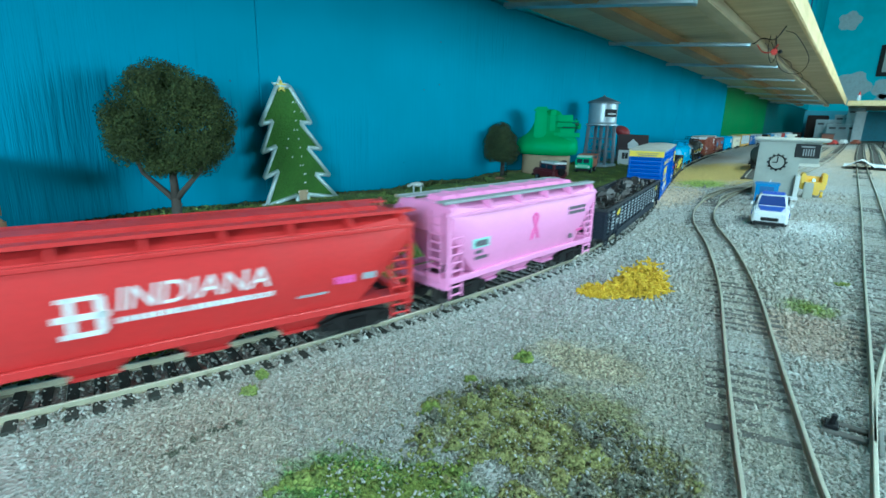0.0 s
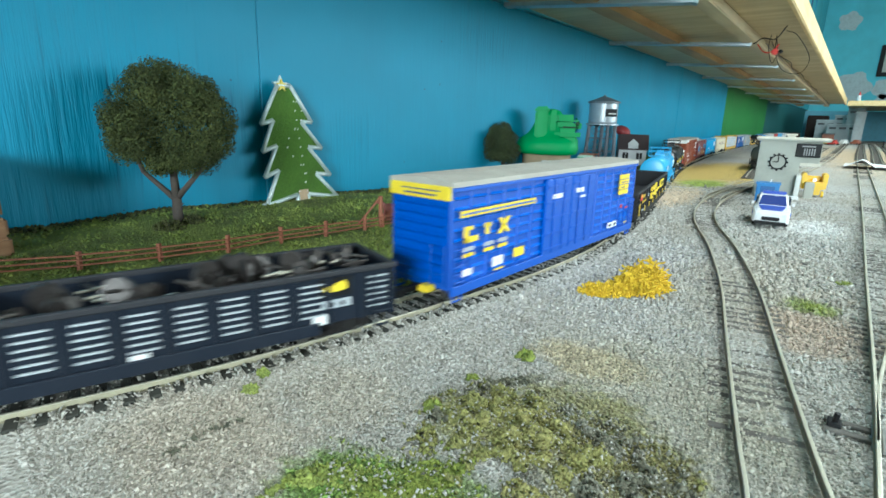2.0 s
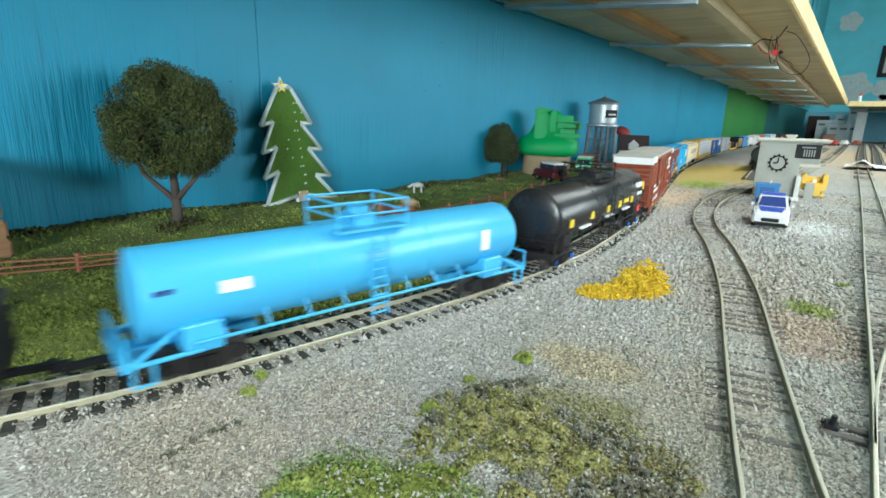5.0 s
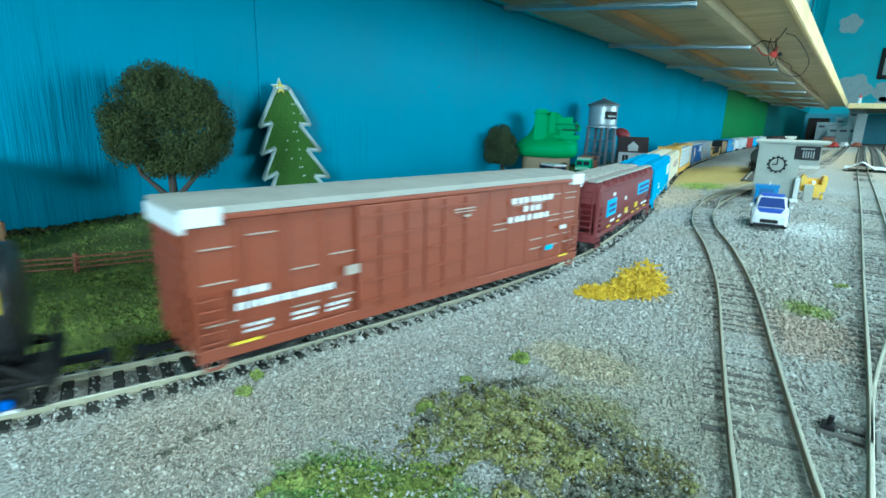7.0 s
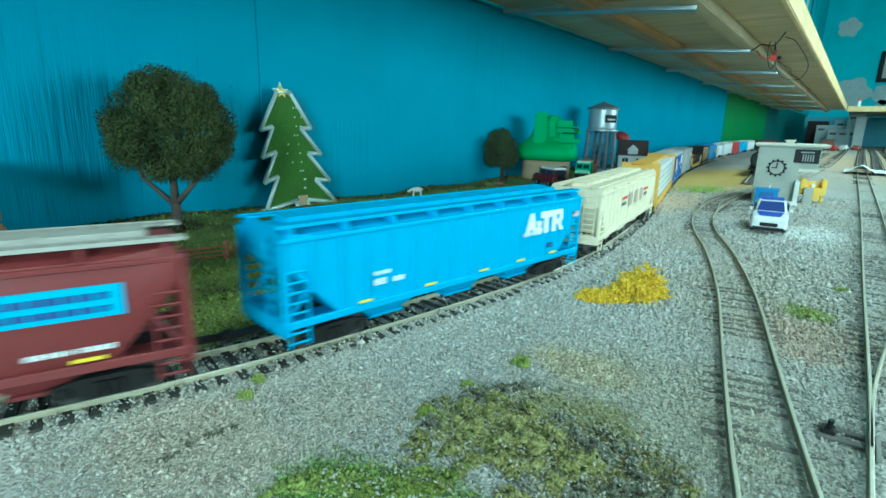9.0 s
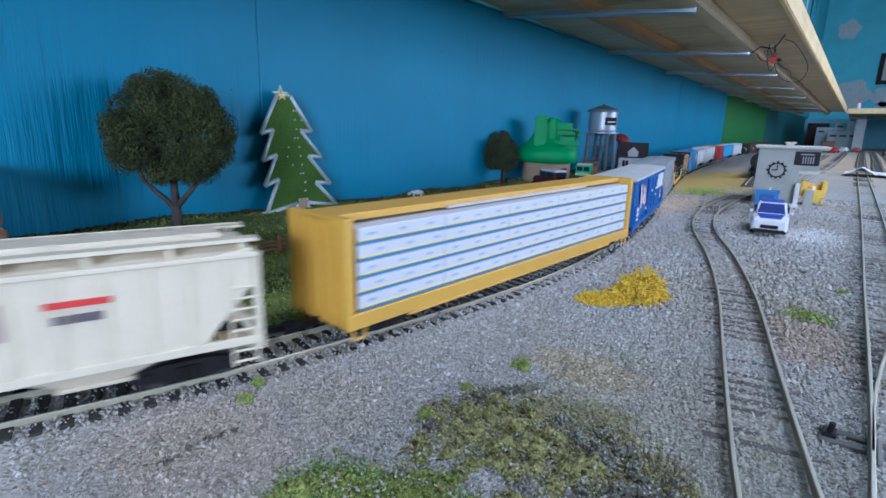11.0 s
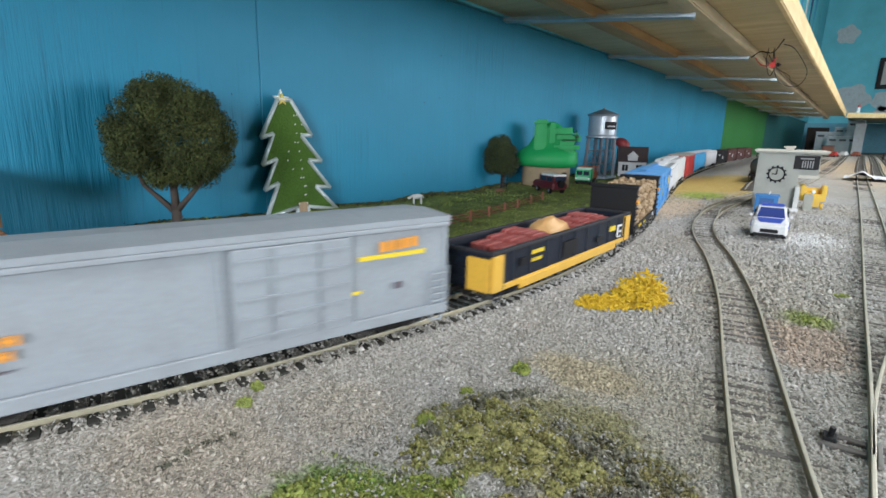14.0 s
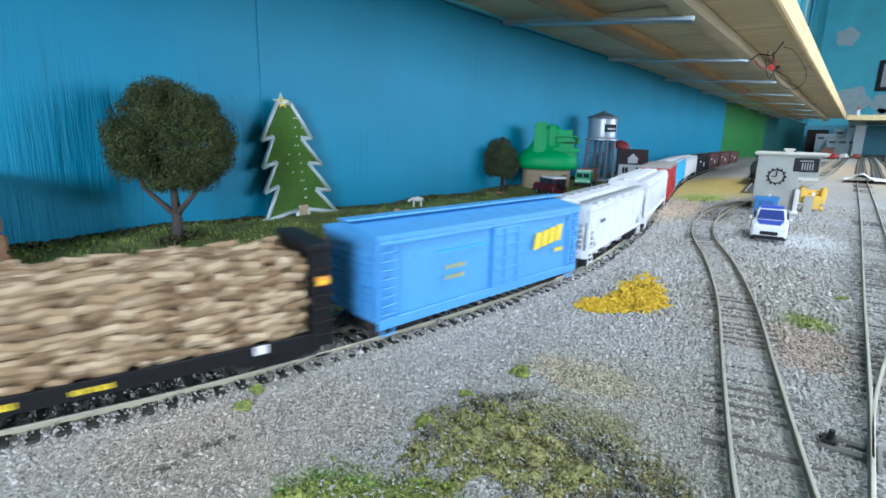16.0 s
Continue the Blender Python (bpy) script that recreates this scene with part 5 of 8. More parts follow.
for ob in [c for c in T2.children if c.name.startswith("truck")]:
    for dx in (-0.0115, 0.0115):
        b = bmesh.new()
        rod(b, (dx, -0.0152, 0.0053), (dx, -0.0140, 0.0053), 0.0015, 10)
        cap = part("bearing_cap", b, C_BLUE_HI, ob, "blue bearing cap")
        part("cap_mark", bx(dx - 0.001, dx + 0.003, -0.0156, -0.0150, 0.0030, 0.0038), M_WHITE, cap)
b = bmesh.new()
rod(b, (0.078, -0.0170, 0.0165), (0.078, -0.0160, 0.0165), 0.0026, 14)
part("placard", b, M_REDP, T2, "round red placard")
word(T2, M_WHITE, 0.067, 0.080, 0.0285, 0.0308, -0.0175, 6)
for x in (-0.055, -0.005, 0.035):
    part("data_strip", bx(x, x + 0.016, -0.01720, -0.01520, 0.0205, 0.0215), M_WHITE, T2)


def brown_boxcar():
    v, L = boxcar("brown_boxcar", "long rust brown boxcar with dusty white roof and white end tops", 1.2363, 1.4456, 0.0565, C_BROWN, C_ROOF, (-0.046, 0.021), M_WHITE, 14, both_ends=True)
    y, h = NY, L / 2
    for sgn in (-1, 1):
        part("roof_corner", bx(sgn * (h - 0.005) - 0.0055, sgn * (h - 0.005) + 0.0055, -HW - 0.0012, -HW + 0.0015, 0.0500, 0.0556, 0.0003, 1), M_WHITE, v, "white painted roof corner")
    for z, n, a in ((0.0450, 7, 0.0415), (0.0405, 3, 0.0515), (0.0360, 7, 0.0395)):
        word(v, M_WHITE, a, a + n * 0.0050, z - 0.0012, z + 0.0016, y, n, gap=0.5)
    word(v, M_WHITE, -0.092, -0.081, 0.0270, 0.0293, y, 3, gap=0.05)
    word(v, M_WHITE, -0.092, -0.056, 0.0222, 0.0245, y, 9, gap=0.3)
    marks(v, M_ROOFP, [(-0.052, -0.046, 0.0265, 0.0300), (0.003, 0.016, 0.0450, 0.0455), (0.003, 0.016, 0.0438, 0.0442), (0.009, 0.013, 0.0415, 0.0425)], y - 0.0008)
    for x in (-0.090, -0.073, -0.060):
        word(v, M_WHITE, x, x + 0.010, 0.0160, 0.0170, y, 4)
        word(v, M_WHITE, x, x + 0.009, 0.0142, 0.0150, y, 4)
    word(v, M_WHITE, 0.085, 0.091, 0.0265, 0.0285, y, 3)
    marks(v, M_SKYP, [(0.073, 0.079, 0.0165, 0.0190)], y, "data_plate")
    marks(v, M_YELLOW, [(-0.094, -0.084, 0.0108, 0.0116), (0.086, 0.094, 0.0108, 0.0116)], y)
    for i in range(14):
        xa = -h + 0.0012 + (L - 0.0024) * i / 14
        w = (L - 0.0024) / 14
        if -0.050 < xa + w / 2 < 0.024:
            continue
        bm = bmesh.new()
        for z in (0.0180, 0.0230, 0.0315, 0.0345, 0.0425, 0.0455):
            if random.Random(i * 31 + int(z * 1e4)).random() < 0.55:
                box(bm, xa + 0.0025, xa + w - 0.0025, -HW + 0.0006, -HW + 0.0014, z, z + 0.0004)
        if bm.faces:
            part("panel_seam", bm, M_ROOFP, v)
        else:
            bm.free()


brown_boxcar()


def maroon_hopper():
    v, L = hopper("maroon_hopper_car", "maroon covered hopper with bright blue name panels", 1.4708, 1.6463, 0.0480, C_MAROON, C_ROOF, True, 0, 4, C_ROOF, 0.022)
    y = -HW - 0.0003
    for a, b, c, d in ((-0.066, -0.043, 0.0235, 0.0345), (0.027, 0.070, 0.0285, 0.0375)):
        p = part("name_panel", bx(a, b, y - 0.0002, y + 0.0006, c, d), M_SKYP, v, "bright blue name panel")
        n = 4 if b - a < 0.03 else 10
        word(p, M_NAVYP, a + 0.003, b - 0.003, (c + d) / 2 + 0.0006, (c + d) / 2 + 0.0026, y - 0.0002, n)
        word(p, M_NAVYP, a + 0.003, b - 0.003, (c + d) / 2 - 0.0030, (c + d) / 2 - 0.0012, y - 0.0002, n)
    marks(v, M_YELLOW, [(x, x + 0.008, 0.0160, 0.0170) for x in (-0.062, -0.036, 0.012, 0.030, 0.056)], -HW * 0.975 - 0.0004, "reflector")
    for x in (-0.014, 0.020):
        for z in (0.0195, 0.0208, 0.0221):
            marks(v, M_YELLOW, [(x, x + 0.009, z, z + 0.0008)], -HW - 0.00005, "stencil")
    for x, n in ((-0.055, 5), (-0.034, 4), (0.046, 5), (0.058, 4), (-0.010, 3)):
        word(v, M_WHITE, x, x + n * 0.0022, 0.0188, 0.0202, -HW - 0.0001, n)
    word(v, M_WHITE, -0.052, -0.045, 0.0362, 0.0382, -HW * 0.99, 3)
    marks(v, M_WHITE, [(-0.016, -0.012, 0.0295, 0.0320)], -HW - 0.0001)


maroon_hopper()


def big_emblem(v, x, z, hgt, y):
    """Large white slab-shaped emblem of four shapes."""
    k = hgt / 0.011
    bm = bmesh.new()
    loft(bm, [[(x + a * k, yy, z + b * k) for a, b in ((0, 0), (0.0036, 0.011), (0.0058, 0.011), (0.0088, 0), (0.0062, 0), (0.0054, 0.003), (0.0034, 0.003), (0.0026, 0))] for yy in (y - 0.0003, y + 0.0006)])
    box(bm, x - 0.0009 * k, x + 0.0036 * k, y - 0.0003, y + 0.0006, z, z + 0.0016 * k)
    box(bm, x + 0.0053 * k, x + 0.0098 * k, y - 0.0003, y + 0.0006, z, z + 0.0016 * k)
    part("emblem", bm, M_WHITE, v, "white emblem shape")
    bm = bmesh.new()
    rod(bm, (x + 0.0112 * k, y - 0.0003, z + 0.0018 * k), (x + 0.0112 * k, y + 0.0006, z + 0.0018 * k), 0.0021 * k, 12)
    rod(bm, (x + 0.0110 * k, y - 0.0003, z + 0.0052 * k), (x + 0.0110 * k, y + 0.0006, z + 0.0052 * k), 0.0016 * k, 12)
    part("emblem", bm, M_WHITE, v, "white emblem shape")
    bm = bmesh.new()
    box(bm, x + 0.0125 * k, x + 0.0215 * k, y - 0.0003, y + 0.0006, z + 0.0080 * k, z + 0.011 * k)
    box(bm, x + 0.0155 * k, x + 0.0185 * k, y - 0.0003, y + 0.0006, z, z + 0.0080 * k)
    part("emblem", bm, M_WHITE, v, "white emblem shape")
    bm = bmesh.new()
    box(bm, x + 0.0225 * k, x + 0.0252 * k, y - 0.0003, y + 0.0006, z, z + 0.011 * k)
    box(bm, x + 0.0252 * k, x + 0.0305 * k, y - 0.0003, y + 0.0006, z + 0.0088 * k, z + 0.011 * k)
    box(bm, x + 0.0252 * k, x + 0.0305 * k, y - 0.0003, y + 0.0006, z + 0.0044 * k, z + 0.0062 * k)
    box(bm, x + 0.0288 * k, x + 0.0312 * k, y - 0.0003, y + 0.0006, z + 0.0056 * k, z + 0.0094 * k)
    loft(bm, [[(x + a * k, yy, z + b * k) for a, b in ((0.0262, 0.0044), (0.0290, 0.0044), (0.0325, 0), (0.0296, 0))] for yy in (y - 0.0003, y + 0.0006)])
    part("emblem", bm, M_WHITE, v, "white emblem shape")


def flag(v, x, z, w, h, y, wave=True):
    """Printed striped flag; a waving one hangs slanted from its staff."""
    lean, dip = (0.30 * w, 0.10 * h) if wave else (0, 0)

    def patch(a, b, z0, z1, front):
        bm = bmesh.new()
        n = 5
        def at(u, q):
            k = (q - z) / h
            return x + u * w + (1 - k) * lean, q + dip * math.sin(5.5 * u + 0.6)
        pts = [at(a + (b - a) * i / n, z0) for i in range(n + 1)] + [at(b - (b - a) * i / n, z1) for i in range(n + 1)]
        loft(bm, [[(p, yy, q) for p, q in pts] for yy in (y - front, y + 0.0006)])
        return bm
    fl = part("flag_print", patch(0, 0.42, z + h * 0.46, z + h, 0.0005), paint("flag_canton", (0.16, 0.20, 0.36), 0.5), v, "printed striped flag")
    for i in range(13):
        part("stripe", patch(0 if i < 7 else 0.42, 1, z + h * i / 13, z + h * (i + 1) / 13, 0.0004), M_FLAGRED if i % 2 == 0 else M_WHITE, fl)
    if wave:
        bm = bmesh.new()
        rod(bm, (x - 0.0008, y, z + h * 1.08), (x + lean - 0.0004, y, z - h * 0.12), 0.0005, 6)
        part("staff", bm, M_WHITE, fl)


def sky_hopper():
    v, L = hopper("sky_blue_hopper_car", "sky blue ribbed covered hopper with white emblem", 1.6682, 1.8552, 0.0480, C_SKY, C_SKY, False, 15, 3, C_SKY, 0.024)
    y = -HW * 0.96 - 0.0009
    big_emblem(v, 0.040, 0.0280, 0.0115, y)
    flag(v, 0.0835, 0.0340, 0.005, 0.0028, y, False)
    marks(v, M_YELLOW, [(x, x + 0.006, 0.0158, 0.0168) for x in (-0.062, -0.028, 0.006, 0.034, 0.062)], y, "reflector")
    word(v, M_WHITE, -0.055, -0.047, 0.0255, 0.0270, y, 3)
    word(v, M_WHITE, -0.055, -0.049, 0.0215, 0.0240, y, 2)
    word(v, M_WHITE, -0.046, -0.040, 0.0215, 0.0235, y, 2)
    marks(v, M_NAVYP, [(0.060, 0.064, 0.0195, 0.0220)], y)


sky_hopper()


def cream_hopper():
    v, L = hopper("cream_hopper_car", "cream ribbed covered hopper with small red prints", 1.8810, 2.0750, 0.0465, C_CREAM, C_CREAM, False, 17, 3, C_CREAM, 0.020)
    y = -HW * 0.96 - 0.0009
    for x in (-0.040, 0.040):
        marks(v, M_REDP, [(x, x + 0.015, 0.0330, 0.0348)], y, "emblem")
        word(v, M_GREYP, x + 0.001, x + 0.013, 0.0285, 0.0308, y, 4)
    for x in (-0.016, 0.004, 0.022):
        word(v, M_ROOFP, x, x + 0.010, 0.0260, 0.0360, y, 2)


cream_hopper()


def centrebeam():
    v, L = vehicle("centre_beam_car", "golden yellow centre beam flat car stacked with white wrapped lumber", 2.0986, 2.3527, "flat car")
    h, H = L / 2, 0.0505
    part("deck", bx(-h, h, -HW, HW, 0.0085, 0.0120, 0.0004, 1), C_GOLD, v)
    for s2 in (-1, 1):
        part("side_sill", bx(-h, h, s2 * HW - 0.0008, s2 * HW + 0.0008, 0.0080, 0.0142, 0.0004, 1), C_GOLD, v)
        part("lower_flange", bx(-h * 0.75, h * 0.75, s2 * HW - 0.0012, s2 * HW + 0.0006, 0.0068, 0.0082, 0.0003, 1), C_GOLD, v)
    for sgn in (-1, 1):
        part("bulkhead", bx(sgn * (h - 0.002) - 0.0020, sgn * (h - 0.002) + 0.0020, -HW - 0.0006, HW + 0.0006, 0.0085, H, 0.0005, 1), C_GOLD, v)
        for yy in (-0.012, -0.004, 0.004, 0.012):
            part("bulkhead_rib", bx(sgn * (h - 0.0005) - 0.0014, sgn * (h - 0.0005) + 0.0014, yy - 0.0008, yy + 0.0008, 0.010, H - 0.002), C_GOLD, v)
        for s2 in (-1, 1):
            stirrup(v, C_GOLD, sgn * (h - 0.006), s2 * HW)
    part("top_beam", bx(-h, h, -0.0095, 0.0095, H - 0.0030, H, 0.0005, 1), C_GOLD, v)
    bm = bmesh.new()
    for i in range(22):
        x = -h + 0.008 + (L - 0.016) * i / 21
        box(bm, x - 0.0008, x + 0.0008, -0.0016, 0.0016, 0.0115, H - 0.002)
    part("centre_posts", bm, C_GOLD, v)
    part("top_grating", bx(-h * 0.50, h * 0.55, -0.0104, -0.0092, H - 0.0034, H - 0.0020), paint("pale_grating", (0.55, 0.50, 0.42), 0.6), v)
    rng = random.Random(8)
    for s2 in (-1, 1):
        for j in range(5):
            z0 = 0.0143 + j * 0.00645
            for k in range(5):
                a = -h + 0.0062 + (L - 0.0124) * k / 5 + 0.0003
                b = -h + 0.0062 + (L - 0.0124) * (k + 1) / 5 - 0.0003
                p = part("lumber_pack", bx(a, b, min(s2 * 0.0020, s2 * (HW - 0.0006)), max(s2 * 0.0020, s2 * (HW - 0.0006)), z0, z0 + 0.0062, 0.0004, 1), C_WRAP, v, "white wrapped lumber pack")
                if s2 < 0:
                    yy = -HW + 0.0006
                    part("wrap_stripe", bx(a, b, yy - 0.0003, yy + 0.0003, z0 + 0.0001, z0 + 0.0012), C_WRAPB, p)
                    part("wrap_line", bx(a, b, yy - 0.00035, yy + 0.0003, z0 + 0.0012, z0 + 0.0016), M_YELLOW, p)
                    for q in range(3):
                        x = a + (b - a) * (q + 0.3 + 0.25 * (j % 2)) / 3
                        part("wrap_mark", bx(x, x + 0.0035, yy - 0.0003, yy + 0.0003, z0 + 0.0032, z0 + 0.0042), C_WRAPM, p)
    part("underframe", bx(-h + 0.006, h - 0.006, -0.005, 0.005, 0.0055, 0.0090), M_DARK, v)


centrebeam()


def blue_flag_boxcar():
    v, L = boxcar("flag_boxcar", "smooth blue boxcar with printed flag and grey roof", 2.3765, 2.5567, 0.0485, C_BLUE2, C_PALEROOF, (-0.018, 0.032), None, 2)
    y = NY + 0.0004
    big_emblem(v, 0.0385, 0.0290, 0.0135, y)
    flag(v, -0.0640, 0.0235, 0.0215, 0.0160, y)
    word(v, M_WHITE, -0.076, -0.067, 0.0205, 0.0232, y, 1)
    word(v, M_WHITE, -0.076, -0.067, 0.0168, 0.0190, y, 1)
    word(v, M_WHITE, -0.076, -0.067, 0.0130, 0.0145, y, 2)
    word(v, M_WHITE, -0.030, -0.026, 0.0170, 0.0190, y, 2)
    for x in (-0.010, 0.016):
        word(v, M_WHITE, x, x + 0.006, 0.0305, 0.0325, y - 0.0012, 2)
    marks(v, M_WHITE, [(0.016, 0.020, 0.0250, 0.0262)], y - 0.0012)
    marks(v, M_ORANGE, [(0.064, 0.069, 0.0228, 0.0255)], y, "emblem")
    marks(v, M_WHITE, [(0.064, 0.069, 0.0175, 0.0215)], y, "data_plate")
    marks(v, M_NAVYP, [(0.0648, 0.0682, 0.0182, 0.0192), (0.0648, 0.0682, 0.0198, 0.0208)], y - 0.0003)


blue_flag_boxcar()


def grey_boxcar():
    v, L = boxcar("grey_boxcar", "weathered silver grey boxcar with orange and yellow print", 2.5860, 2.7677, 0.0495, C_GREY, C_GREY, (0.002, 0.046), None, 2)
    y = NY + 0.0004
    word(v, M_ORANGE, 0.057, 0.075, 0.0370, 0.0410, y, 5, slant=0.0002, gap=0.15)
    marks(v, M_YELLOW, [(0.048, 0.078, 0.0345, 0.0362)], y, "banner")
    word(v, M_ORANGE, -0.066, -0.050, 0.0258, 0.0285, y, 3, gap=0.1)
    word(v, M_ORANGE, -0.066, -0.052, 0.0218, 0.0245, y, 3, gap=0.1)
    marks(v, M_YELLOW, [(0.045, 0.049, 0.0220, 0.0232)], y)
    marks(v, M_GREYP, [(0.064, 0.067, 0.0215, 0.0240), (-0.066, -0.061, 0.0165, 0.0175), (-0.058, -0.054, 0.0185, 0.0192)], y)


grey_boxcar()


def work_gondola():
    v, L = gondola("work_gondola_car", "dark blue-black gondola with yellow sill and ends", 2.7918, 2.9726, 0.0285, C_NAVY, C_GOND_IN, 10, C_GOLD2)
    h = L / 2
    y = NY - 0.0001
    part("yellow_sill", bx(-h + 0.001, h - 0.001, -HW - 0.0006, -HW + 0.0002, 0.0082, 0.0112, 0.0002, 1), C_GOLD2, v, "yellow painted sill")
    for sgn in (-1, 1):
        part("corner_panel", bx(sgn * (h - 0.0045) - 0.0045, sgn * (h - 0.0045) + 0.0045, -HW - 0.0009, -HW + 0.001, 0.0085, 0.0262, 0.0002, 1), C_GOLD2, v, "yellow painted corner panel")
        part("end_panel", bx(min(sgn * h, sgn * (h + 0.0016)), max(sgn * h, sgn * (h + 0.0016)), -HW + 0.001, -0.004, 0.0085, 0.0250, 0.0003, 1), C_GOLD2, v)
    word(v, M_YELLOW, -0.055, -0.042, 0.0218, 0.0238, y, 4, gap=0.1)
    word(v, M_YELLOW, -0.055, -0.044, 0.0178, 0.0195, y, 3, gap=0.1)
    part("emblem", bx(0.052, 0.061, y - 0.0003, y + 0.0006, 0.0190, 0.0222), M_YELLOW, v)
    fr = part("data_plate", bx(0.066, 0.0735, y - 0.0003, y + 0.0006, 0.0130, 0.0215), M_WHITE, v)
    for a, b in ((0.0672, 0.0692), (0.0702, 0.0722)):
        for c, d in ((0.0140, 0.0165), (0.0178, 0.0205)):
            part("plate_mark", bx(a, b, y - 0.0006, y, c, d), C_NAVY, fr)
    for a, b, c, d in ((-0.018, 0.000, 0.0135, 0.0225), (-0.066, -0.060, 0.0175, 0.0215), (0.030, 0.040, 0.0150, 0.0180)):
        part("repaint_patch", bx(a, b, y - 0.0002, y + 0.0006, c, d), M_BLACK, v)
    mats = paint("red_brown_timber", (0.30, 0.065, 0.055), 0.6, var=0.25)
    for x0 in (-0.068, 0.018):
        rng = random.Random(3)
        tb = cargo("timber_load", "stacked red-brown timber bundle", "timber", v, None, None)
        for k in range(3):
            for j in range(6):
                a = x0 + k * 0.0155 + rng.uniform(-0.001, 0.001)
                part("timber", bx(a, a + 0.0150, -0.013 + j * 0.0043, -0.013 + j * 0.0043 + 0.0039, 0.0115, 0.0255 + 0.0012 * k + rng.uniform(-0.0006, 0.0006), 0.0006, 1), mats, tb)
    bm = bmesh.new()
    bmesh.ops.create_icosphere(bm, subdivisions=4, radius=1.0)
    for p in bm.verts:
        q = p.co
        k = 1 + 0.14 * noise.noise(q * 2.1) + 0.06 * noise.noise(q * 6)
        p.co = Vector((q.x * 0.0165 * k - 0.0010, q.y * 0.012 * k, 0.0205 + max(-0.009, q.z * 0.0125 * k)))
    cargo("boulder_load", "smooth tan boulder lying in a gondola", "boulder", v, bm, paint("tan_boulder", (0.62, 0.36, 0.14), 0.4, var=0.15), True)


work_gondola()


def log_car():
    v, L = vehicle("bulkhead_flat_car", "black bulkhead flat car loaded with split logs", 2.9983, 3.1261, "flat car")
    h, H = L / 2, 0.0440
    part("deck", bx(-h, h, -HW + 0.001, HW - 0.001, 0.0085, 0.0120, 0.0004, 1), M_BLACK, v)
    for s2 in (-1, 1):
        part("side_sill", bx(-h, h, s2 * (HW - 0.0005) - 0.0006, s2 * (HW - 0.0005) + 0.0006, 0.0075, 0.0128, 0.0003, 1), M_BLACK, v)
    y = -HW - 0.0002
    for sgn in (-1, 1):
        c = sgn * (h - 0.004)
        part("bulkhead", bx(c - 0.0036, c + 0.0036, -HW, HW, 0.0085, H, 0.0006, 1), M_BLACK, v)
        part("bulkhead_cap", bx(c - 0.0044, c + 0.0044, -HW - 0.0008, HW + 0.0008, H - 0.0015, H + 0.0010, 0.0004, 1), M_BLACK, v)
        for k in range(6):
            part("rung", bx(c - 0.0040, c + 0.0040, -HW - 0.0012, -HW, 0.012 + k * 0.0048, 0.0128 + k * 0.0048), M_DARK, v)
        part("emblem", bx(c - 0.0022, c + 0.0022, -HW - 0.0016, -HW, 0.0305, 0.0335), M_ORANGE, v, "orange and yellow emblem")
        part("emblem_band", bx(c - 0.0020, c + 0.0020, -HW - 0.0019, -HW - 0.0012, 0.0313, 0.0322), M_YELLOW, v)
        for s2 in (-1, 1):
            stirrup(v, M_BLACK, sgn * (h - 0.005), s2 * HW)
    word(v, M_YELLOW, -0.038, -0.026, 0.0092, 0.0110, y, 5)
    word(v, M_YELLOW, -0.014, -0.004, 0.0092, 0.0108, y, 5)
    marks(v, M_WHITE, [(0.036, 0.040, 0.0095, 0.0125)], y, "data_plate")
    part("underframe", bx(-h + 0.006, h - 0.006, -0.005, 0.005, 0.0055, 0.0090), M_DARK, v)
    rng = random.Random(12)
    bm = bmesh.new()
    half = h - 0.0085
    n = 0
    for layer in range(12):
        z = 0.0138 + layer * 0.0024
        x = -half
        while x < half - 0.004:
            ln = rng.uniform(0.0035, 0.0075)
            for row in range(7):
                if 0 < row < 6 and layer < 11:
                    continue
                yy = -0.0150 + row * 0.005 + rng.uniform(-0.0007, 0.0007)
                r = rng.uniform(0.0013, 0.0020)
                b = min(half, x + ln)
                a = Vector((x, yy, z + rng.uniform(-0.0006, 0.0006)))
                c = Vector((b, yy + rng.uniform(-0.0016, 0.0016), z + rng.uniform(-0.0016, 0.0016)))
                rod(bm, a, c, r, 6, r * rng.uniform(0.75, 1.0))
                n += 1
            x += ln * 0.94
    box(bm, -half, half, -0.013, 0.013, 0.0122, 0.0395)
    m, nt, bs = base("split_logs")
    geo = nt.nodes.new("ShaderNodeNewGeometry")
    f = tex_noise(nt, coords(nt), 400.0, 4)
    c = ramp(nt, geo.outputs["Random Per Island"], [(0.0, (0.19, 0.12, 0.055)), (0.4, (0.37, 0.26, 0.14)), (1.0, (0.58, 0.45, 0.28))])
    nt.links.new(mix(nt, f, mix(nt, 0.4, c, (0.1, 0.05, 0.02)), c), bs.inputs["Base Color"])
    bs.inputs["Roughness"].default_value = 0.9
    cargo("log_load", "stack of short split brown logs", "logs", v, bm, m, kind="stuff")


log_car()


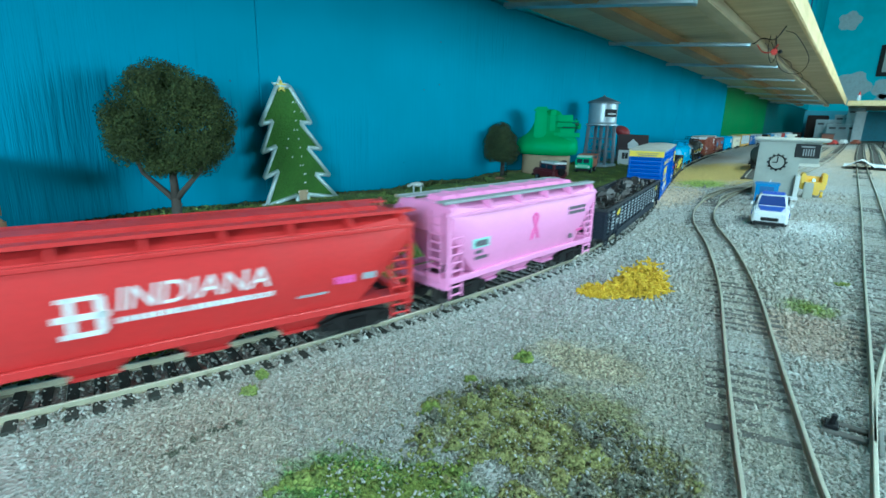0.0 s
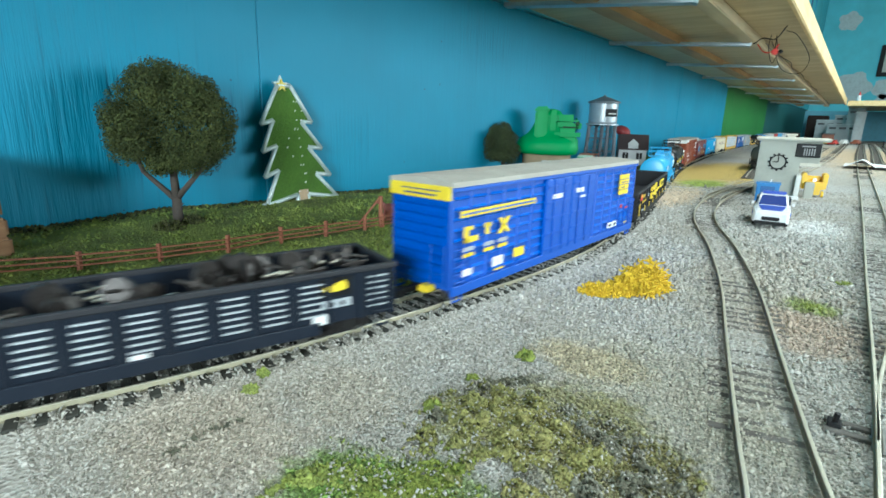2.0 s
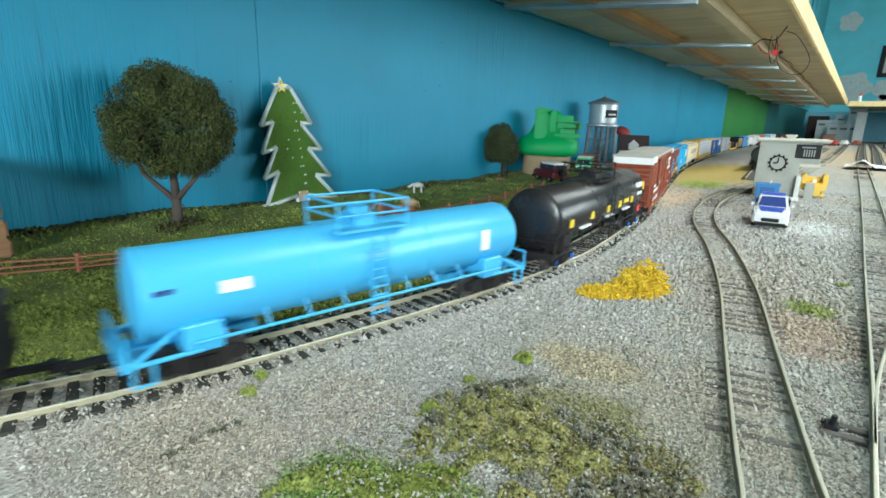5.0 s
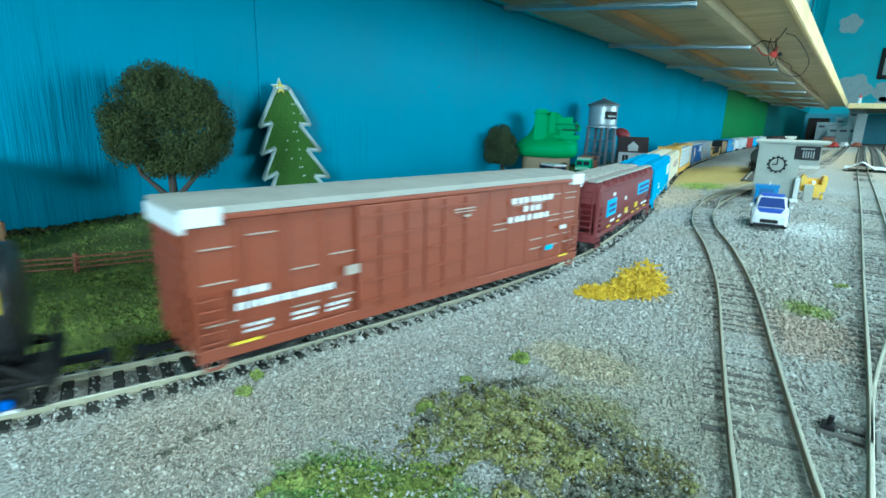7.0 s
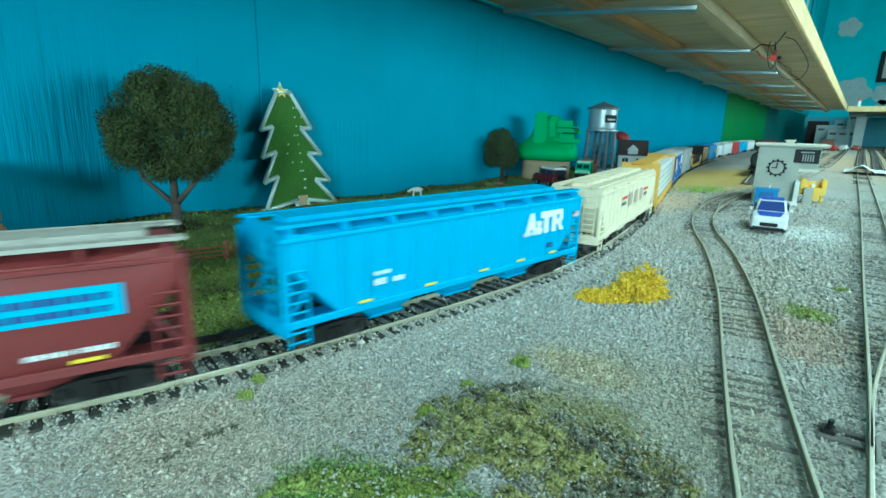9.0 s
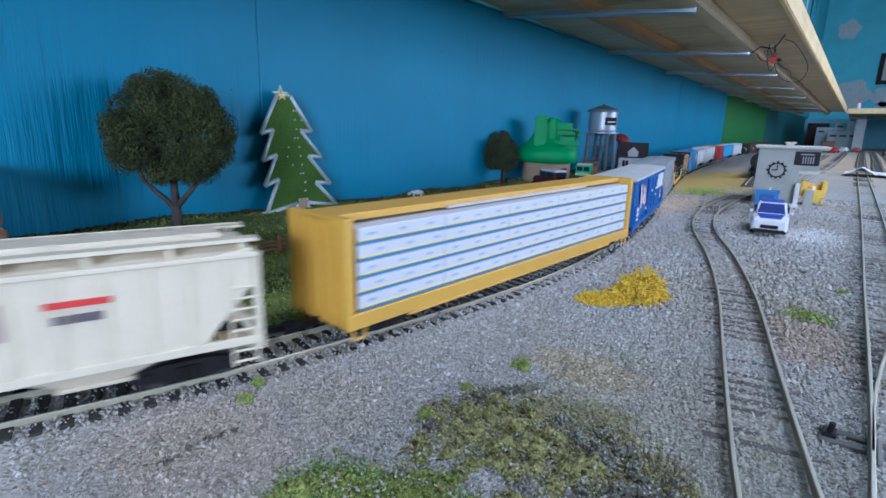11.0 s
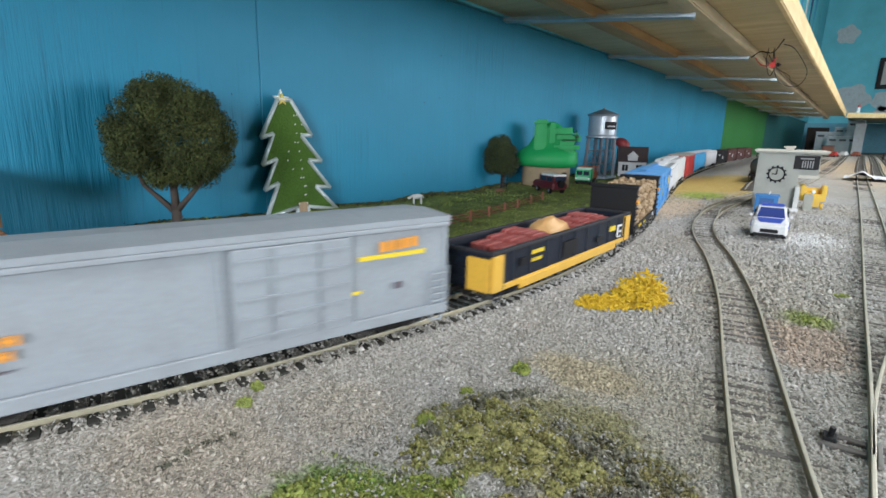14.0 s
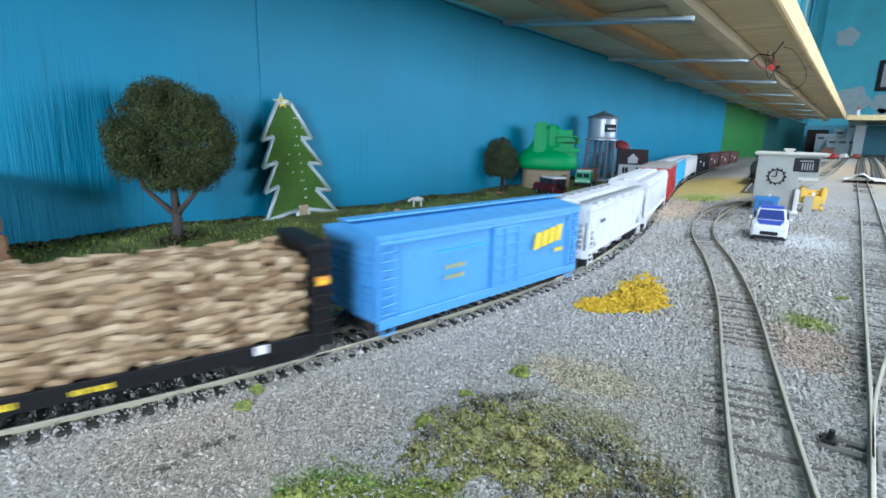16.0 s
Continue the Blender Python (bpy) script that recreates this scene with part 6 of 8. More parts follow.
def mid_boxcar():
    v, L = boxcar("light_blue_boxcar", "medium blue boxcar with slatted roof and yellow prints", 3.1423, 3.2870, 0.0455, C_MID, C_MID, (-0.004, 0.022), None, 2, peaked=True, plug=False)
    y = NY + 0.0004
    word(v, M_FADED, -0.036, -0.023, 0.0258, 0.0276, y, 4, gap=0.4)
    word(v, M_FADED, -0.036, -0.024, 0.0212, 0.0230, y, 4, gap=0.4)
    marks(v, M_SKYP, [(-0.041, -0.008, 0.0338, 0.0345)], y)
    b = bmesh.new()
    for k in range(4):
        x = 0.029 + 0.0064 * k
        loft(b, [[(x + a, yy, z + 0.0008 * k) for a, z in ((0, 0.0252), (0.0050, 0.0252), (0.0066, 0.0338), (0.0016, 0.0338))] for yy in (y - 0.0003, y + 0.0004)])
    part("emblem", b, M_YELLOW, v, "slanted yellow emblem")
    word(v, M_YELLOW, 0.048, 0.056, 0.0215, 0.0235, y, 4)
    part("running_board", bx(-L / 2 - 0.003, L / 2 + 0.003, -0.0035, 0.0035, 0.0485, 0.0495, 0.0003, 1), C_MID, v)


mid_boxcar()
W1, _ = hopper("white_hopper_car", "white ribbed covered hopper", 3.300, 3.445, 0.0440, C_WHITE, C_GREYROOF, False, 10, 3, C_WHITE, 0.022)
word(W1, M_GREYP, -0.05, -0.04, 0.030, 0.032, -HW - 0.0002, 4)
W2, _ = hopper("white_round_hopper_car", "white smooth-sided covered hopper", 3.463, 3.660, 0.0470, C_WHITE, C_WHITE, True, 0, 3, C_WHITE, 0.026)
boxcar("red_boxcar", "bright red boxcar with pale roof", 3.690, 3.845, 0.0500, paint("bright_red_paint", (0.50, 0.04, 0.035), 0.45), C_ROOF, (-0.015, 0.02), None, 10)
hopper("blue_covered_hopper_car", "light blue covered hopper", 3.865, 4.080, 0.0480, C_TANKB, C_WHITE, False, 10, 3, C_WHITE, 0.022)
hopper("white_covered_hopper_car", "white covered hopper with ribbed sides", 4.100, 4.320, 0.0480, C_WHITE, C_WHITE, False, 10, 3, C_WHITE, 0.022)
for k in range(4):
    a = 4.340 + 0.235 * k
    v, L = gondola("open_hopper_car", "tall " + ("black", "brown")[k > 0] + " open hopper car with white stencil", a, a + 0.215, 0.045, (C_GOND, C_TUSCAN)[k > 0], (C_GOND_IN, C_TUSCAN)[k > 0], 8)
    word(v, M_WHITE, -0.085, -0.060, 0.030, 0.034, NY - 0.0002, 4)
    word(v, M_WHITE, -0.010, 0.010, 0.018, 0.028, NY - 0.0002, 2)
    part("coal_load", bx(-L / 2 + 0.004, L / 2 - 0.004, -HW + 0.003, HW - 0.003, 0.012, 0.041, 0.003), M_DARK, v)


# ---- scenery beside the line ----
M_FELT = turf_mat("green_felt", False, ((0.045, 0.14, 0.010), (0.065, 0.19, 0.014), (0.085, 0.23, 0.02)), 0.12)
M_GLITTER = paint("silver_glitter", (0.62, 0.74, 0.72), 0.3, 0.35, 0.45, 1800.0, 1.0, dirt=0.0)
M_CLOUD = paint("cloud_paint", (0.62, 0.70, 0.72), 0.8, var=0.06, fine=60)
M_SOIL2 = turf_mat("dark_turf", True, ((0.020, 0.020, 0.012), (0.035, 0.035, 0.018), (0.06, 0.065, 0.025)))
def gz(x, y):
    return float(ground_z(x, y))


def leaf_cloud(name, clumps, leaf, n, material, parent, seed):
    """A crown of many small leaves scattered through several clumps."""
    rng = np.random.default_rng(seed)
    w = np.array([c[3] ** 2 for c in clumps])
    pick = rng.choice(len(clumps), n, p=w / w.sum())
    C = np.array(clumps)[pick]
    d = rng.normal(size=(n, 3))
    d /= np.linalg.norm(d, axis=1)[:, None]
    rad = C[:, 3] * (0.55 + 0.5 * rng.random(n) ** 0.6)
    P = C[:, :3] + d * rad[:, None]
    a = rng.normal(size=(n, 3))
    a /= np.linalg.norm(a, axis=1)[:, None]
    b = np.cross(a, d)
    b /= np.linalg.norm(b, axis=1)[:, None] + 1e-9
    s = leaf * rng.uniform(0.6, 1.5, n)[:, None]
    q = np.stack([P - a * s, P + b * s * 0.55, P + a * s, P - b * s * 0.55], 1).reshape(-1, 3)
    me = bpy.data.meshes.new(name)
    me.from_pydata(q.tolist(), [], np.arange(4 * n).reshape(-1, 4).tolist())
    me.materials.append(material)
    ob = new(name, me)
    ob.parent = parent
    return ob


M_LEAF = turf_mat("dark_foliage", True, ((0.018, 0.026, 0.008), (0.038, 0.054, 0.014), (0.070, 0.085, 0.022)), 0.12)
M_BARK = paint("grey_brown_bark", (0.075, 0.060, 0.050), 0.85, var=0.3)


def big_tree():
    x, y = -0.405, 0.176
    z = gz(x, y)
    t = thing("model_tree", "round-crowned model tree with dark green foliage and forked trunk", "tree", m=pose(x, y, z, 0, 0, 35))
    bm = bmesh.new()
    rod(bm, (0, 0, -0.002), (0.0005, 0, 0.020), 0.0042, 10, 0.0034)
    rod(bm, (0.0005, 0, 0.019), (-0.0005, 0, 0.052), 0.0034, 10, 0.0022)
    for a, b, r in (((0.0, 0, 0.018), (-0.024, 0.001, 0.038), 0.0026), ((0.0, 0, 0.018), (0.024, -0.001, 0.043), 0.0026), ((-0.024, 0.001, 0.038), (-0.034, 0.004, 0.058), 0.0018),
                    ((0.024, -0.001, 0.043), (0.034, -0.004, 0.06), 0.0018), ((0, 0, 0.04), (0.010, 0.010, 0.07), 0.0016), ((0, 0, 0.04), (-0.012, -0.008, 0.07), 0.0016), ((0.002, 0, 0.012), (0.006, -0.001, 0.0155), 0.0008)):
        rod(bm, a, b, r, 8, r * 0.6)
    part("trunk", bm, M_BARK, t, "dark grey-brown forked trunk", True)
    rng = random.Random(2)
    clumps = []
    for k in range(95):
        a = rng.uniform(0, 6.283)
        u = rng.uniform(-1, 1)
        rr = math.sqrt(1 - u * u)
        cx, cy, cz = 0.041 * rr * math.cos(a), 0.034 * rr * math.sin(a), 0.077 + 0.034 * u
        if u < -0.35:
            cz = max(cz, 0.047)
        taper = 1.0 - 0.22 * max(0, u)
        clumps.append((cx * taper, cy * taper, cz, rng.uniform(0.008, 0.013)))
    clumps += [(0, 0, 0.078, 0.030), (0.012, 0, 0.07, 0.026), (-0.014, 0, 0.072, 0.026)]
    leaf_cloud("crown", clumps, 0.00075, 90000, M_LEAF, t, 6)


big_tree()


def small_tree():
    x, y = -0.432, 0.690
    t = thing("small_tree", "small dark bushy model tree beside a ladder-like stand", "tree", m=pose(x, y, gz(x, y)) @ Matrix.Diagonal((1.3, 1.3, 1.12, 1)))
    bm = bmesh.new()
    rod(bm, (0, 0, -0.002), (0, 0, 0.03), 0.003, 8, 0.002)
    part("trunk", bm, M_BARK, t)
    rng = random.Random(9)
    clumps = [(rng.uniform(-0.015, 0.015), rng.uniform(-0.011, 0.011), rng.uniform(0.026, 0.064), rng.uniform(0.008, 0.012)) for k in range(34)]
    leaf_cloud("crown", clumps, 0.0009, 30000, turf_mat("deep_green_foliage", True, ((0.012, 0.020, 0.010), (0.025, 0.042, 0.018), (0.05, 0.07, 0.028)), 0.08), t, 7)
    bm = bmesh.new()
    for s in (-0.005, 0.005):
        rod(bm, (0.010 + s, -0.012, 0.0), (0.010 + s, -0.010, 0.022), 0.0007, 6)
    for k in range(4):
        rod(bm, (0.005, -0.0115, 0.004 + 0.005 * k), (0.015, -0.0115, 0.004 + 0.005 * k), 0.0006, 6)
    single("rack", bm, M_BLACK, "small black ladder-like rack under a tree", "rack", m=pose(x, y, gz(x, y)))


small_tree()


def cutout_tree():
    """Felt Christmas tree leaning on the wall."""
    o = [(-0.030, 0.004), (-0.008, 0.0135), (-0.0075, 0.0), (-0.0015, 0.0)]
    left = [(-0.0375, 0.000), (-0.0190, 0.0400), (-0.0360, 0.0330), (-0.0180, 0.0685), (-0.0350, 0.0620), (-0.0185, 0.0975), (-0.0330, 0.0930), (-0.0085, 0.1370)]
    right = [(0.0070, 0.1370), (0.0290, 0.0960), (0.0155, 0.0960), (0.0390, 0.0640), (0.0215, 0.0660), (0.0480, 0.0300), (0.0280, 0.0330), (0.0560, 0.0005)]
    foot = [(0.0150, 0.0085), (0.0150, -0.0065), (0.0010, -0.0065), (0.0010, 0.0090)]
    outline = [(x * 0.93 - 0.005 * z / 0.137, z * 0.825) for x, z in left + right + foot]
    t = thing("felt_christmas_tree", "green felt Christmas tree cut-out with a silver glitter edge", "decoration")
    t.matrix_basis = pose(-0.4375, 0.3090, gz(-0.43, 0.31) - 0.0015, 0, 0, 90) @ pose(0, 0, 0, -3, 0, 0)
    # x runs along the wall, y to the room
    def grow(k):
        cx, cz = 0.006, 0.060
        return [(cx + (x - cx) * k, cz + (z - cz) * (1 + (k - 1) * 0.6)) for x, z in outline]
    bm = bmesh.new()
    prism(bm, grow(1.0), -0.0012, 0.0012)
    part("felt", bm, M_FELT, t, "bright green felt")
    # glitter braid round the edge
    n = len(outline)
    bm = bmesh.new()
    for i in range(n):
        a, b = outline[i], outline[(i + 1) % n]
        rod(bm, (a[0], -0.0012, a[1]), (b[0], -0.0012, b[1]), 0.0021, 8)
    bmesh.ops.create_icosphere(bm, subdivisions=2, radius=0.003, matrix=Matrix.Translation((-0.0375, -0.001, 0)))
    part("braid", bm, M_GLITTER, t, "silver glitter braid", True)
    part("trunk", bx(0.0025, 0.0135, -0.0022, -0.0010, -0.0065, 0.012), wood("pale_trunk", (0.35, 0.24, 0.14), (0.5, 0.36, 0.22), "z", 80), t)
    # star
    bm = bmesh.new()
    star = []
    for k in range(10):
        r = 0.0060 if k % 2 == 0 else 0.0026
        a = math.pi / 2 + k * math.pi / 5
        star.append((-0.0085 + r * math.cos(a), 0.1130 + r * math.sin(a)))
    prism(bm, star, -0.0030, -0.0012)
    part("star", bm, paint("gold_star", (0.65, 0.50, 0.05), 0.4, dirt=0.05), t)
    bm = bmesh.new()
    big = [(-0.0085 + (x + 0.0085) * 1.55, 0.1130 + (z - 0.1130) * 1.55) for x, z in star]
    prism(bm, big, -0.0011, 0.0010)
    part("star_back", bm, M_GLITTER, t)
    bm = bmesh.new()
    for z0 in range(11):
        z = 0.010 + 0.0088 * z0
        for x in (0.002 + 0.010 * math.sin(z0 * 0.9), 0.012 - 0.0009 * z0):
            rod(bm, (x, -0.0020, z), (x + 0.0012, -0.0020, z + 0.0012), 0.0005, 6)
    part("stitches", bm, M_WHITE, t)


cutout_tree()


def plank_block():
    t = thing("stacked_plank_block", "brown wooden block of stacked planks against the wall", "wooden block", m=pose(-0.4155, 0.0555, 0))
    m = wood("brown_plank", (0.20, 0.10, 0.045), (0.33, 0.18, 0.09), "y", 60)
    z = gz(-0.4155, 0.0555) - 0.002
    for k in range(5):
        part("plank", bx(-0.032, 0.030 + 0.002 * (k % 2), -0.105, 0.0150 - 0.0011 * k, z, z + 0.0115, 0.0016, 2), m, t)
        z += 0.0119


plank_block()

M_FENCE = wood("red_brown_fence", (0.26, 0.085, 0.045), (0.40, 0.15, 0.085), "z", 200)


def fence():
    pts = [(-0.334, 0.088), (-0.322, 0.127), (-0.312, 0.165), (-0.3085, 0.203), (-0.304, 0.239), (-0.300, 0.275), (-0.2985, 0.294), (-0.298, 0.337), (-0.2985, 0.384),
           (-0.3005, 0.423), (-0.304, 0.462), (-0.309, 0.502), (-0.314, 0.540), (-0.321, 0.586), (-0.330, 0.634)]
    pts = [(-0.352, 0.045)] + pts
    f = thing("field_fence", "low red-brown rail fence across the turf", "fence")
    H = 0.0112
    rng = random.Random(6)
    for i, (x, y) in enumerate(pts):
        z = gz(x, y)
        p = part("post", bx(-0.0012, 0.0012, -0.0012, 0.0012, -0.003, H + rng.uniform(-0.0006, 0.0012), 0.0003, 1), M_FENCE, f)
        p.matrix_basis = pose(x, y, z, rng.uniform(-3, 3), rng.uniform(-3, 3), 20)
    for (xa, ya), (xb, yb) in zip(pts, pts[1:]):
        for h in (0.0030, 0.0060, 0.0090):
            bm = bmesh.new()
            q = rng.uniform(-0.0004, 0.0004)
            rod(bm, (xa + 0.0012, ya, gz(xa, ya) + h + q), (xb + 0.0012, yb, gz(xb, yb) + h - q), 0.00060, 5)
            part("fence_rail", bm, M_FENCE, f)
    # tall gate post with its brace
    g = part("gate_post", bx(-0.0014, 0.0014, -0.0014, 0.0014, -0.003, 0.0265, 0.0004, 1), M_FENCE, f)
    g.matrix_basis = pose(-0.2995, 0.2925, gz(-0.2995, 0.2925))
    bm = bmesh.new()
    rod(bm, (-0.2995, 0.2915, gz(-0.3, 0.29) + 0.025), (-0.3000, 0.2680, gz(-0.3, 0.268) + 0.006), 0.0009, 6)
    part("gate_brace", bm, M_FENCE, f)


fence()


def animal(name, label, cat, x, y, turn, size, coat, spots=None, lying=False, head_down=True):
    """A grazing or lying animal: barrel, neck, head, legs and tail."""
    a = thing(name, label, cat, m=pose(x, y, gz(x, y), 0, 0, turn) @ Matrix.Scale(size, 4))
    def blob(n, c, r, mat):
        bm = bmesh.new()
        bmesh.ops.create_icosphere(bm, subdivisions=2, radius=1.0)
        for v in bm.verts:
            v.co = Vector((c[0] + v.co.x * r[0], c[1] + v.co.y * r[1], c[2] + v.co.z * r[2]))
        return part(n, bm, mat, a, "", True)
    leg = 0.0 if lying else 0.010
    blob("body", (0, 0, leg + 0.006), (0.0115, 0.0050, 0.0055), coat)
    if spots:
        blob("patch", (0.004, -0.0016, leg + 0.0075), (0.0045, 0.0040, 0.0042), spots)
    hz = leg + (0.001 if head_down else 0.010)
    bm = bmesh.new()
    rod(bm, (0.009, 0, leg + 0.008), (0.0155, 0, hz + 0.003), 0.0030, 8, 0.0022)
    part("neck", bm, coat, a, "", True)
    blob("head", (0.0170, 0, hz + 0.002), (0.0042, 0.0023, 0.0026), coat)
    for sx in (-0.008, 0.0075):
        for sy in (-0.003, 0.003):
            bm = bmesh.new()
            if lying:
                rod(bm, (sx, sy * 1.3, 0.0015), (sx + 0.006, sy * 1.8, 0.0012), 0.0012, 6)
            else:
                rod(bm, (sx, sy, leg + 0.004), (sx, sy, 0), 0.0014, 6, 0.0011)
            part("leg", bm, coat, a)
    bm = bmesh.new()
    rod(bm, (-0.0112, 0, leg + 0.009), (-0.0135, 0, leg + 0.001), 0.0006, 5)
    part("tail", bm, coat, a)
    return a


M_COW = paint("white_hide", (0.62, 0.62, 0.60), 0.6)
M_TAN = paint("tan_hide", (0.50, 0.36, 0.20), 0.7, var=0.3)
animal("model_cow", "white and black model cow grazing by the wall", "cow", -0.414, 0.468, 235, 0.60, M_COW, M_BLACK)
animal("model_dog", "tan and cream model dog lying in the turf", "dog", -0.350, 0.384, 195, 0.85, M_TAN, M_COW, True, False)
animal("model_calf", "small brown model calf standing in the grass", "calf", -0.400, 0.630, 30, 0.45, paint("brown_hide", (0.20, 0.10, 0.05), 0.7))
animal("model_piglet", "small red-brown model pig beside the gate", "pig", -0.312, 0.318, 200, 0.75, paint("pig_hide", (0.30, 0.10, 0.08), 0.6), None, False, False)


def feeder():
    t = thing("slatted_feeder", "red-brown slatted feeding trough on the turf", "trough", m=pose(-0.308, 0.326, gz(-0.308, 0.326), 0, 0, 75))
    for k in range(3):
        part("slat", bx(-0.011, 0.011, -0.006, -0.0045, 0.002 + 0.0042 * k, 0.0046 + 0.0042 * k, 0.0005, 1), M_FENCE, t)
        part("slat", bx(-0.011, 0.011, 0.0045, 0.006, 0.002 + 0.0042 * k, 0.0046 + 0.0042 * k, 0.0005, 1), M_FENCE, t)
    for sx in (-1, 1):
        part("end_board", bx(sx * 0.010 - 0.0008, sx * 0.010 + 0.0008, -0.006, 0.006, 0, 0.0140, 0.0005, 1), M_FENCE, t)


feeder()


def boot_house():
    """Toy cottage: rendered round base under a thick rolled brim and a lumpy green moulded roof."""
    x, y = -0.412, 0.795
    t = thing("toy_cottage", "toy cottage with swollen bright green moulded roof", "toy house", m=pose(x, y, gz(x, y), 0, 0, 28))
    green = paint("green_moulded_plastic", (0.010, 0.33, 0.085), 0.6, var=0.10, bump=0.3, dirt=0.08, dirt_col=(0.01, 0.16, 0.04))
    bm = bmesh.new()
    n = 32

    def oval(x0, x1, d, z, lump=0.0):
        out = []
        for i in range(n):
            a = 2 * math.pi * i / n
            k = 1 + lump * noise.noise((3 * math.cos(a), 3 * math.sin(a), z * 70))
            cx, sx = math.cos(a), math.sin(a)
            out.append(((x0 + x1) / 2 + (x1 - x0) / 2 * k * math.copysign(abs(cx) ** 0.8, cx), d * k * math.copysign(abs(sx) ** 0.8, sx), z + 0.002 * lump * 10 * math.sin(2 * a + 1)))
        return out
    loft(bm, [oval(-0.040, 0.040, 0.030, z) for z in (-0.003, 0.010, 0.020, 0.036)])
    part("wall", bm, paint("tan_render", (0.34, 0.26, 0.16), 0.8, var=0.35), t, "tan rendered round wall", True)
    part("door", bx(-0.010, 0.004, -0.0335, -0.028, 0, 0.022, 0.001), M_BARK, t)
    part("window", bx(0.022, 0.034, -0.026, -0.019, 0.012, 0.024, 0.001), M_BARK, t)
    bm = bmesh.new()
    loft(bm, [oval(-0.041, 0.041, 0.031, 0.032), oval(-0.049, 0.049, 0.038, 0.033, 0.05), oval(-0.052, 0.051, 0.041, 0.040, 0.05), oval(-0.051, 0.0515, 0.041, 0.048, 0.05),
              oval(-0.047, 0.050, 0.037, 0.055, 0.04), oval(-0.041, 0.046, 0.031, 0.060, 0.03), oval(-0.033, 0.042, 0.026, 0.066, 0.03), oval(-0.027, 0.036, 0.022, 0.074, 0.03),
              oval(-0.023, 0.030, 0.019, 0.084, 0.03), oval(-0.021, 0.024, 0.017, 0.094, 0.03), oval(-0.018, 0.018, 0.014, 0.101, 0.03), oval(-0.010, 0.010, 0.008, 0.105)])
    part("roof", bm, green, t, "", True)

    def bulge(name, x0, x1, y0, y1, z0, z1, parent, r=0.0045):
        bm = bx(x0, x1, y0, y1, z0, z1, r, 4)
        for p in bm.verts:
            p.co += 0.0012 * noise.noise_vector(p.co * 90)
        return smooth_by_angle(part(name, bm, green, parent), 70)
    ch = bulge("chimney", -0.0225, -0.003, -0.0300, -0.008, 0.056, 0.102, t, 0.003)
    bulge("chimney_cap", -0.0240, -0.001, -0.0315, -0.006, 0.0985, 0.1085, ch, 0.003)
    for b in ((-0.006, 0.020, -0.026, 0.014, 0.062, 0.1035), (0.006, 0.047, -0.034, 0.016, 0.077, 0.0965), (0.010, 0.051, -0.036, 0.014, 0.053, 0.0765), (0.036, 0.0520, -0.031, 0.008, 0.066, 0.091)):
        bulge("roof_bulge", *b, t, 0.0085)
    # solid dark green disc and strip paint the shade of a hole and groove
    b = bmesh.new()
    rod(b, (0.0450, -0.0345, 0.0825), (0.0450, -0.0290, 0.0825), 0.0030, 12)
    part("vent_hole", b, paint("green_hollow_shade", (0.004, 0.06, 0.02), 0.7), t)
    part("roof_groove", bx(0.022, 0.047, -0.0340, -0.026, 0.0758, 0.0778, 0.0008), paint("green_hollow_shade", (0.004, 0.06, 0.02), 0.7), t)


boot_house()


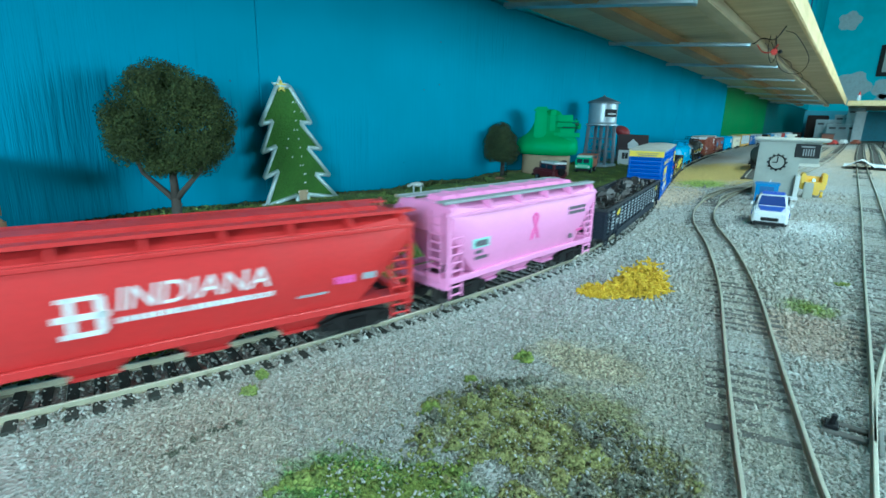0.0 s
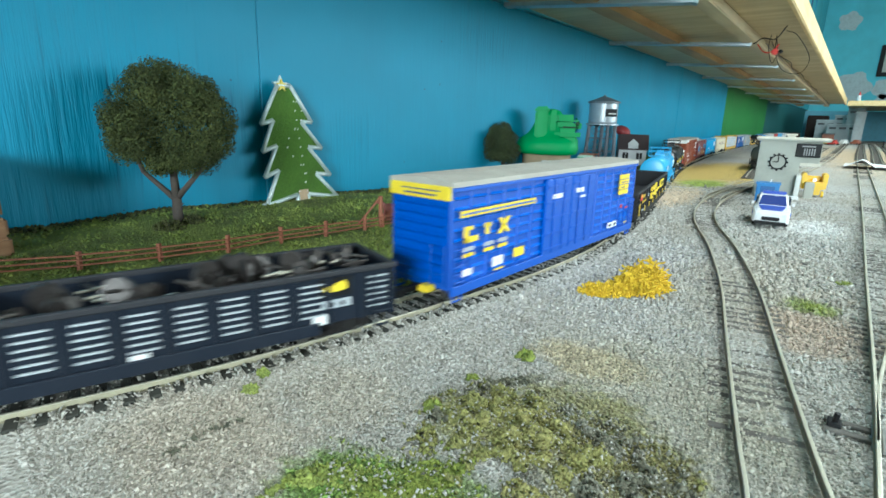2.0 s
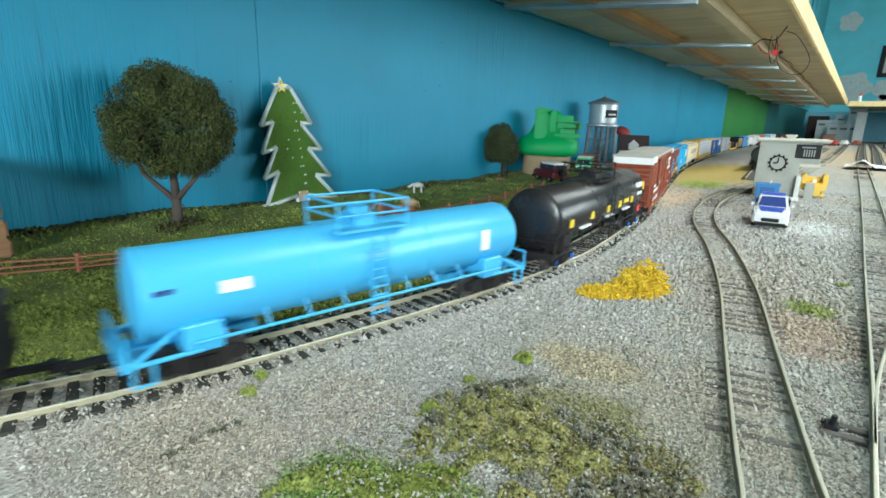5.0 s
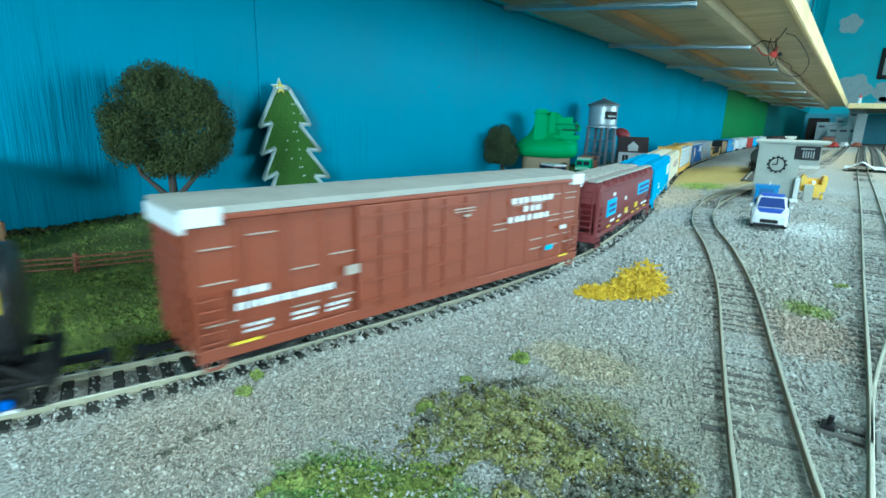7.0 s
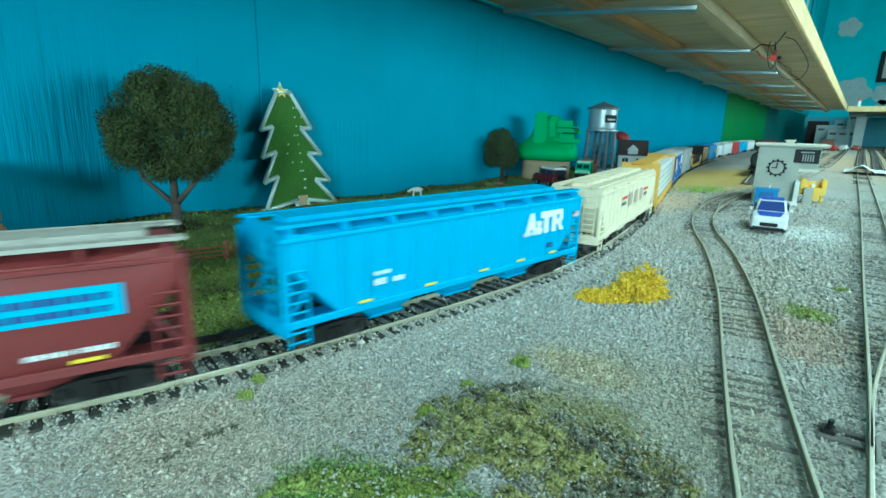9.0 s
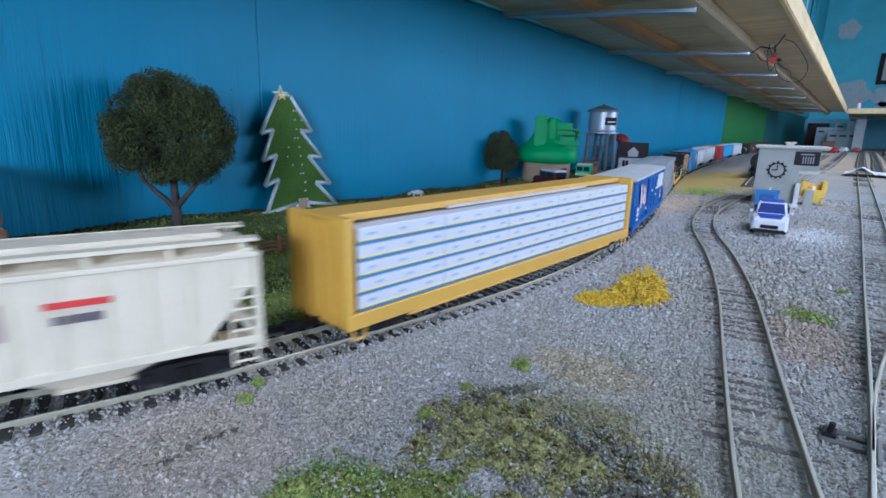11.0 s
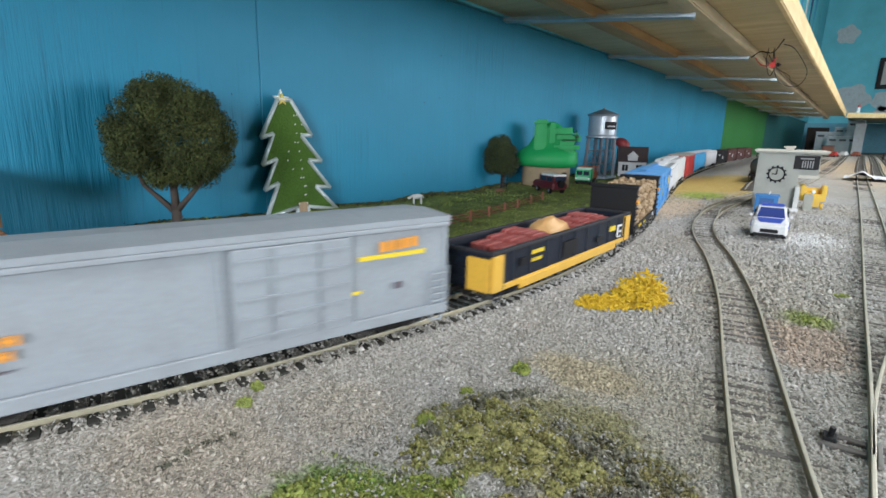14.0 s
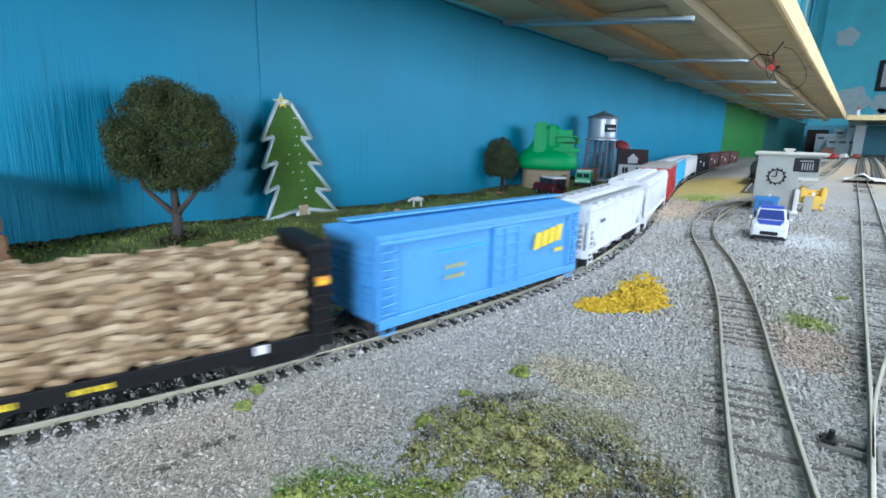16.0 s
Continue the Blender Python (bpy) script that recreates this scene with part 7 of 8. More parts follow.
def water_tower():
    x, y = -0.402, 1.000
    t = thing("water_tower", "grey metal model water tower on lattice legs", "water tower", m=pose(x, y, gz(x, y)) @ Matrix.Diagonal((1.12, 1.12, 1.14, 1)))
    grey = paint("grey_sheet_metal", (0.42, 0.46, 0.50), 0.4, 0.5, 0.1)
    legm = paint("dark_grey_lattice", (0.10, 0.115, 0.14), 0.5)
    part("base_plate", bx(-0.024, 0.024, -0.024, 0.024, 0, 0.004, 0.0008), grey, t)
    bm0 = []
    for sx in (-1, 1):
        for sy in (-1, 1):
            bm = bmesh.new()
            rod(bm, (sx * 0.019, sy * 0.019, 0.003), (sx * 0.0165, sy * 0.0165, 0.070), 0.0031, 6)
            part("leg", bm, legm, t)
    for k in range(3):
        z0, z1 = 0.005 + k * 0.0215, 0.0255 + k * 0.0215
        for ax in (0, 1):
            for s in (-1, 1):
                bm = bmesh.new()
                a0, a1 = 0.0188 - 0.0008 * k, 0.018 - 0.0008 * k
                p = lambda u, w, z: (u, w, z) if ax == 0 else (w, u, z)
                rod(bm, p(-a0, s * a0, z0), p(a1, s * a1, z1), 0.0005, 5)
                rod(bm, p(a0, s * a0, z0), p(-a1, s * a1, z1), 0.0005, 5)
                rod(bm, p(-a1, s * a1, z1), p(a1, s * a1, z1), 0.0009, 5)
                part("cross_brace", bm, legm, t)
    bm = bmesh.new()
    rod(bm, (0, 0, 0.003), (0, 0, 0.070), 0.0030, 10)
    part("riser_pipe", bm, legm, t)
    n = 32
    bm = bmesh.new()
    rod(bm, (0, 0, 0.069), (0, 0, 0.0715), 0.0275, n)
    part("walkway", bm, grey, t)
    bm = bmesh.new()
    R = 0.0238
    loft(bm, [[(r * math.cos(2 * math.pi * i / n), r * math.sin(2 * math.pi * i / n), z) for i in range(n)] for r, z in
              [(R, 0.0715)] + [(R + 0.0004 * (k % 2), 0.0745 + 0.0040 * k) for k in range(8)] + [(R, 0.107)]])
    part("tank", bm, grey, t, "banded grey tank", True)
    bm = bmesh.new()
    loft(bm, [[(r * math.cos(2 * math.pi * i / n), r * math.sin(2 * math.pi * i / n), z) for i in range(n)] for r, z in ((0.0275, 0.1055), (0.0275, 0.1075), (0.012, 0.1135), (0.002, 0.117), (0.0015, 0.1195))])
    part("tank_roof", bm, paint("dark_zinc", (0.13, 0.15, 0.17), 0.5), t, "low conical dark roof")
    # sign with illegible word
    sg = part("sign_board", bx(-0.0105, 0.0105, -0.0012, 0.0012, 0.083, 0.0955, 0.0003, 1), M_BLACK, t)
    sg.matrix_basis = pose(0.0200, -0.0146, 0, 0, 0, 54)
    for k in range(5):
        b = part("sign_mark", bx(-0.006 + 0.003 * k, -0.0042 + 0.003 * k, -0.0018, -0.001, 0.0868, 0.0892), M_WHITE, sg)


water_tower()


def cottage():
    x, y = -0.388, 1.150
    t = thing("white_cottage", "white model cottage with dark gabled roof", "house", m=pose(x, y, gz(x, y), 0, 0, 20))
    wm = paint("white_render", (0.55, 0.56, 0.56), 0.7)
    rm = paint("dark_shingle", (0.055, 0.035, 0.035), 0.8)
    bm = bmesh.new()
    prism(bm, [(-0.030, -0.003), (0.030, -0.003), (0.030, 0.034), (0.0, 0.060), (-0.030, 0.034)], -0.028, 0.028)
    for v in bm.verts:
        v.co = Vector((v.co.y, v.co.x, v.co.z))
    part("wall", bm, wm, t)
    for s in (-1, 1):
        bm = bmesh.new()
        loft(bm, [[(-0.031, 0, 0.0605), (0.031, 0, 0.0605), (0.031, 0, 0.063), (-0.031, 0, 0.063)], [(-0.031, s * 0.034, 0.031), (0.031, s * 0.034, 0.031), (0.031, s * 0.034, 0.0335), (-0.031, s * 0.034, 0.0335)]])
        part("roof", bm, rm, t)
    dm = part("dormer", bx(-0.010, 0.010, -0.034, -0.018, 0.034, 0.044, 0.0004, 1), wm, t)
    bm = bmesh.new()
    prism(bm, [(-0.012, 0.043), (0.012, 0.043), (0.0, 0.054)], -0.036, -0.012)
    part("dormer_gable", bm, wm, dm)
    for xx in (-0.014, 0.014):
        w = part("window", bx(xx - 0.006, xx + 0.006, -0.0306, -0.0295, 0.012, 0.025, 0.0003, 1), M_BLACK, t)
        part("window_frame", bx(xx - 0.0005, xx + 0.0005, -0.0312, -0.0302, 0.012, 0.025), wm, w)
    w = part("window", bx(0.0275, 0.0290, -0.010, 0.010, 0.010, 0.026, 0.0003, 1), M_BLACK, t)
    # red dome of the silo behind
    s = thing("red_silo", "small silo with a rounded dark red top", "silo", m=pose(-0.428, 1.19, gz(-0.42, 1.19)))
    bm = bmesh.new()
    rod(bm, (0, 0, -0.003), (0, 0, 0.058), 0.010, 20)
    part("silo_wall", bm, paint("grey_silo", (0.18, 0.17, 0.17), 0.7), s)
    bm = bmesh.new()
    bmesh.ops.create_icosphere(bm, subdivisions=3, radius=0.019, matrix=Matrix.Translation((0, 0, 0.066)) @ Matrix.Rotation(0.45, 4, "Y") @ Matrix.Diagonal((0.95, 0.75, 0.62, 1)))
    part("silo_top", bm, paint("dark_red_dome", (0.25, 0.025, 0.025), 0.5), s, "", True)


cottage()


def toy_vehicle(name, label, x, y, turn, scale, body, top, kind):
    v = thing(name, label, "toy vehicle", m=pose(x, y, gz(x, y), 0, 0, turn) @ Matrix.Scale(scale, 4))
    # y < 0 is the front
    glass = paint("dark_glass", (0.02, 0.03, 0.05), 0.12, dirt=0.0)
    for sx in (-1, 1):
        for yy in (-0.020, 0.020):
            w = bmesh.new()
            rod(w, (sx * 0.0115, yy, 0.0060), (sx * 0.0150, yy, 0.0060), 0.0060, 18)
            wh = part("wheel", w, M_BLACK, v)
            w = bmesh.new()
            rod(w, (sx * 0.0148, yy, 0.0060), (sx * 0.0154, yy, 0.0060), 0.0030, 12)
            part("rim", w, M_STEEL, wh)
    if kind == "truck":
        part("chassis", bx(-0.012, 0.012, -0.033, 0.036, 0.005, 0.009, 0.0008), M_BLACK, v)
        part("cab", bx(-0.0150, 0.0150, -0.034, -0.008, 0.008, 0.030, 0.002), body, v)
        part("cab_roof", bx(-0.0145, 0.0145, -0.030, -0.008, 0.0295, 0.0335, 0.0016), top, v)
        part("windscreen", bx(-0.012, -0.001, -0.0352, -0.0335, 0.0195, 0.0275, 0.0006, 1), glass, v)
        part("windscreen", bx(0.001, 0.012, -0.0352, -0.0335, 0.0195, 0.0275, 0.0006, 1), glass, v)
        part("grille", bx(-0.010, 0.010, -0.0352, -0.0335, 0.0105, 0.0165, 0.0004, 1), paint("mint_paint", (0.30, 0.60, 0.42), 0.4), v)
        part("bumper", bx(-0.0155, 0.0155, -0.0365, -0.033, 0.0045, 0.0080, 0.0008), M_DARK, v)
        part("load_bed", bx(-0.0150, 0.0150, -0.006, 0.038, 0.010, 0.026, 0.001), M_FENCE, v)
        part("load_rack", bx(-0.016, 0.016, -0.006, 0.038, 0.0330, 0.0350, 0.0005, 1), M_FENCE, v)
        for sx in (-1, 1):
            for yy in (-0.004, 0.036):
                part("stake", bx(sx * 0.0145 - 0.0007, sx * 0.0145 + 0.0007, yy - 0.0007, yy + 0.0007, 0.025, 0.0335), M_FENCE, v)
            part("headlight", bx(sx * 0.0122 - 0.0018, sx * 0.0122 + 0.0018, -0.0356, -0.0338, 0.0110, 0.0145, 0.0006), M_WHITE, v)
    elif kind == "jeep":
        part("body", bx(-0.0155, 0.0155, -0.036, 0.034, 0.007, 0.021, 0.003, 3), body, v)
        part("cabin", bx(-0.0140, 0.0140, -0.014, 0.033, 0.020, 0.0315, 0.0025, 2), body, v)
        part("roof", bx(-0.0140, 0.0140, -0.012, 0.033, 0.0312, 0.0345, 0.0014, 2), top, v)
        for sx in (-1, 1):
            for ya, yb in ((-0.009, 0.008), (0.011, 0.029)):
                part("window", bx(sx * 0.0141 - 0.0005, sx * 0.0141 + 0.0005, ya, yb, 0.0225, 0.0300, 0.0003, 1), glass, v)
            part("headlight", bx(sx * 0.010 - 0.002, sx * 0.010 + 0.002, -0.0370, -0.0355, 0.013, 0.017, 0.0006), M_WHITE, v)
        part("windscreen", bx(-0.012, 0.012, -0.0150, -0.0135, 0.0220, 0.0300, 0.0005, 1), glass, v)
        part("rear_window", bx(-0.010, 0.010, 0.0325, 0.0338, 0.0225, 0.0300, 0.0005, 1), glass, v)
        part("bumper", bx(-0.016, 0.016, -0.038, -0.0355, 0.006, 0.0095, 0.0008), M_BLACK, v)
        w = bmesh.new()
        rod(w, (0, 0.0335, 0.018), (0, 0.0385, 0.018), 0.0065, 18)
        part("spare_wheel", w, M_BLACK, v)
    else:
        blue = paint("police_blue", (0.02, 0.07, 0.45), 0.35, dirt=0.02)
        bm = bmesh.new()
        loft(bm, [[(sx * w, y_, z) for sx, z in ((-1, 0.0045), (1, 0.0045), (1, h), (0.9, h + 0.002), (-0.9, h + 0.002), (-1, h))] for y_, w, h in ((-0.037, 0.0125, 0.0125), (-0.034, 0.0150, 0.0150), (-0.014, 0.0160, 0.0175), (0.020, 0.0160, 0.0185), (0.035, 0.0150, 0.0175))])
        part("body", bevelled(bm, 0.0010), body, v)
        bm = bmesh.new()
        loft(bm, [[(sx * w, y_, z) for sx, z in ((-1, 0.0175), (1, 0.0175), (0.80, h), (-0.80, h))] for y_, w, h in ((-0.018, 0.0145, 0.0195), (-0.004, 0.0148, 0.0290), (0.022, 0.0148, 0.0285), (0.034, 0.0140, 0.0200))])
        part("cabin", bevelled(bm, 0.0008), body, v)
        bm = bmesh.new()
        loft(bm, [[(sx * w, y_ + d, z + d) for sx, d in ((-1, 0), (1, 0), (1, 0.0004), (-1, 0.0004))] for y_, z, w in ((-0.0172, 0.0200, 0.0118), (-0.0052, 0.0281, 0.0100))])
        part("windscreen", bm, paint("blue_tinted_glass", (0.03, 0.05, 0.22), 0.15, dirt=0.0), v)
        bn = bmesh.new()
        loft(bn, [[(sx * w, y_, z + d) for sx, d in ((-1, 0), (1, 0), (1, 0.0006), (-1, 0.0006))] for y_, z, w in ((-0.0335, 0.0170, 0.0085), (-0.0185, 0.0192, 0.0115))])
        part("bonnet_stripe", bn, blue, v)
        part("light_bar", bx(-0.0105, 0.0105, 0.004, 0.009, 0.0288, 0.0318, 0.0008), blue, v, "blue light bar")
        part("front_grille", bx(-0.0075, 0.0075, -0.0385, -0.0362, 0.0075, 0.0110, 0.0006), M_BLACK, v)
        part("bull_bar", bx(-0.0135, 0.0135, -0.0385, -0.0355, 0.0035, 0.0068, 0.0008), M_BLACK, v)
        for sx in (-1, 1):
            part("headlight", bx(sx * 0.0108 - 0.0024, sx * 0.0108 + 0.0024, -0.0376, -0.0350, 0.0105, 0.0142, 0.0008), paint("clear_lamp", (0.75, 0.78, 0.80), 0.15, dirt=0.0), v)
            part("side_window", bx(sx * 0.0140 - 0.0010, sx * 0.0140 + 0.0010, -0.004, 0.020, 0.0195, 0.0260, 0.0004, 1), glass, v)
            part("side_stripe", bx(sx * 0.0160 - 0.0004, sx * 0.0160 + 0.0004, -0.020, 0.028, 0.0105, 0.0140), blue, v)
            part("mirror", bx(sx * 0.0172 - 0.0012, sx * 0.0172 + 0.0012, -0.0125, -0.0100, 0.0195, 0.0225, 0.0005), body, v)
    return v


toy_vehicle("toy_jeep", "dark red toy off-roader with black sides and white roof", -0.362, 0.715, 240, 0.84, paint("dark_red_paint", (0.10, 0.012, 0.02), 0.35), M_WHITE, "jeep")
toy_vehicle("toy_truck", "mint green toy truck with a wooden rack", -0.372, 0.872, 12, 0.88, paint("green_truck_paint", (0.03, 0.38, 0.16), 0.4), paint("pale_mint", (0.50, 0.68, 0.58), 0.4), "truck")
toy_vehicle("police_car", "white and blue toy police car on the ballast", -0.0530, 0.552, 6, 0.90, paint("gloss_white", (0.78, 0.79, 0.80), 0.25, var=0.03, dirt=0.05), M_WHITE, "police")


def station():
    """Grey signal cabin with clock, overhanging upper storey and flat roof."""
    x, y = -0.0775, 0.812
    t = thing("station_building", "pale grey station cabin with a wall clock and flat roof", "building", m=pose(x, y, gz(x, y), 0, 0, 6))
    g = paint("pale_grey_render", (0.42, 0.43, 0.38), 0.75, var=0.06)
    cr = paint("cream_trim", (0.66, 0.63, 0.54), 0.6)
    part("wall", bx(-0.026, 0.020, -0.034, 0.034, -0.003, 0.0700, 0.0006), g, t)
    part("upper_storey", bx(0.0195, 0.040, -0.030, 0.034, 0.044, 0.0700, 0.0005), g, t)
    part("storey_floor", bx(0.0195, 0.0415, -0.0315, 0.035, 0.0405, 0.0442, 0.0005), cr, t, "cream floor edge")
    part("roof", bx(-0.030, 0.047, -0.039, 0.040, 0.0702, 0.0735, 0.0008), g, t)
    part("roof_edge", bx(-0.0310, 0.0480, -0.0400, 0.041, 0.0722, 0.0742, 0.0005), cr, t)
    part("chimney", bx(0.002, 0.011, -0.010, 0.000, 0.0735, 0.0775, 0.0006), cr, t, "cream roof vent")
    part("chimney_cap", bx(0.000, 0.013, -0.012, 0.002, 0.0770, 0.0790, 0.0005), cr, t)
    w = part("window", bx(0.0130, 0.0390, -0.0350, -0.0300, 0.0515, 0.0680, 0.0005, 1), M_BLACK, t, "dark window board with pale bars")
    for k in range(5):
        part("window_bar", bx(0.0215 + 0.0026 * k, 0.0228 + 0.0026 * k, -0.0358, -0.0349, 0.0535, 0.0620), paint("grey_sign", (0.30, 0.30, 0.30), 0.6), w)
    part("window_sign", bx(0.019, 0.033, -0.0357, -0.0349, 0.0638, 0.0654), paint("grey_sign", (0.30, 0.30, 0.30), 0.6), w)
    part("buttress", bx(0.0185, 0.0235, -0.0500, -0.0150, -0.003, 0.0300, 0.0006), paint("white_wall_paint", (0.70, 0.70, 0.66), 0.6), t, "white stub wall")
    part("stub_foot", bx(0.012, 0.0245, -0.055, -0.046, -0.003, 0.004, 0.0006), M_WHITE, t)
    part("meter_box", bx(0.030, 0.040, -0.024, -0.012, -0.003, 0.020, 0.0008), g, t)
    # clock: ring with twelve studs and two hands
    ck = part("clock_ring", ring_mesh(0.0086, 0.0008, 28), M_BLACK, t, "round black wall clock")
    ck.matrix_basis = pose(-0.0035, -0.0350, 0.0440, 90, 0, 0)
    for k in range(12):
        a = k * math.pi / 6
        s = part("clock_stud", bx(-0.0011, 0.0011, -0.0011, 0.0011, -0.0006, 0.0008), M_BLACK, ck)
        s.matrix_basis = pose(0.0099 * math.cos(a), 0.0099 * math.sin(a), 0, 0, 0, math.degrees(a))
    part("clock_pointer", bx(-0.0006, 0.0006, 0, 0.0072, -0.0002, 0.0006), M_BLACK, ck)
    part("clock_pointer", bx(-0.0054, 0, -0.0006, 0.0006, -0.0002, 0.0006), M_BLACK, ck)


def ring_mesh(R, r, n):
    bm = bmesh.new()
    m = 8
    vs = [[bm.verts.new(((R + r * math.cos(2 * math.pi * j / m)) * math.cos(2 * math.pi * i / n), (R + r * math.cos(2 * math.pi * j / m)) * math.sin(2 * math.pi * i / n), r * math.sin(2 * math.pi * j / m))) for j in range(m)] for i in range(n)]
    for i in range(n):
        for j in range(m):
            bm.faces.new((vs[i][j], vs[(i + 1) % n][j], vs[(i + 1) % n][(j + 1) % m], vs[i][(j + 1) % m]))
    return bm


station()


def blue_bin():
    t = thing("blue_crate", "open bright blue plastic crate behind the police car", "crate", m=pose(-0.0765, 0.715, gz(-0.0765, 0.715), 0, 0, 6) @ Matrix.Diagonal((0.80, 0.8, 0.62, 1)))
    m = paint("bright_blue_plastic", (0.02, 0.20, 0.52), 0.35)
    part("shell", bx(-0.0145, 0.0145, -0.012, 0.012, 0, 0.036, 0.0015), m, t)
    part("rim", bx(-0.0160, 0.0160, -0.0135, 0.0135, 0.0335, 0.0365, 0.0008), m, t)
    # raised darker plate paints the shade of a recess
    part("recess", bx(-0.0090, 0.0090, -0.0128, -0.0118, 0.014, 0.030, 0.0004, 1), paint("shaded_blue_plastic", (0.012, 0.10, 0.32), 0.4), t)
    bm = bmesh.new()
    rod(bm, (0.002, 0, 0.036), (0.0035, 0, 0.0425), 0.0009, 6)
    part("peg", bm, M_WHITE, t)


blue_bin()


def yellow_cart():
    t = thing("yellow_toy_cart", "bright yellow plastic tipping cart", "toy cart", m=pose(-0.0405, 0.815, gz(-0.04, 0.815), 0, 0, 8) @ Matrix.Scale(0.9, 4))
    m = paint("bright_yellow_plastic", (0.82, 0.52, 0.01), 0.35, dirt=0.05)
    part("tub", bx(-0.0130, 0.0175, -0.010, 0.014, 0.011, 0.022, 0.0015), m, t)
    for x in (-0.0130, 0.0120):
        part("side_plate", bx(x, x + 0.006, -0.0110, 0.015, 0.018, 0.034, 0.0012), m, t)
    part("seat_back", bx(-0.007, 0.012, 0.010, 0.014, 0.018, 0.029, 0.0010), m, t)
    part("knob", bx(0.001, 0.005, -0.004, 0.000, 0.021, 0.0265, 0.0008), M_STEEL, t)
    part("axle_block", bx(-0.002, 0.012, -0.006, 0.008, 0.003, 0.012, 0.001), m, t)
    for x in (0.000, 0.013):
        b = bmesh.new()
        rod(b, (x, -0.003, 0.0045), (x + 0.003, -0.003, 0.0045), 0.0045, 14)
        part("wheel", b, m, t)


yellow_cart()


def parked(name, label, y0, y1, mat):
    """A tank car standing on the far siding behind the station."""
    n0 = len(TRAIN)
    v, L = tank_car(name, label, y0, y1, 0.0170, 0.0300, mat, M_DARK)
    del TRAIN[n0:]
    v["group"] = "tank cars parked on the siding"
    a, b = np.array((-0.150, 1.18)), np.array((-0.205, 1.90))
    d = (b - a) / np.linalg.norm(b - a)
    p = a + d * (y0 + y1) / 2
    v.matrix_basis = pose(p[0], p[1], 0, 0, 0, math.degrees(math.atan2(d[1], d[0])))


PARK = np.array([(-0.133, 1.00), (-0.150, 1.18), (-0.1775, 1.54), (-0.205, 1.90), (-0.23, 2.4), (-0.235, 3.2)])
track("parking_track", smooth_line(PARK, 10), "weathered siding holding parked tank cars", (1.0, 2.0))
parked("parked_tank_car", "dark green-black tank car parked on a siding", 0.02, 0.20, paint("dark_green_tank", (0.02, 0.03, 0.028), 0.35))
parked("parked_tank_car", "black tank car with grey top parked on a siding", 0.225, 0.405, paint("black_tank", (0.018, 0.02, 0.024), 0.35))
parked("parked_tank_car", "blue-grey tank car parked on a siding", 0.43, 0.61, paint("blue_grey_tank", (0.05, 0.12, 0.20), 0.35))


def lichen(name, label, pts, material, seed, loops=420, spread=0.012):
    """Springy lichen: many short curled strands."""
    rng = random.Random(seed)
    bm = bmesh.new()
    for k in range(loops):
        cx, cy, r, top = rng.choice(pts)
        a, q = rng.uniform(0, 6.283), math.sqrt(rng.random())
        x, y = cx + r * q * math.cos(a), cy + r * q * math.sin(a)
        z0 = gz(x, y) + top * rng.random() * (1 - q * q * 0.8)
        p = Vector((x, y, z0))
        d = Vector((rng.gauss(0, 1), rng.gauss(0, 1), rng.gauss(0, 0.7))).normalized()
        ring = None
        for s in range(5):
            n = d.orthogonal().normalized()
            b = d.cross(n)
            w = 0.00055
            cur = [bm.verts.new(p + n * w * math.cos(t) + b * w * math.sin(t)) for t in (0, 2.1, 4.2)]
            if ring:
                for i in range(3):
                    bm.faces.new((ring[i], ring[(i + 1) % 3], cur[(i + 1) % 3], cur[i]))
            ring = cur
            p = p + d * 0.0013
            d = (d + Vector((rng.gauss(0, 0.7), rng.gauss(0, 0.7), rng.gauss(0, 0.5)))).normalized()
            if p.z < gz(p.x, p.y):
                d.z = abs(d.z)
    return single(name, bm, material, label, "lichen")


def lichen_mat():
    m, nt, bs = base("yellow_lichen")
    c = ramp(nt, tex_noise(nt, coords(nt), 350.0, 3), [(0.3, (0.52, 0.33, 0.012)), (0.7, (0.80, 0.58, 0.04))])
    nt.links.new(c, bs.inputs["Base Color"])
    bs.inputs["Roughness"].default_value = 0.85
    MATS["yellow_lichen"] = m
    return m


lichen("yellow_lichen_clump", "springy mustard yellow lichen clump on ballast",
       [(-0.081, 0.268, 0.010, 0.013), (-0.078, 0.279, 0.009, 0.015), (-0.075, 0.262, 0.008, 0.010), (-0.084, 0.252, 0.0065, 0.006), (-0.090, 0.246, 0.0055, 0.004), (-0.095, 0.243, 0.0035, 0.003), (-0.072, 0.272, 0.006, 0.010)], lichen_mat(), 3, 1700)


def tuft_patch(name, label, cx, cy, r, top, mat, n, seed):
    rng = np.random.default_rng(seed)
    a, q = rng.uniform(0, 6.283, n), np.sqrt(rng.random(n))
    x, y = cx + r * q * np.cos(a), cy + r * q * np.sin(a)
    z = ground_z(x, y) + top * rng.random(n) * (1 - q * q)
    return scatter(name, np.c_[x, y, z], rng.uniform(0.0004, 0.0011, n), mat, label, 1.0, seed, "moss", "")


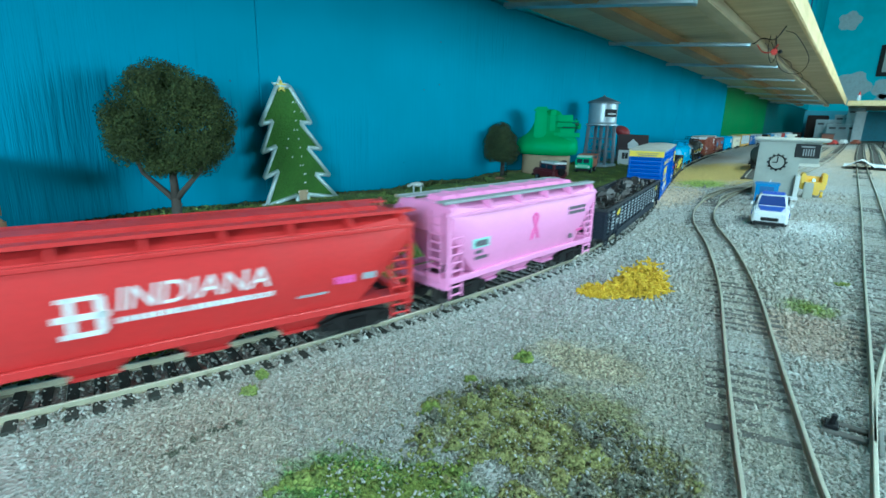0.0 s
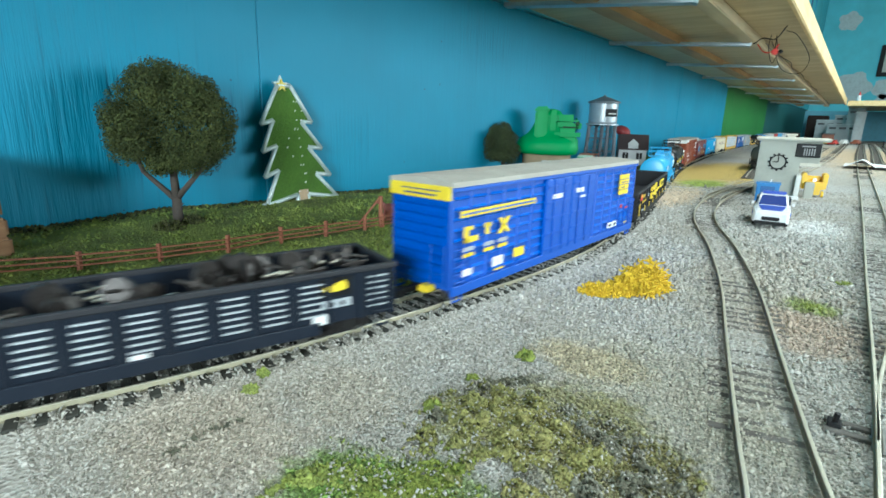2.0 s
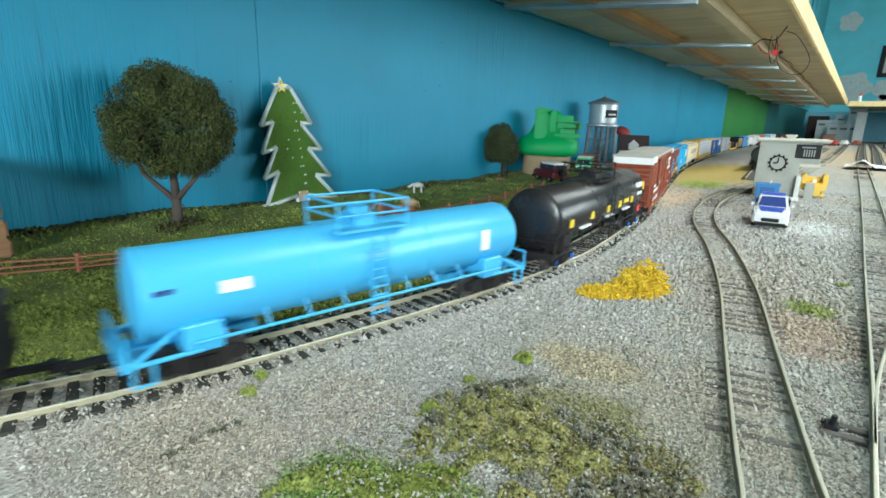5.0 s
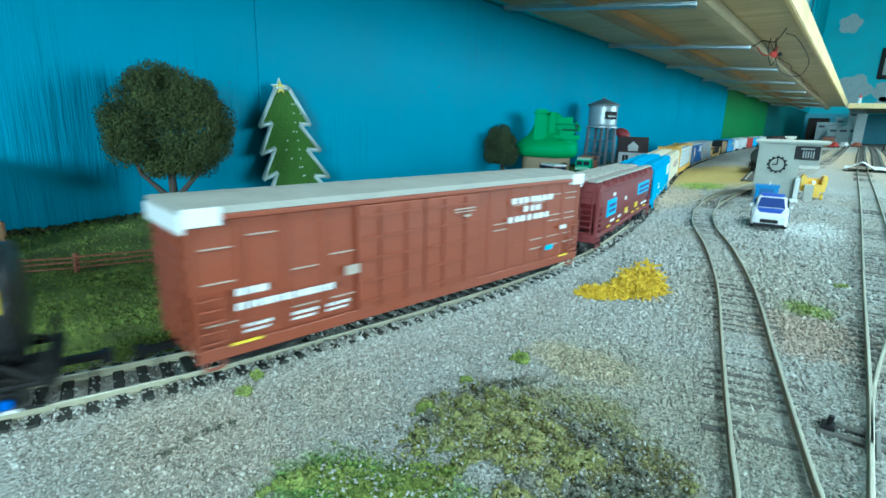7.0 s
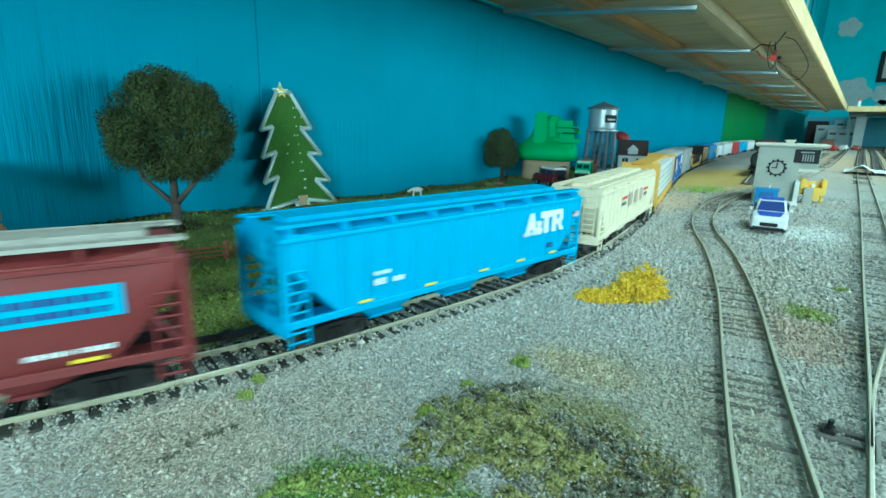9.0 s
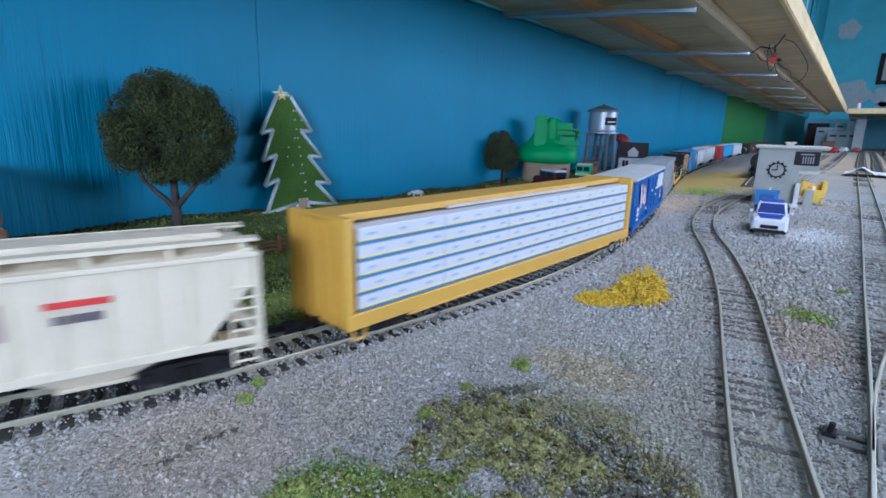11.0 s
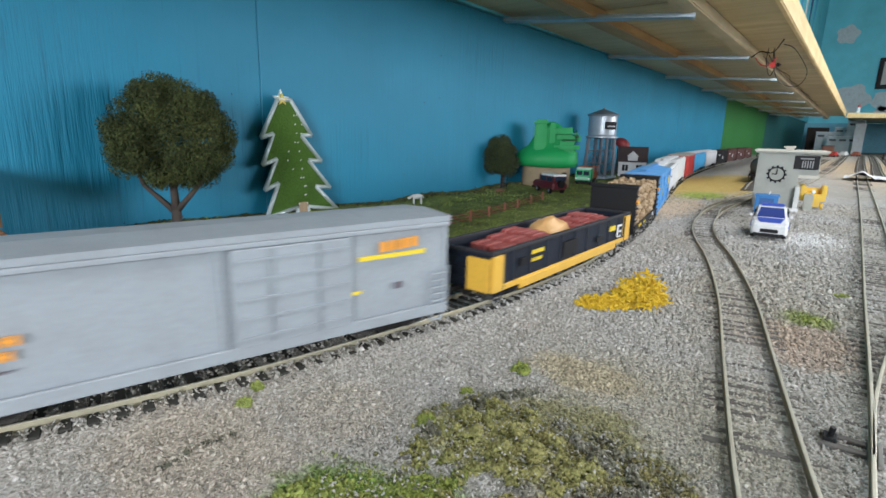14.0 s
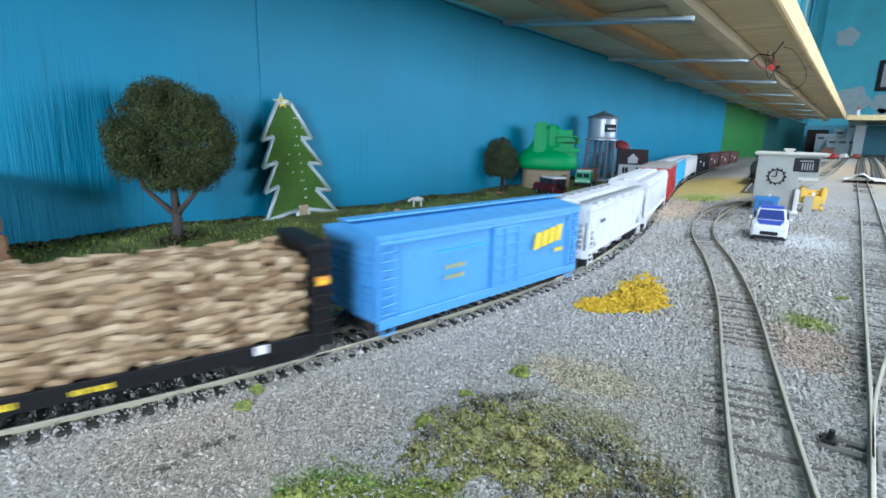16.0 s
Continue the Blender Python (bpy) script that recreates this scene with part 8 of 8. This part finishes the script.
M_MOSS = turf_mat("moss_lumps", True, ((0.15, 0.20, 0.03), (0.23, 0.29, 0.05), (0.31, 0.36, 0.10)))
M_SOIL = turf_mat("dark_soil", True, ((0.11, 0.105, 0.085), (0.20, 0.19, 0.15), (0.34, 0.33, 0.28)), 0.05)
for k, (cx, cy, r, top) in enumerate([(-0.0838, 0.1565, 0.0036, 0.0030), (-0.1379, 0.0765, 0.0022, 0.0018), (-0.1430, 0.0840, 0.0018, 0.0014), (-0.0885, 0.1290, 0.0018, 0.0014), (-0.0880, 0.1065, 0.0018, 0.0012), (-0.086, 0.105, 0.0025, 0.0016),
                                      (-0.004, 0.300, 0.0055, 0.0010), (0.007, 0.36, 0.004, 0.0008)]):
    tuft_patch("moss_tuft", "small bright green moss tuft in the ballast", cx, cy, r, top, M_MOSS, 160, 30 + k)


def mound():
    """The mossy hump in front: dark earthy lumps and olive tufts."""
    rng = np.random.default_rng(77)
    n = 30000
    x = rng.uniform(-0.090, -0.014, n)
    y = rng.uniform(0.07, 0.135, n)
    keep = ((x + 0.052) / 0.034) ** 2 + ((y - 0.107) / 0.021) ** 2 < 1.0 + 0.4 * rng.normal(size=n)
    x, y = x[keep], y[keep]
    lump = np.array([noise.noise((p * 170, q * 170, 1.7)) + 0.5 * noise.noise((p * 420, q * 420, 0.7)) for p, q in zip(x, y)])
    hi = lump > 0.02
    z = ground_z(x, y) + np.clip(lump, 0, 1) * 0.0042
    s = rng.uniform(0.00028, 0.00085, len(x))
    tone = np.array([noise.noise((p * 75 + 9, q * 75, 4.4)) for p, q in zip(x, y)]) + (x + 0.055) * 8
    dark = hi & (tone > 0.02)
    olive = hi & ~dark
    scatter("soil_lumps", np.c_[x, y, z][dark], s[dark] * 1.0, M_SOIL, "dark earthy lumps of soil and fibre", 0.9, 6)
    scatter("olive_moss", np.c_[x, y, z][olive], s[olive], turf_mat("olive_moss_mat", True, ((0.19, 0.19, 0.07), (0.28, 0.265, 0.09), (0.38, 0.34, 0.14)), 0.12), "olive green moss tufts on a hump", 0.9, 7)
    n = 3600
    x, y = rng.uniform(-0.094, -0.062, n), rng.normal(0.0, 0.0055, n)
    y = y + 0.054 + (x + 0.094) * 0.85
    lump = np.array([noise.noise((p * 120, q * 120, 7.7)) for p, q in zip(x, y)])
    keep = (lump > -0.1) & (y < 0.098)
    x, y, lump = x[keep], y[keep], lump[keep]
    scatter("green_moss", np.c_[x, y, ground_z(x, y) + np.clip(lump, 0, 1) * 0.0015], rng.uniform(0.0004, 0.001, len(x)), M_MOSS, "bright green moss carpet with pale grit", 0.9, 8)
    # pale grit strewn over the moss
    n = 2600
    x, y = rng.uniform(-0.098, -0.012, n), rng.uniform(0.048, 0.135, n)
    keep = ((x + 0.055) / 0.044) ** 2 + ((y - 0.096) / 0.042) ** 2 < 1.1
    x, y = x[keep], y[keep]
    rise = np.array([max(0.0, noise.noise((p * 170, q * 170, 1.7)) + 0.5 * noise.noise((p * 420, q * 420, 0.7))) for p, q in zip(x, y)])
    scatter("pale_grit", np.c_[x, y, ground_z(x, y) + rise * 0.0038 + 0.0005], rng.uniform(0.00025, 0.0006, len(x)), paint("pale_grit_paint", (0.42, 0.41, 0.37), 0.9, var=0.3), "pale grey grit strewn over the moss", 0.7, 15)
    n = 1500
    x, y = rng.normal(-0.066, 0.010, n), rng.normal(0.072, 0.006, n)
    scatter("green_moss", np.c_[x, y, ground_z(x, y) + 0.0004 * rng.random(n)], rng.uniform(0.0003, 0.0008, n), M_MOSS, "thin bright green moss between grit", 0.9, 16)
    # a dark root-like ridge
    n = 260
    u = rng.random(n)
    x, y = -0.0830 + 0.011 * u + rng.normal(0, 0.0011, n), 0.1255 + 0.019 * u + rng.normal(0, 0.0011, n)
    scatter("dark_crumbs", np.c_[x, y, ground_z(x, y) + 0.001 * rng.random(n)], rng.uniform(0.0004, 0.0012, n), M_SOIL, "ridge of dark bark crumbs", 0.8, 9)
    # crumbs put down as the dark line of a thin crack
    n = 90
    u = rng.random(n)
    x = -0.1262 + 0.0012 * np.sin(9 * u) + rng.normal(0, 0.00045, n)
    y = 0.0435 + 0.023 * u + 0.0012 * np.sin(23 * u) + rng.normal(0, 0.0003, n)
    scatter("dark_crumbs", np.c_[x, y, ground_z(x, y) + 0.0004], rng.uniform(0.0002, 0.0007, n), M_SOIL, "thin dark crack line in the ballast, laid as crumbs", 0.8, 10)


mound()


def flour():
    rng = np.random.default_rng(5)
    n = 1100
    x, y = rng.normal(-0.018, 0.011, n), rng.normal(0.545, 0.026, n)
    scatter("white_grit", np.c_[x, y, ground_z(x, y) + 0.0006 * rng.random(n)], rng.uniform(0.0003, 0.0010, n), paint("white_grit_paint", (0.72, 0.72, 0.70), 0.9), "spilled white grit on the ballast", 0.7, 11)
    x, y = rng.normal(-0.168, 0.012, 900), rng.normal(0.66, 0.05, 900)
    cx = np.interp(y, MAIN.c[:, 1], MAIN.c[:, 0])
    k = x > cx + 0.014
    x, y = x[k], y[k]
    scatter("pale_chips", np.c_[x, y, ground_z(x, y) + 0.0005], rng.uniform(0.0005, 0.0015, len(x)), paint("pale_chip_paint", (0.62, 0.50, 0.36), 0.9), "pale tan wood chips on the ballast", 0.7, 12)


flour()


def switch_stand():
    t = thing("switch_stand", "small black turnout lever on long ties", "switch stand", m=pose(0.0080, 0.1780, gz(0.008, 0.178), 0, 0, 0) @ Matrix.Diagonal((0.72, 0.8, 0.8, 1)))
    for yy in (-0.006, 0.0015):
        part("long_tie", bx(-0.003, 0.020, yy, yy + 0.0032, -0.001, 0.0016, 0.0003, 1), M_TIE, t)
    part("lever_base", bx(-0.0020, 0.0028, -0.004, 0.002, 0.001, 0.0030, 0.0004, 1), M_BLACK, t)
    b = bmesh.new()
    rod(b, (0.0004, -0.001, 0.002), (0.0010, -0.001, 0.0062), 0.0011, 8)
    part("lever", b, M_BLACK, t)
    for k in range(2):
        part("throw_bar", bx(0.0125 + 0.003 * k, 0.0142 + 0.003 * k, -0.011, 0.006, 0.0005, 0.0022, 0.0003, 1), paint("grey_bar", (0.22, 0.22, 0.20), 0.6), t)


switch_stand()


def crumpled_sheet():
    bm = bmesh.new()
    nx, ny = 22, 12
    vs = []
    for j in range(ny + 1):
        for i in range(nx + 1):
            u, w = i / nx, j / ny
            x, y = -0.020 + 0.135 * u, 1.46 + 0.13 * w + 0.015 * math.sin(3 * u)
            ridge = 0.016 * max(0, 1 - abs(u - 0.22) * 5) * max(0.2, 1 - w)
            z = 0.0015 + ridge + 0.006 * abs(noise.noise((u * 7, w * 5, 2.2)))
            vs.append(bm.verts.new((x, y, z)))
    for j in range(ny):
        for i in range(nx):
            a = j * (nx + 1) + i
            bm.faces.new((vs[a], vs[a + 1], vs[a + nx + 2], vs[a + nx + 1]))
    ob = single("crumpled_sheet", bm, paint("white_paper", (0.75, 0.76, 0.76), 0.6, var=0.04), "crumpled white plastic sheet lying over the yard track", "plastic sheet")
    md = ob.modifiers.new("thickness", "SOLIDIFY")
    md.thickness = 0.0008


crumpled_sheet()


def far_town():
    """Stepped grey factory and small things at the end of the layout."""
    g = paint("factory_grey", (0.38, 0.41, 0.42), 0.7)
    d = paint("factory_window", (0.05, 0.055, 0.06), 0.4)
    t = thing("grey_factory", "stepped grey model factory with window bands", "factory", m=pose(0.055, 4.25, -0.004) @ Matrix.Diagonal((0.82, 1, 1, 1)))
    for x0, x1, y0, y1, top, name in ((-0.30, -0.10, 0.10, 0.40, 0.060, "low_block"), (-0.40, -0.085, 0.40, 0.65, 0.088, "middle_block"), (-0.285, -0.10, 0.66, 0.90, 0.128, "upper_block"), (-0.190, -0.075, 0.30, 0.60, 0.168, "tall_block"), (-0.130, -0.065, 0.0, 0.16, 0.135, "front_tower")):
        z1 = top + 0.055
        b = part(name, bx(x0, x1, y0, y1, 0, z1, 0.002), g, t)
        part("parapet", bx(x0 - 0.003, x1 + 0.003, y0 - 0.003, y1 + 0.003, z1, z1 + 0.006, 0.001), paint("factory_edge", (0.48, 0.50, 0.50), 0.7), b)
        k = x0 + 0.015
        while k < x1 - 0.05 and name != "front_tower":
            part("window", bx(k, k + 0.045, y0 - 0.002, y0 + 0.001, z1 - 0.030, z1 - 0.016, 0.0005, 1), d, b)
            k += 0.065
    c = thing("dark_cupboard", "dark brown cupboard standing under the end of the shelf", "cupboard", m=pose(-0.29, 5.0, -0.004))
    part("carcass", bx(-0.065, 0.065, 0, 0.20, 0, 0.185, 0.003), paint("dark_cupboard_brown", (0.030, 0.018, 0.015), 0.6), c)
    part("cupboard_door", bx(-0.058, 0.058, -0.004, -0.0005, 0.012, 0.172, 0.002), paint("dark_cupboard_brown", (0.030, 0.018, 0.015), 0.6), c)
    s = thing("brown_shed", "small brown shed beside the factory", "shed", m=pose(-0.165, 4.10, -0.004))
    part("shed_wall", bx(-0.03, 0.03, -0.03, 0.03, 0, 0.052, 0.001), paint("shed_brown", (0.20, 0.08, 0.05), 0.7), s)
    part("shed_roof", bx(-0.034, 0.034, -0.034, 0.034, 0.052, 0.058, 0.001), d, s)
    for x, y, c, lab in ((-0.115, 3.55, (0.45, 0.05, 0.04), "red"), (-0.075, 3.75, (0.70, 0.70, 0.68), "white"), (-0.14, 3.65, (0.55, 0.40, 0.04), "yellow"), (-0.02, 3.85, (0.30, 0.10, 0.06), "brown")):
        v = thing("small_toy_car", "tiny " + lab + " toy car parked by the factory", "toy car", "far toy cars", pose(x, y, -0.004, 0, 0, 70))
        m = paint(lab + "_toy_paint", c, 0.35)
        part("body", bx(-0.034, 0.034, -0.015, 0.015, 0.005, 0.018, 0.003), m, v)
        part("cabin", bx(-0.016, 0.020, -0.013, 0.013, 0.017, 0.028, 0.003), m, v)
        for sx in (-0.02, 0.02):
            for sy in (-0.0135, 0.0135):
                b = bmesh.new()
                rod(b, (sx, sy - 0.002, 0.006), (sx, sy + 0.002, 0.006), 0.006, 12)
                part("wheel", b, M_BLACK, v)
    b = bmesh.new()
    rod(b, (0.09, 3.3, -0.004), (0.09, 3.3, 0.03), 0.004, 10)
    single("signal_post", b, M_DARK, "short dark signal post by the yard tracks", "signal")


far_town()


def cloud_shape(name, cx, cz, r, seed):
    rng = random.Random(seed)
    pts = []
    for k in range(26):
        a = 2 * math.pi * k / 26
        q = r * (1 + 0.10 * math.sin(5 * a + seed) + rng.uniform(-0.05, 0.05))
        pts.append((cx + q * math.cos(a), cz + 0.95 * q * math.sin(a)))
    bm = bmesh.new()
    prism(bm, pts, FARY - 0.003, FARY - 0.0005)
    single(name, bm, M_CLOUD, "painted pale cloud on the blue wall", "cloud", "structure")


for k, (px, pz, r) in enumerate(((-0.265, 1.05, 0.085), (-0.150, 0.47, 0.135), (0.09, 0.45, 0.09), (0.09, 0.35, 0.055))):
    cloud_shape("painted_cloud", px, pz, r, k + 1)


def wall_bits():
    f = thing("framed_picture", "dark framed picture hanging on the end wall", "picture frame", m=pose(0.145, FARY - 0.012, 0.69))
    part("frame", bx(-0.14, 0.45, -0.012, 0.010, -0.135, 0.135, 0.004), M_BLACK, f)
    part("mount", bx(-0.105, 0.415, -0.015, -0.011, -0.10, 0.10), paint("picture_mount", (0.6, 0.6, 0.56), 0.6), f)
    part("print", bx(-0.05, 0.36, -0.017, -0.0145, -0.06, 0.06), paint("picture_print", (0.10, 0.13, 0.15), 0.5, var=0.6, fine=40), f)
    r = thing("toy_rocket", "small white toy rocket with a red tip", "toy rocket", m=pose(-0.055, 4.35, 0.2375) @ Matrix.Scale(0.8, 4))
    b = bmesh.new()
    rod(b, (0, 0, 0), (0, 0, 0.075), 0.015, 14, 0.011)
    part("hull", b, M_WHITE, r)
    b = bmesh.new()
    rod(b, (0, 0, 0.075), (0, 0, 0.105), 0.011, 14, 0.001)
    part("nose_cone", b, M_REDP, r)
    # pennants painted along the upper wall
    cols = (M_REDP, M_NAVYP, M_PINKP, M_SKYP, M_WHITE, M_NAVYP, M_SKYP)
    for k in range(7):
        y = 3.30 + 0.30 * k
        bm = bmesh.new()
        z = 1.02 + 0.03 * k
        loft(bm, [[(xx, y, z), (xx, y + 0.16, z), (xx, y + 0.07, z - 0.30)] for xx in (WX + 0.0005, WX + 0.003)])
        single("pennant", bm, cols[k], "slender coloured pennant on the upper wall", "pennant", "", group="pennants on the wall")


wall_bits()


def wires():
    t = thing("loose_wiring", "loose black and red wires hanging under the shelf edge", "wiring")
    def cable(points, r, mat, label=""):
        line = smooth_line3(points)
        bm = bmesh.new()
        n = 7
        rings = []
        for i, p in enumerate(line):
            a, b = line[max(0, i - 1)], line[min(len(line) - 1, i + 1)]
            d = (b - a).normalized()
            u = d.orthogonal().normalized()
            w = d.cross(u)
            rings.append([p + u * r * math.cos(6.2832 * j / n) + w * r * math.sin(6.2832 * j / n) for j in range(n)])
        loft(bm, rings)
        part("wire", bm, mat, t, label, True)
    cy, cx = 1.18, -0.165
    z0 = shelf_z(cy) - 0.002
    cable([(cx - 0.030, cy + 0.02, z0), (cx - 0.026, cy, z0 - 0.012), (cx - 0.010, cy - 0.02, z0 - 0.006), (cx + 0.012, cy - 0.03, z0 - 0.010), (cx + 0.035, cy - 0.10, z0)], 0.0011, M_BLACK, "black wire")
    cable([(cx - 0.028, cy + 0.03, z0 - 0.004), (cx - 0.01, cy + 0.01, z0 - 0.026), (cx + 0.006, cy, z0 - 0.028), (cx + 0.018, cy - 0.02, z0 - 0.018)], 0.0011, M_REDP, "red wire")
    cable([(cx + 0.012, cy - 0.02, z0 - 0.002), (cx + 0.012, cy, z0 - 0.03), (cx + 0.020, cy + 0.06, z0 - 0.056), (cx + 0.046, cy + 0.10, z0 - 0.060), (cx + 0.060, cy + 0.08, z0 - 0.035), (cx + 0.045, cy - 0.02, z0 - 0.006), (cx + 0.030, cy - 0.05, z0)], 0.0007, M_BLACK, "thin wire loop")
    cable([(cx + 0.002, cy - 0.01, z0), (cx - 0.002, cy + 0.01, z0 - 0.02), (cx + 0.004, cy + 0.03, z0 - 0.045), (cx + 0.012, cy + 0.02, z0 - 0.030), (cx + 0.010, cy, z0 - 0.004)], 0.0007, M_BLACK)
    part("connector", bx(cx + 0.006, cx + 0.016, cy - 0.010, cy + 0.006, z0 - 0.034, z0 - 0.024, 0.002), M_REDP, t, "red plastic connector")
    part("connector", bx(cx + 0.016, cx + 0.024, cy - 0.008, cy + 0.004, z0 - 0.032, z0 - 0.026, 0.002), M_BLACK, t)
    # wire stapled along the joist
    pts = [(-0.182 + 0.004 * math.sin(3.1 * k), 1.25 + 0.11 * k, shelf_z(1.25 + 0.11 * k) - 0.004 - 0.004 * abs(math.sin(1.7 * k))) for k in range(16)]
    cable(pts, 0.0008, M_GREYP)
    pts = [(-0.176 + 0.005 * math.sin(2.3 * k + 1), 1.25 + 0.12 * k, shelf_z(1.25 + 0.12 * k) - 0.003 - 0.003 * abs(math.sin(1.3 * k))) for k in range(14)]
    cable(pts, 0.0008, M_BLACK)


def smooth_line3(points, n=8):
    P = [Vector(p) for p in points]
    Q = [2 * P[0] - P[1], *P, 2 * P[-1] - P[-2]]
    out = []
    for i in range(1, len(Q) - 2):
        p0, p1, p2, p3 = Q[i - 1:i + 3]
        for k in range(n):
            t = k / n
            out.append(0.5 * (2 * p1 + (p2 - p0) * t + (2 * p0 - 5 * p1 + 4 * p2 - p3) * t * t + (3 * p1 - p0 - 3 * p2 + p3) * t ** 3))
    out.append(P[-1])
    return out


wires()


def wall_edge_bark():
    """Dark uneven foam edge where the turf meets the wall."""
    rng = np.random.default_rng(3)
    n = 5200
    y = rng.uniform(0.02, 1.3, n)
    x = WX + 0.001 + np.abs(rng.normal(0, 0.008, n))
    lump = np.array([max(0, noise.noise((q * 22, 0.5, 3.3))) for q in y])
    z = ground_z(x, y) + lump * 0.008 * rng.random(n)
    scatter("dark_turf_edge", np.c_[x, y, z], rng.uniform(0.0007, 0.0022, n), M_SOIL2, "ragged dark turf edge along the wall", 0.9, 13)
    for cx, cy, r in ((-0.395, 0.165, 0.012), (-0.425, 0.62, 0.010), (-0.402, 0.185, 0.010)):
        tuft_patch("dark_bush", "low dark leafy bush on the turf", cx, cy, r, 0.006, M_SOIL2, 420, int(cy * 1000))


wall_edge_bark()


# ---- what moves ----
SPEED, EASE = 0.20282, 0.02412


def travelled(t):
    return SPEED * t + EASE * (t - 8) ** 2 / 100


def motions():
    for ob, front, rear, half in TRAIN:
        mid = (front + rear) / 2
        walk(ob, [(k * 0.25, on_line(MAIN, mid - travelled(k * 0.25), half)) for k in range(65)])


motions()
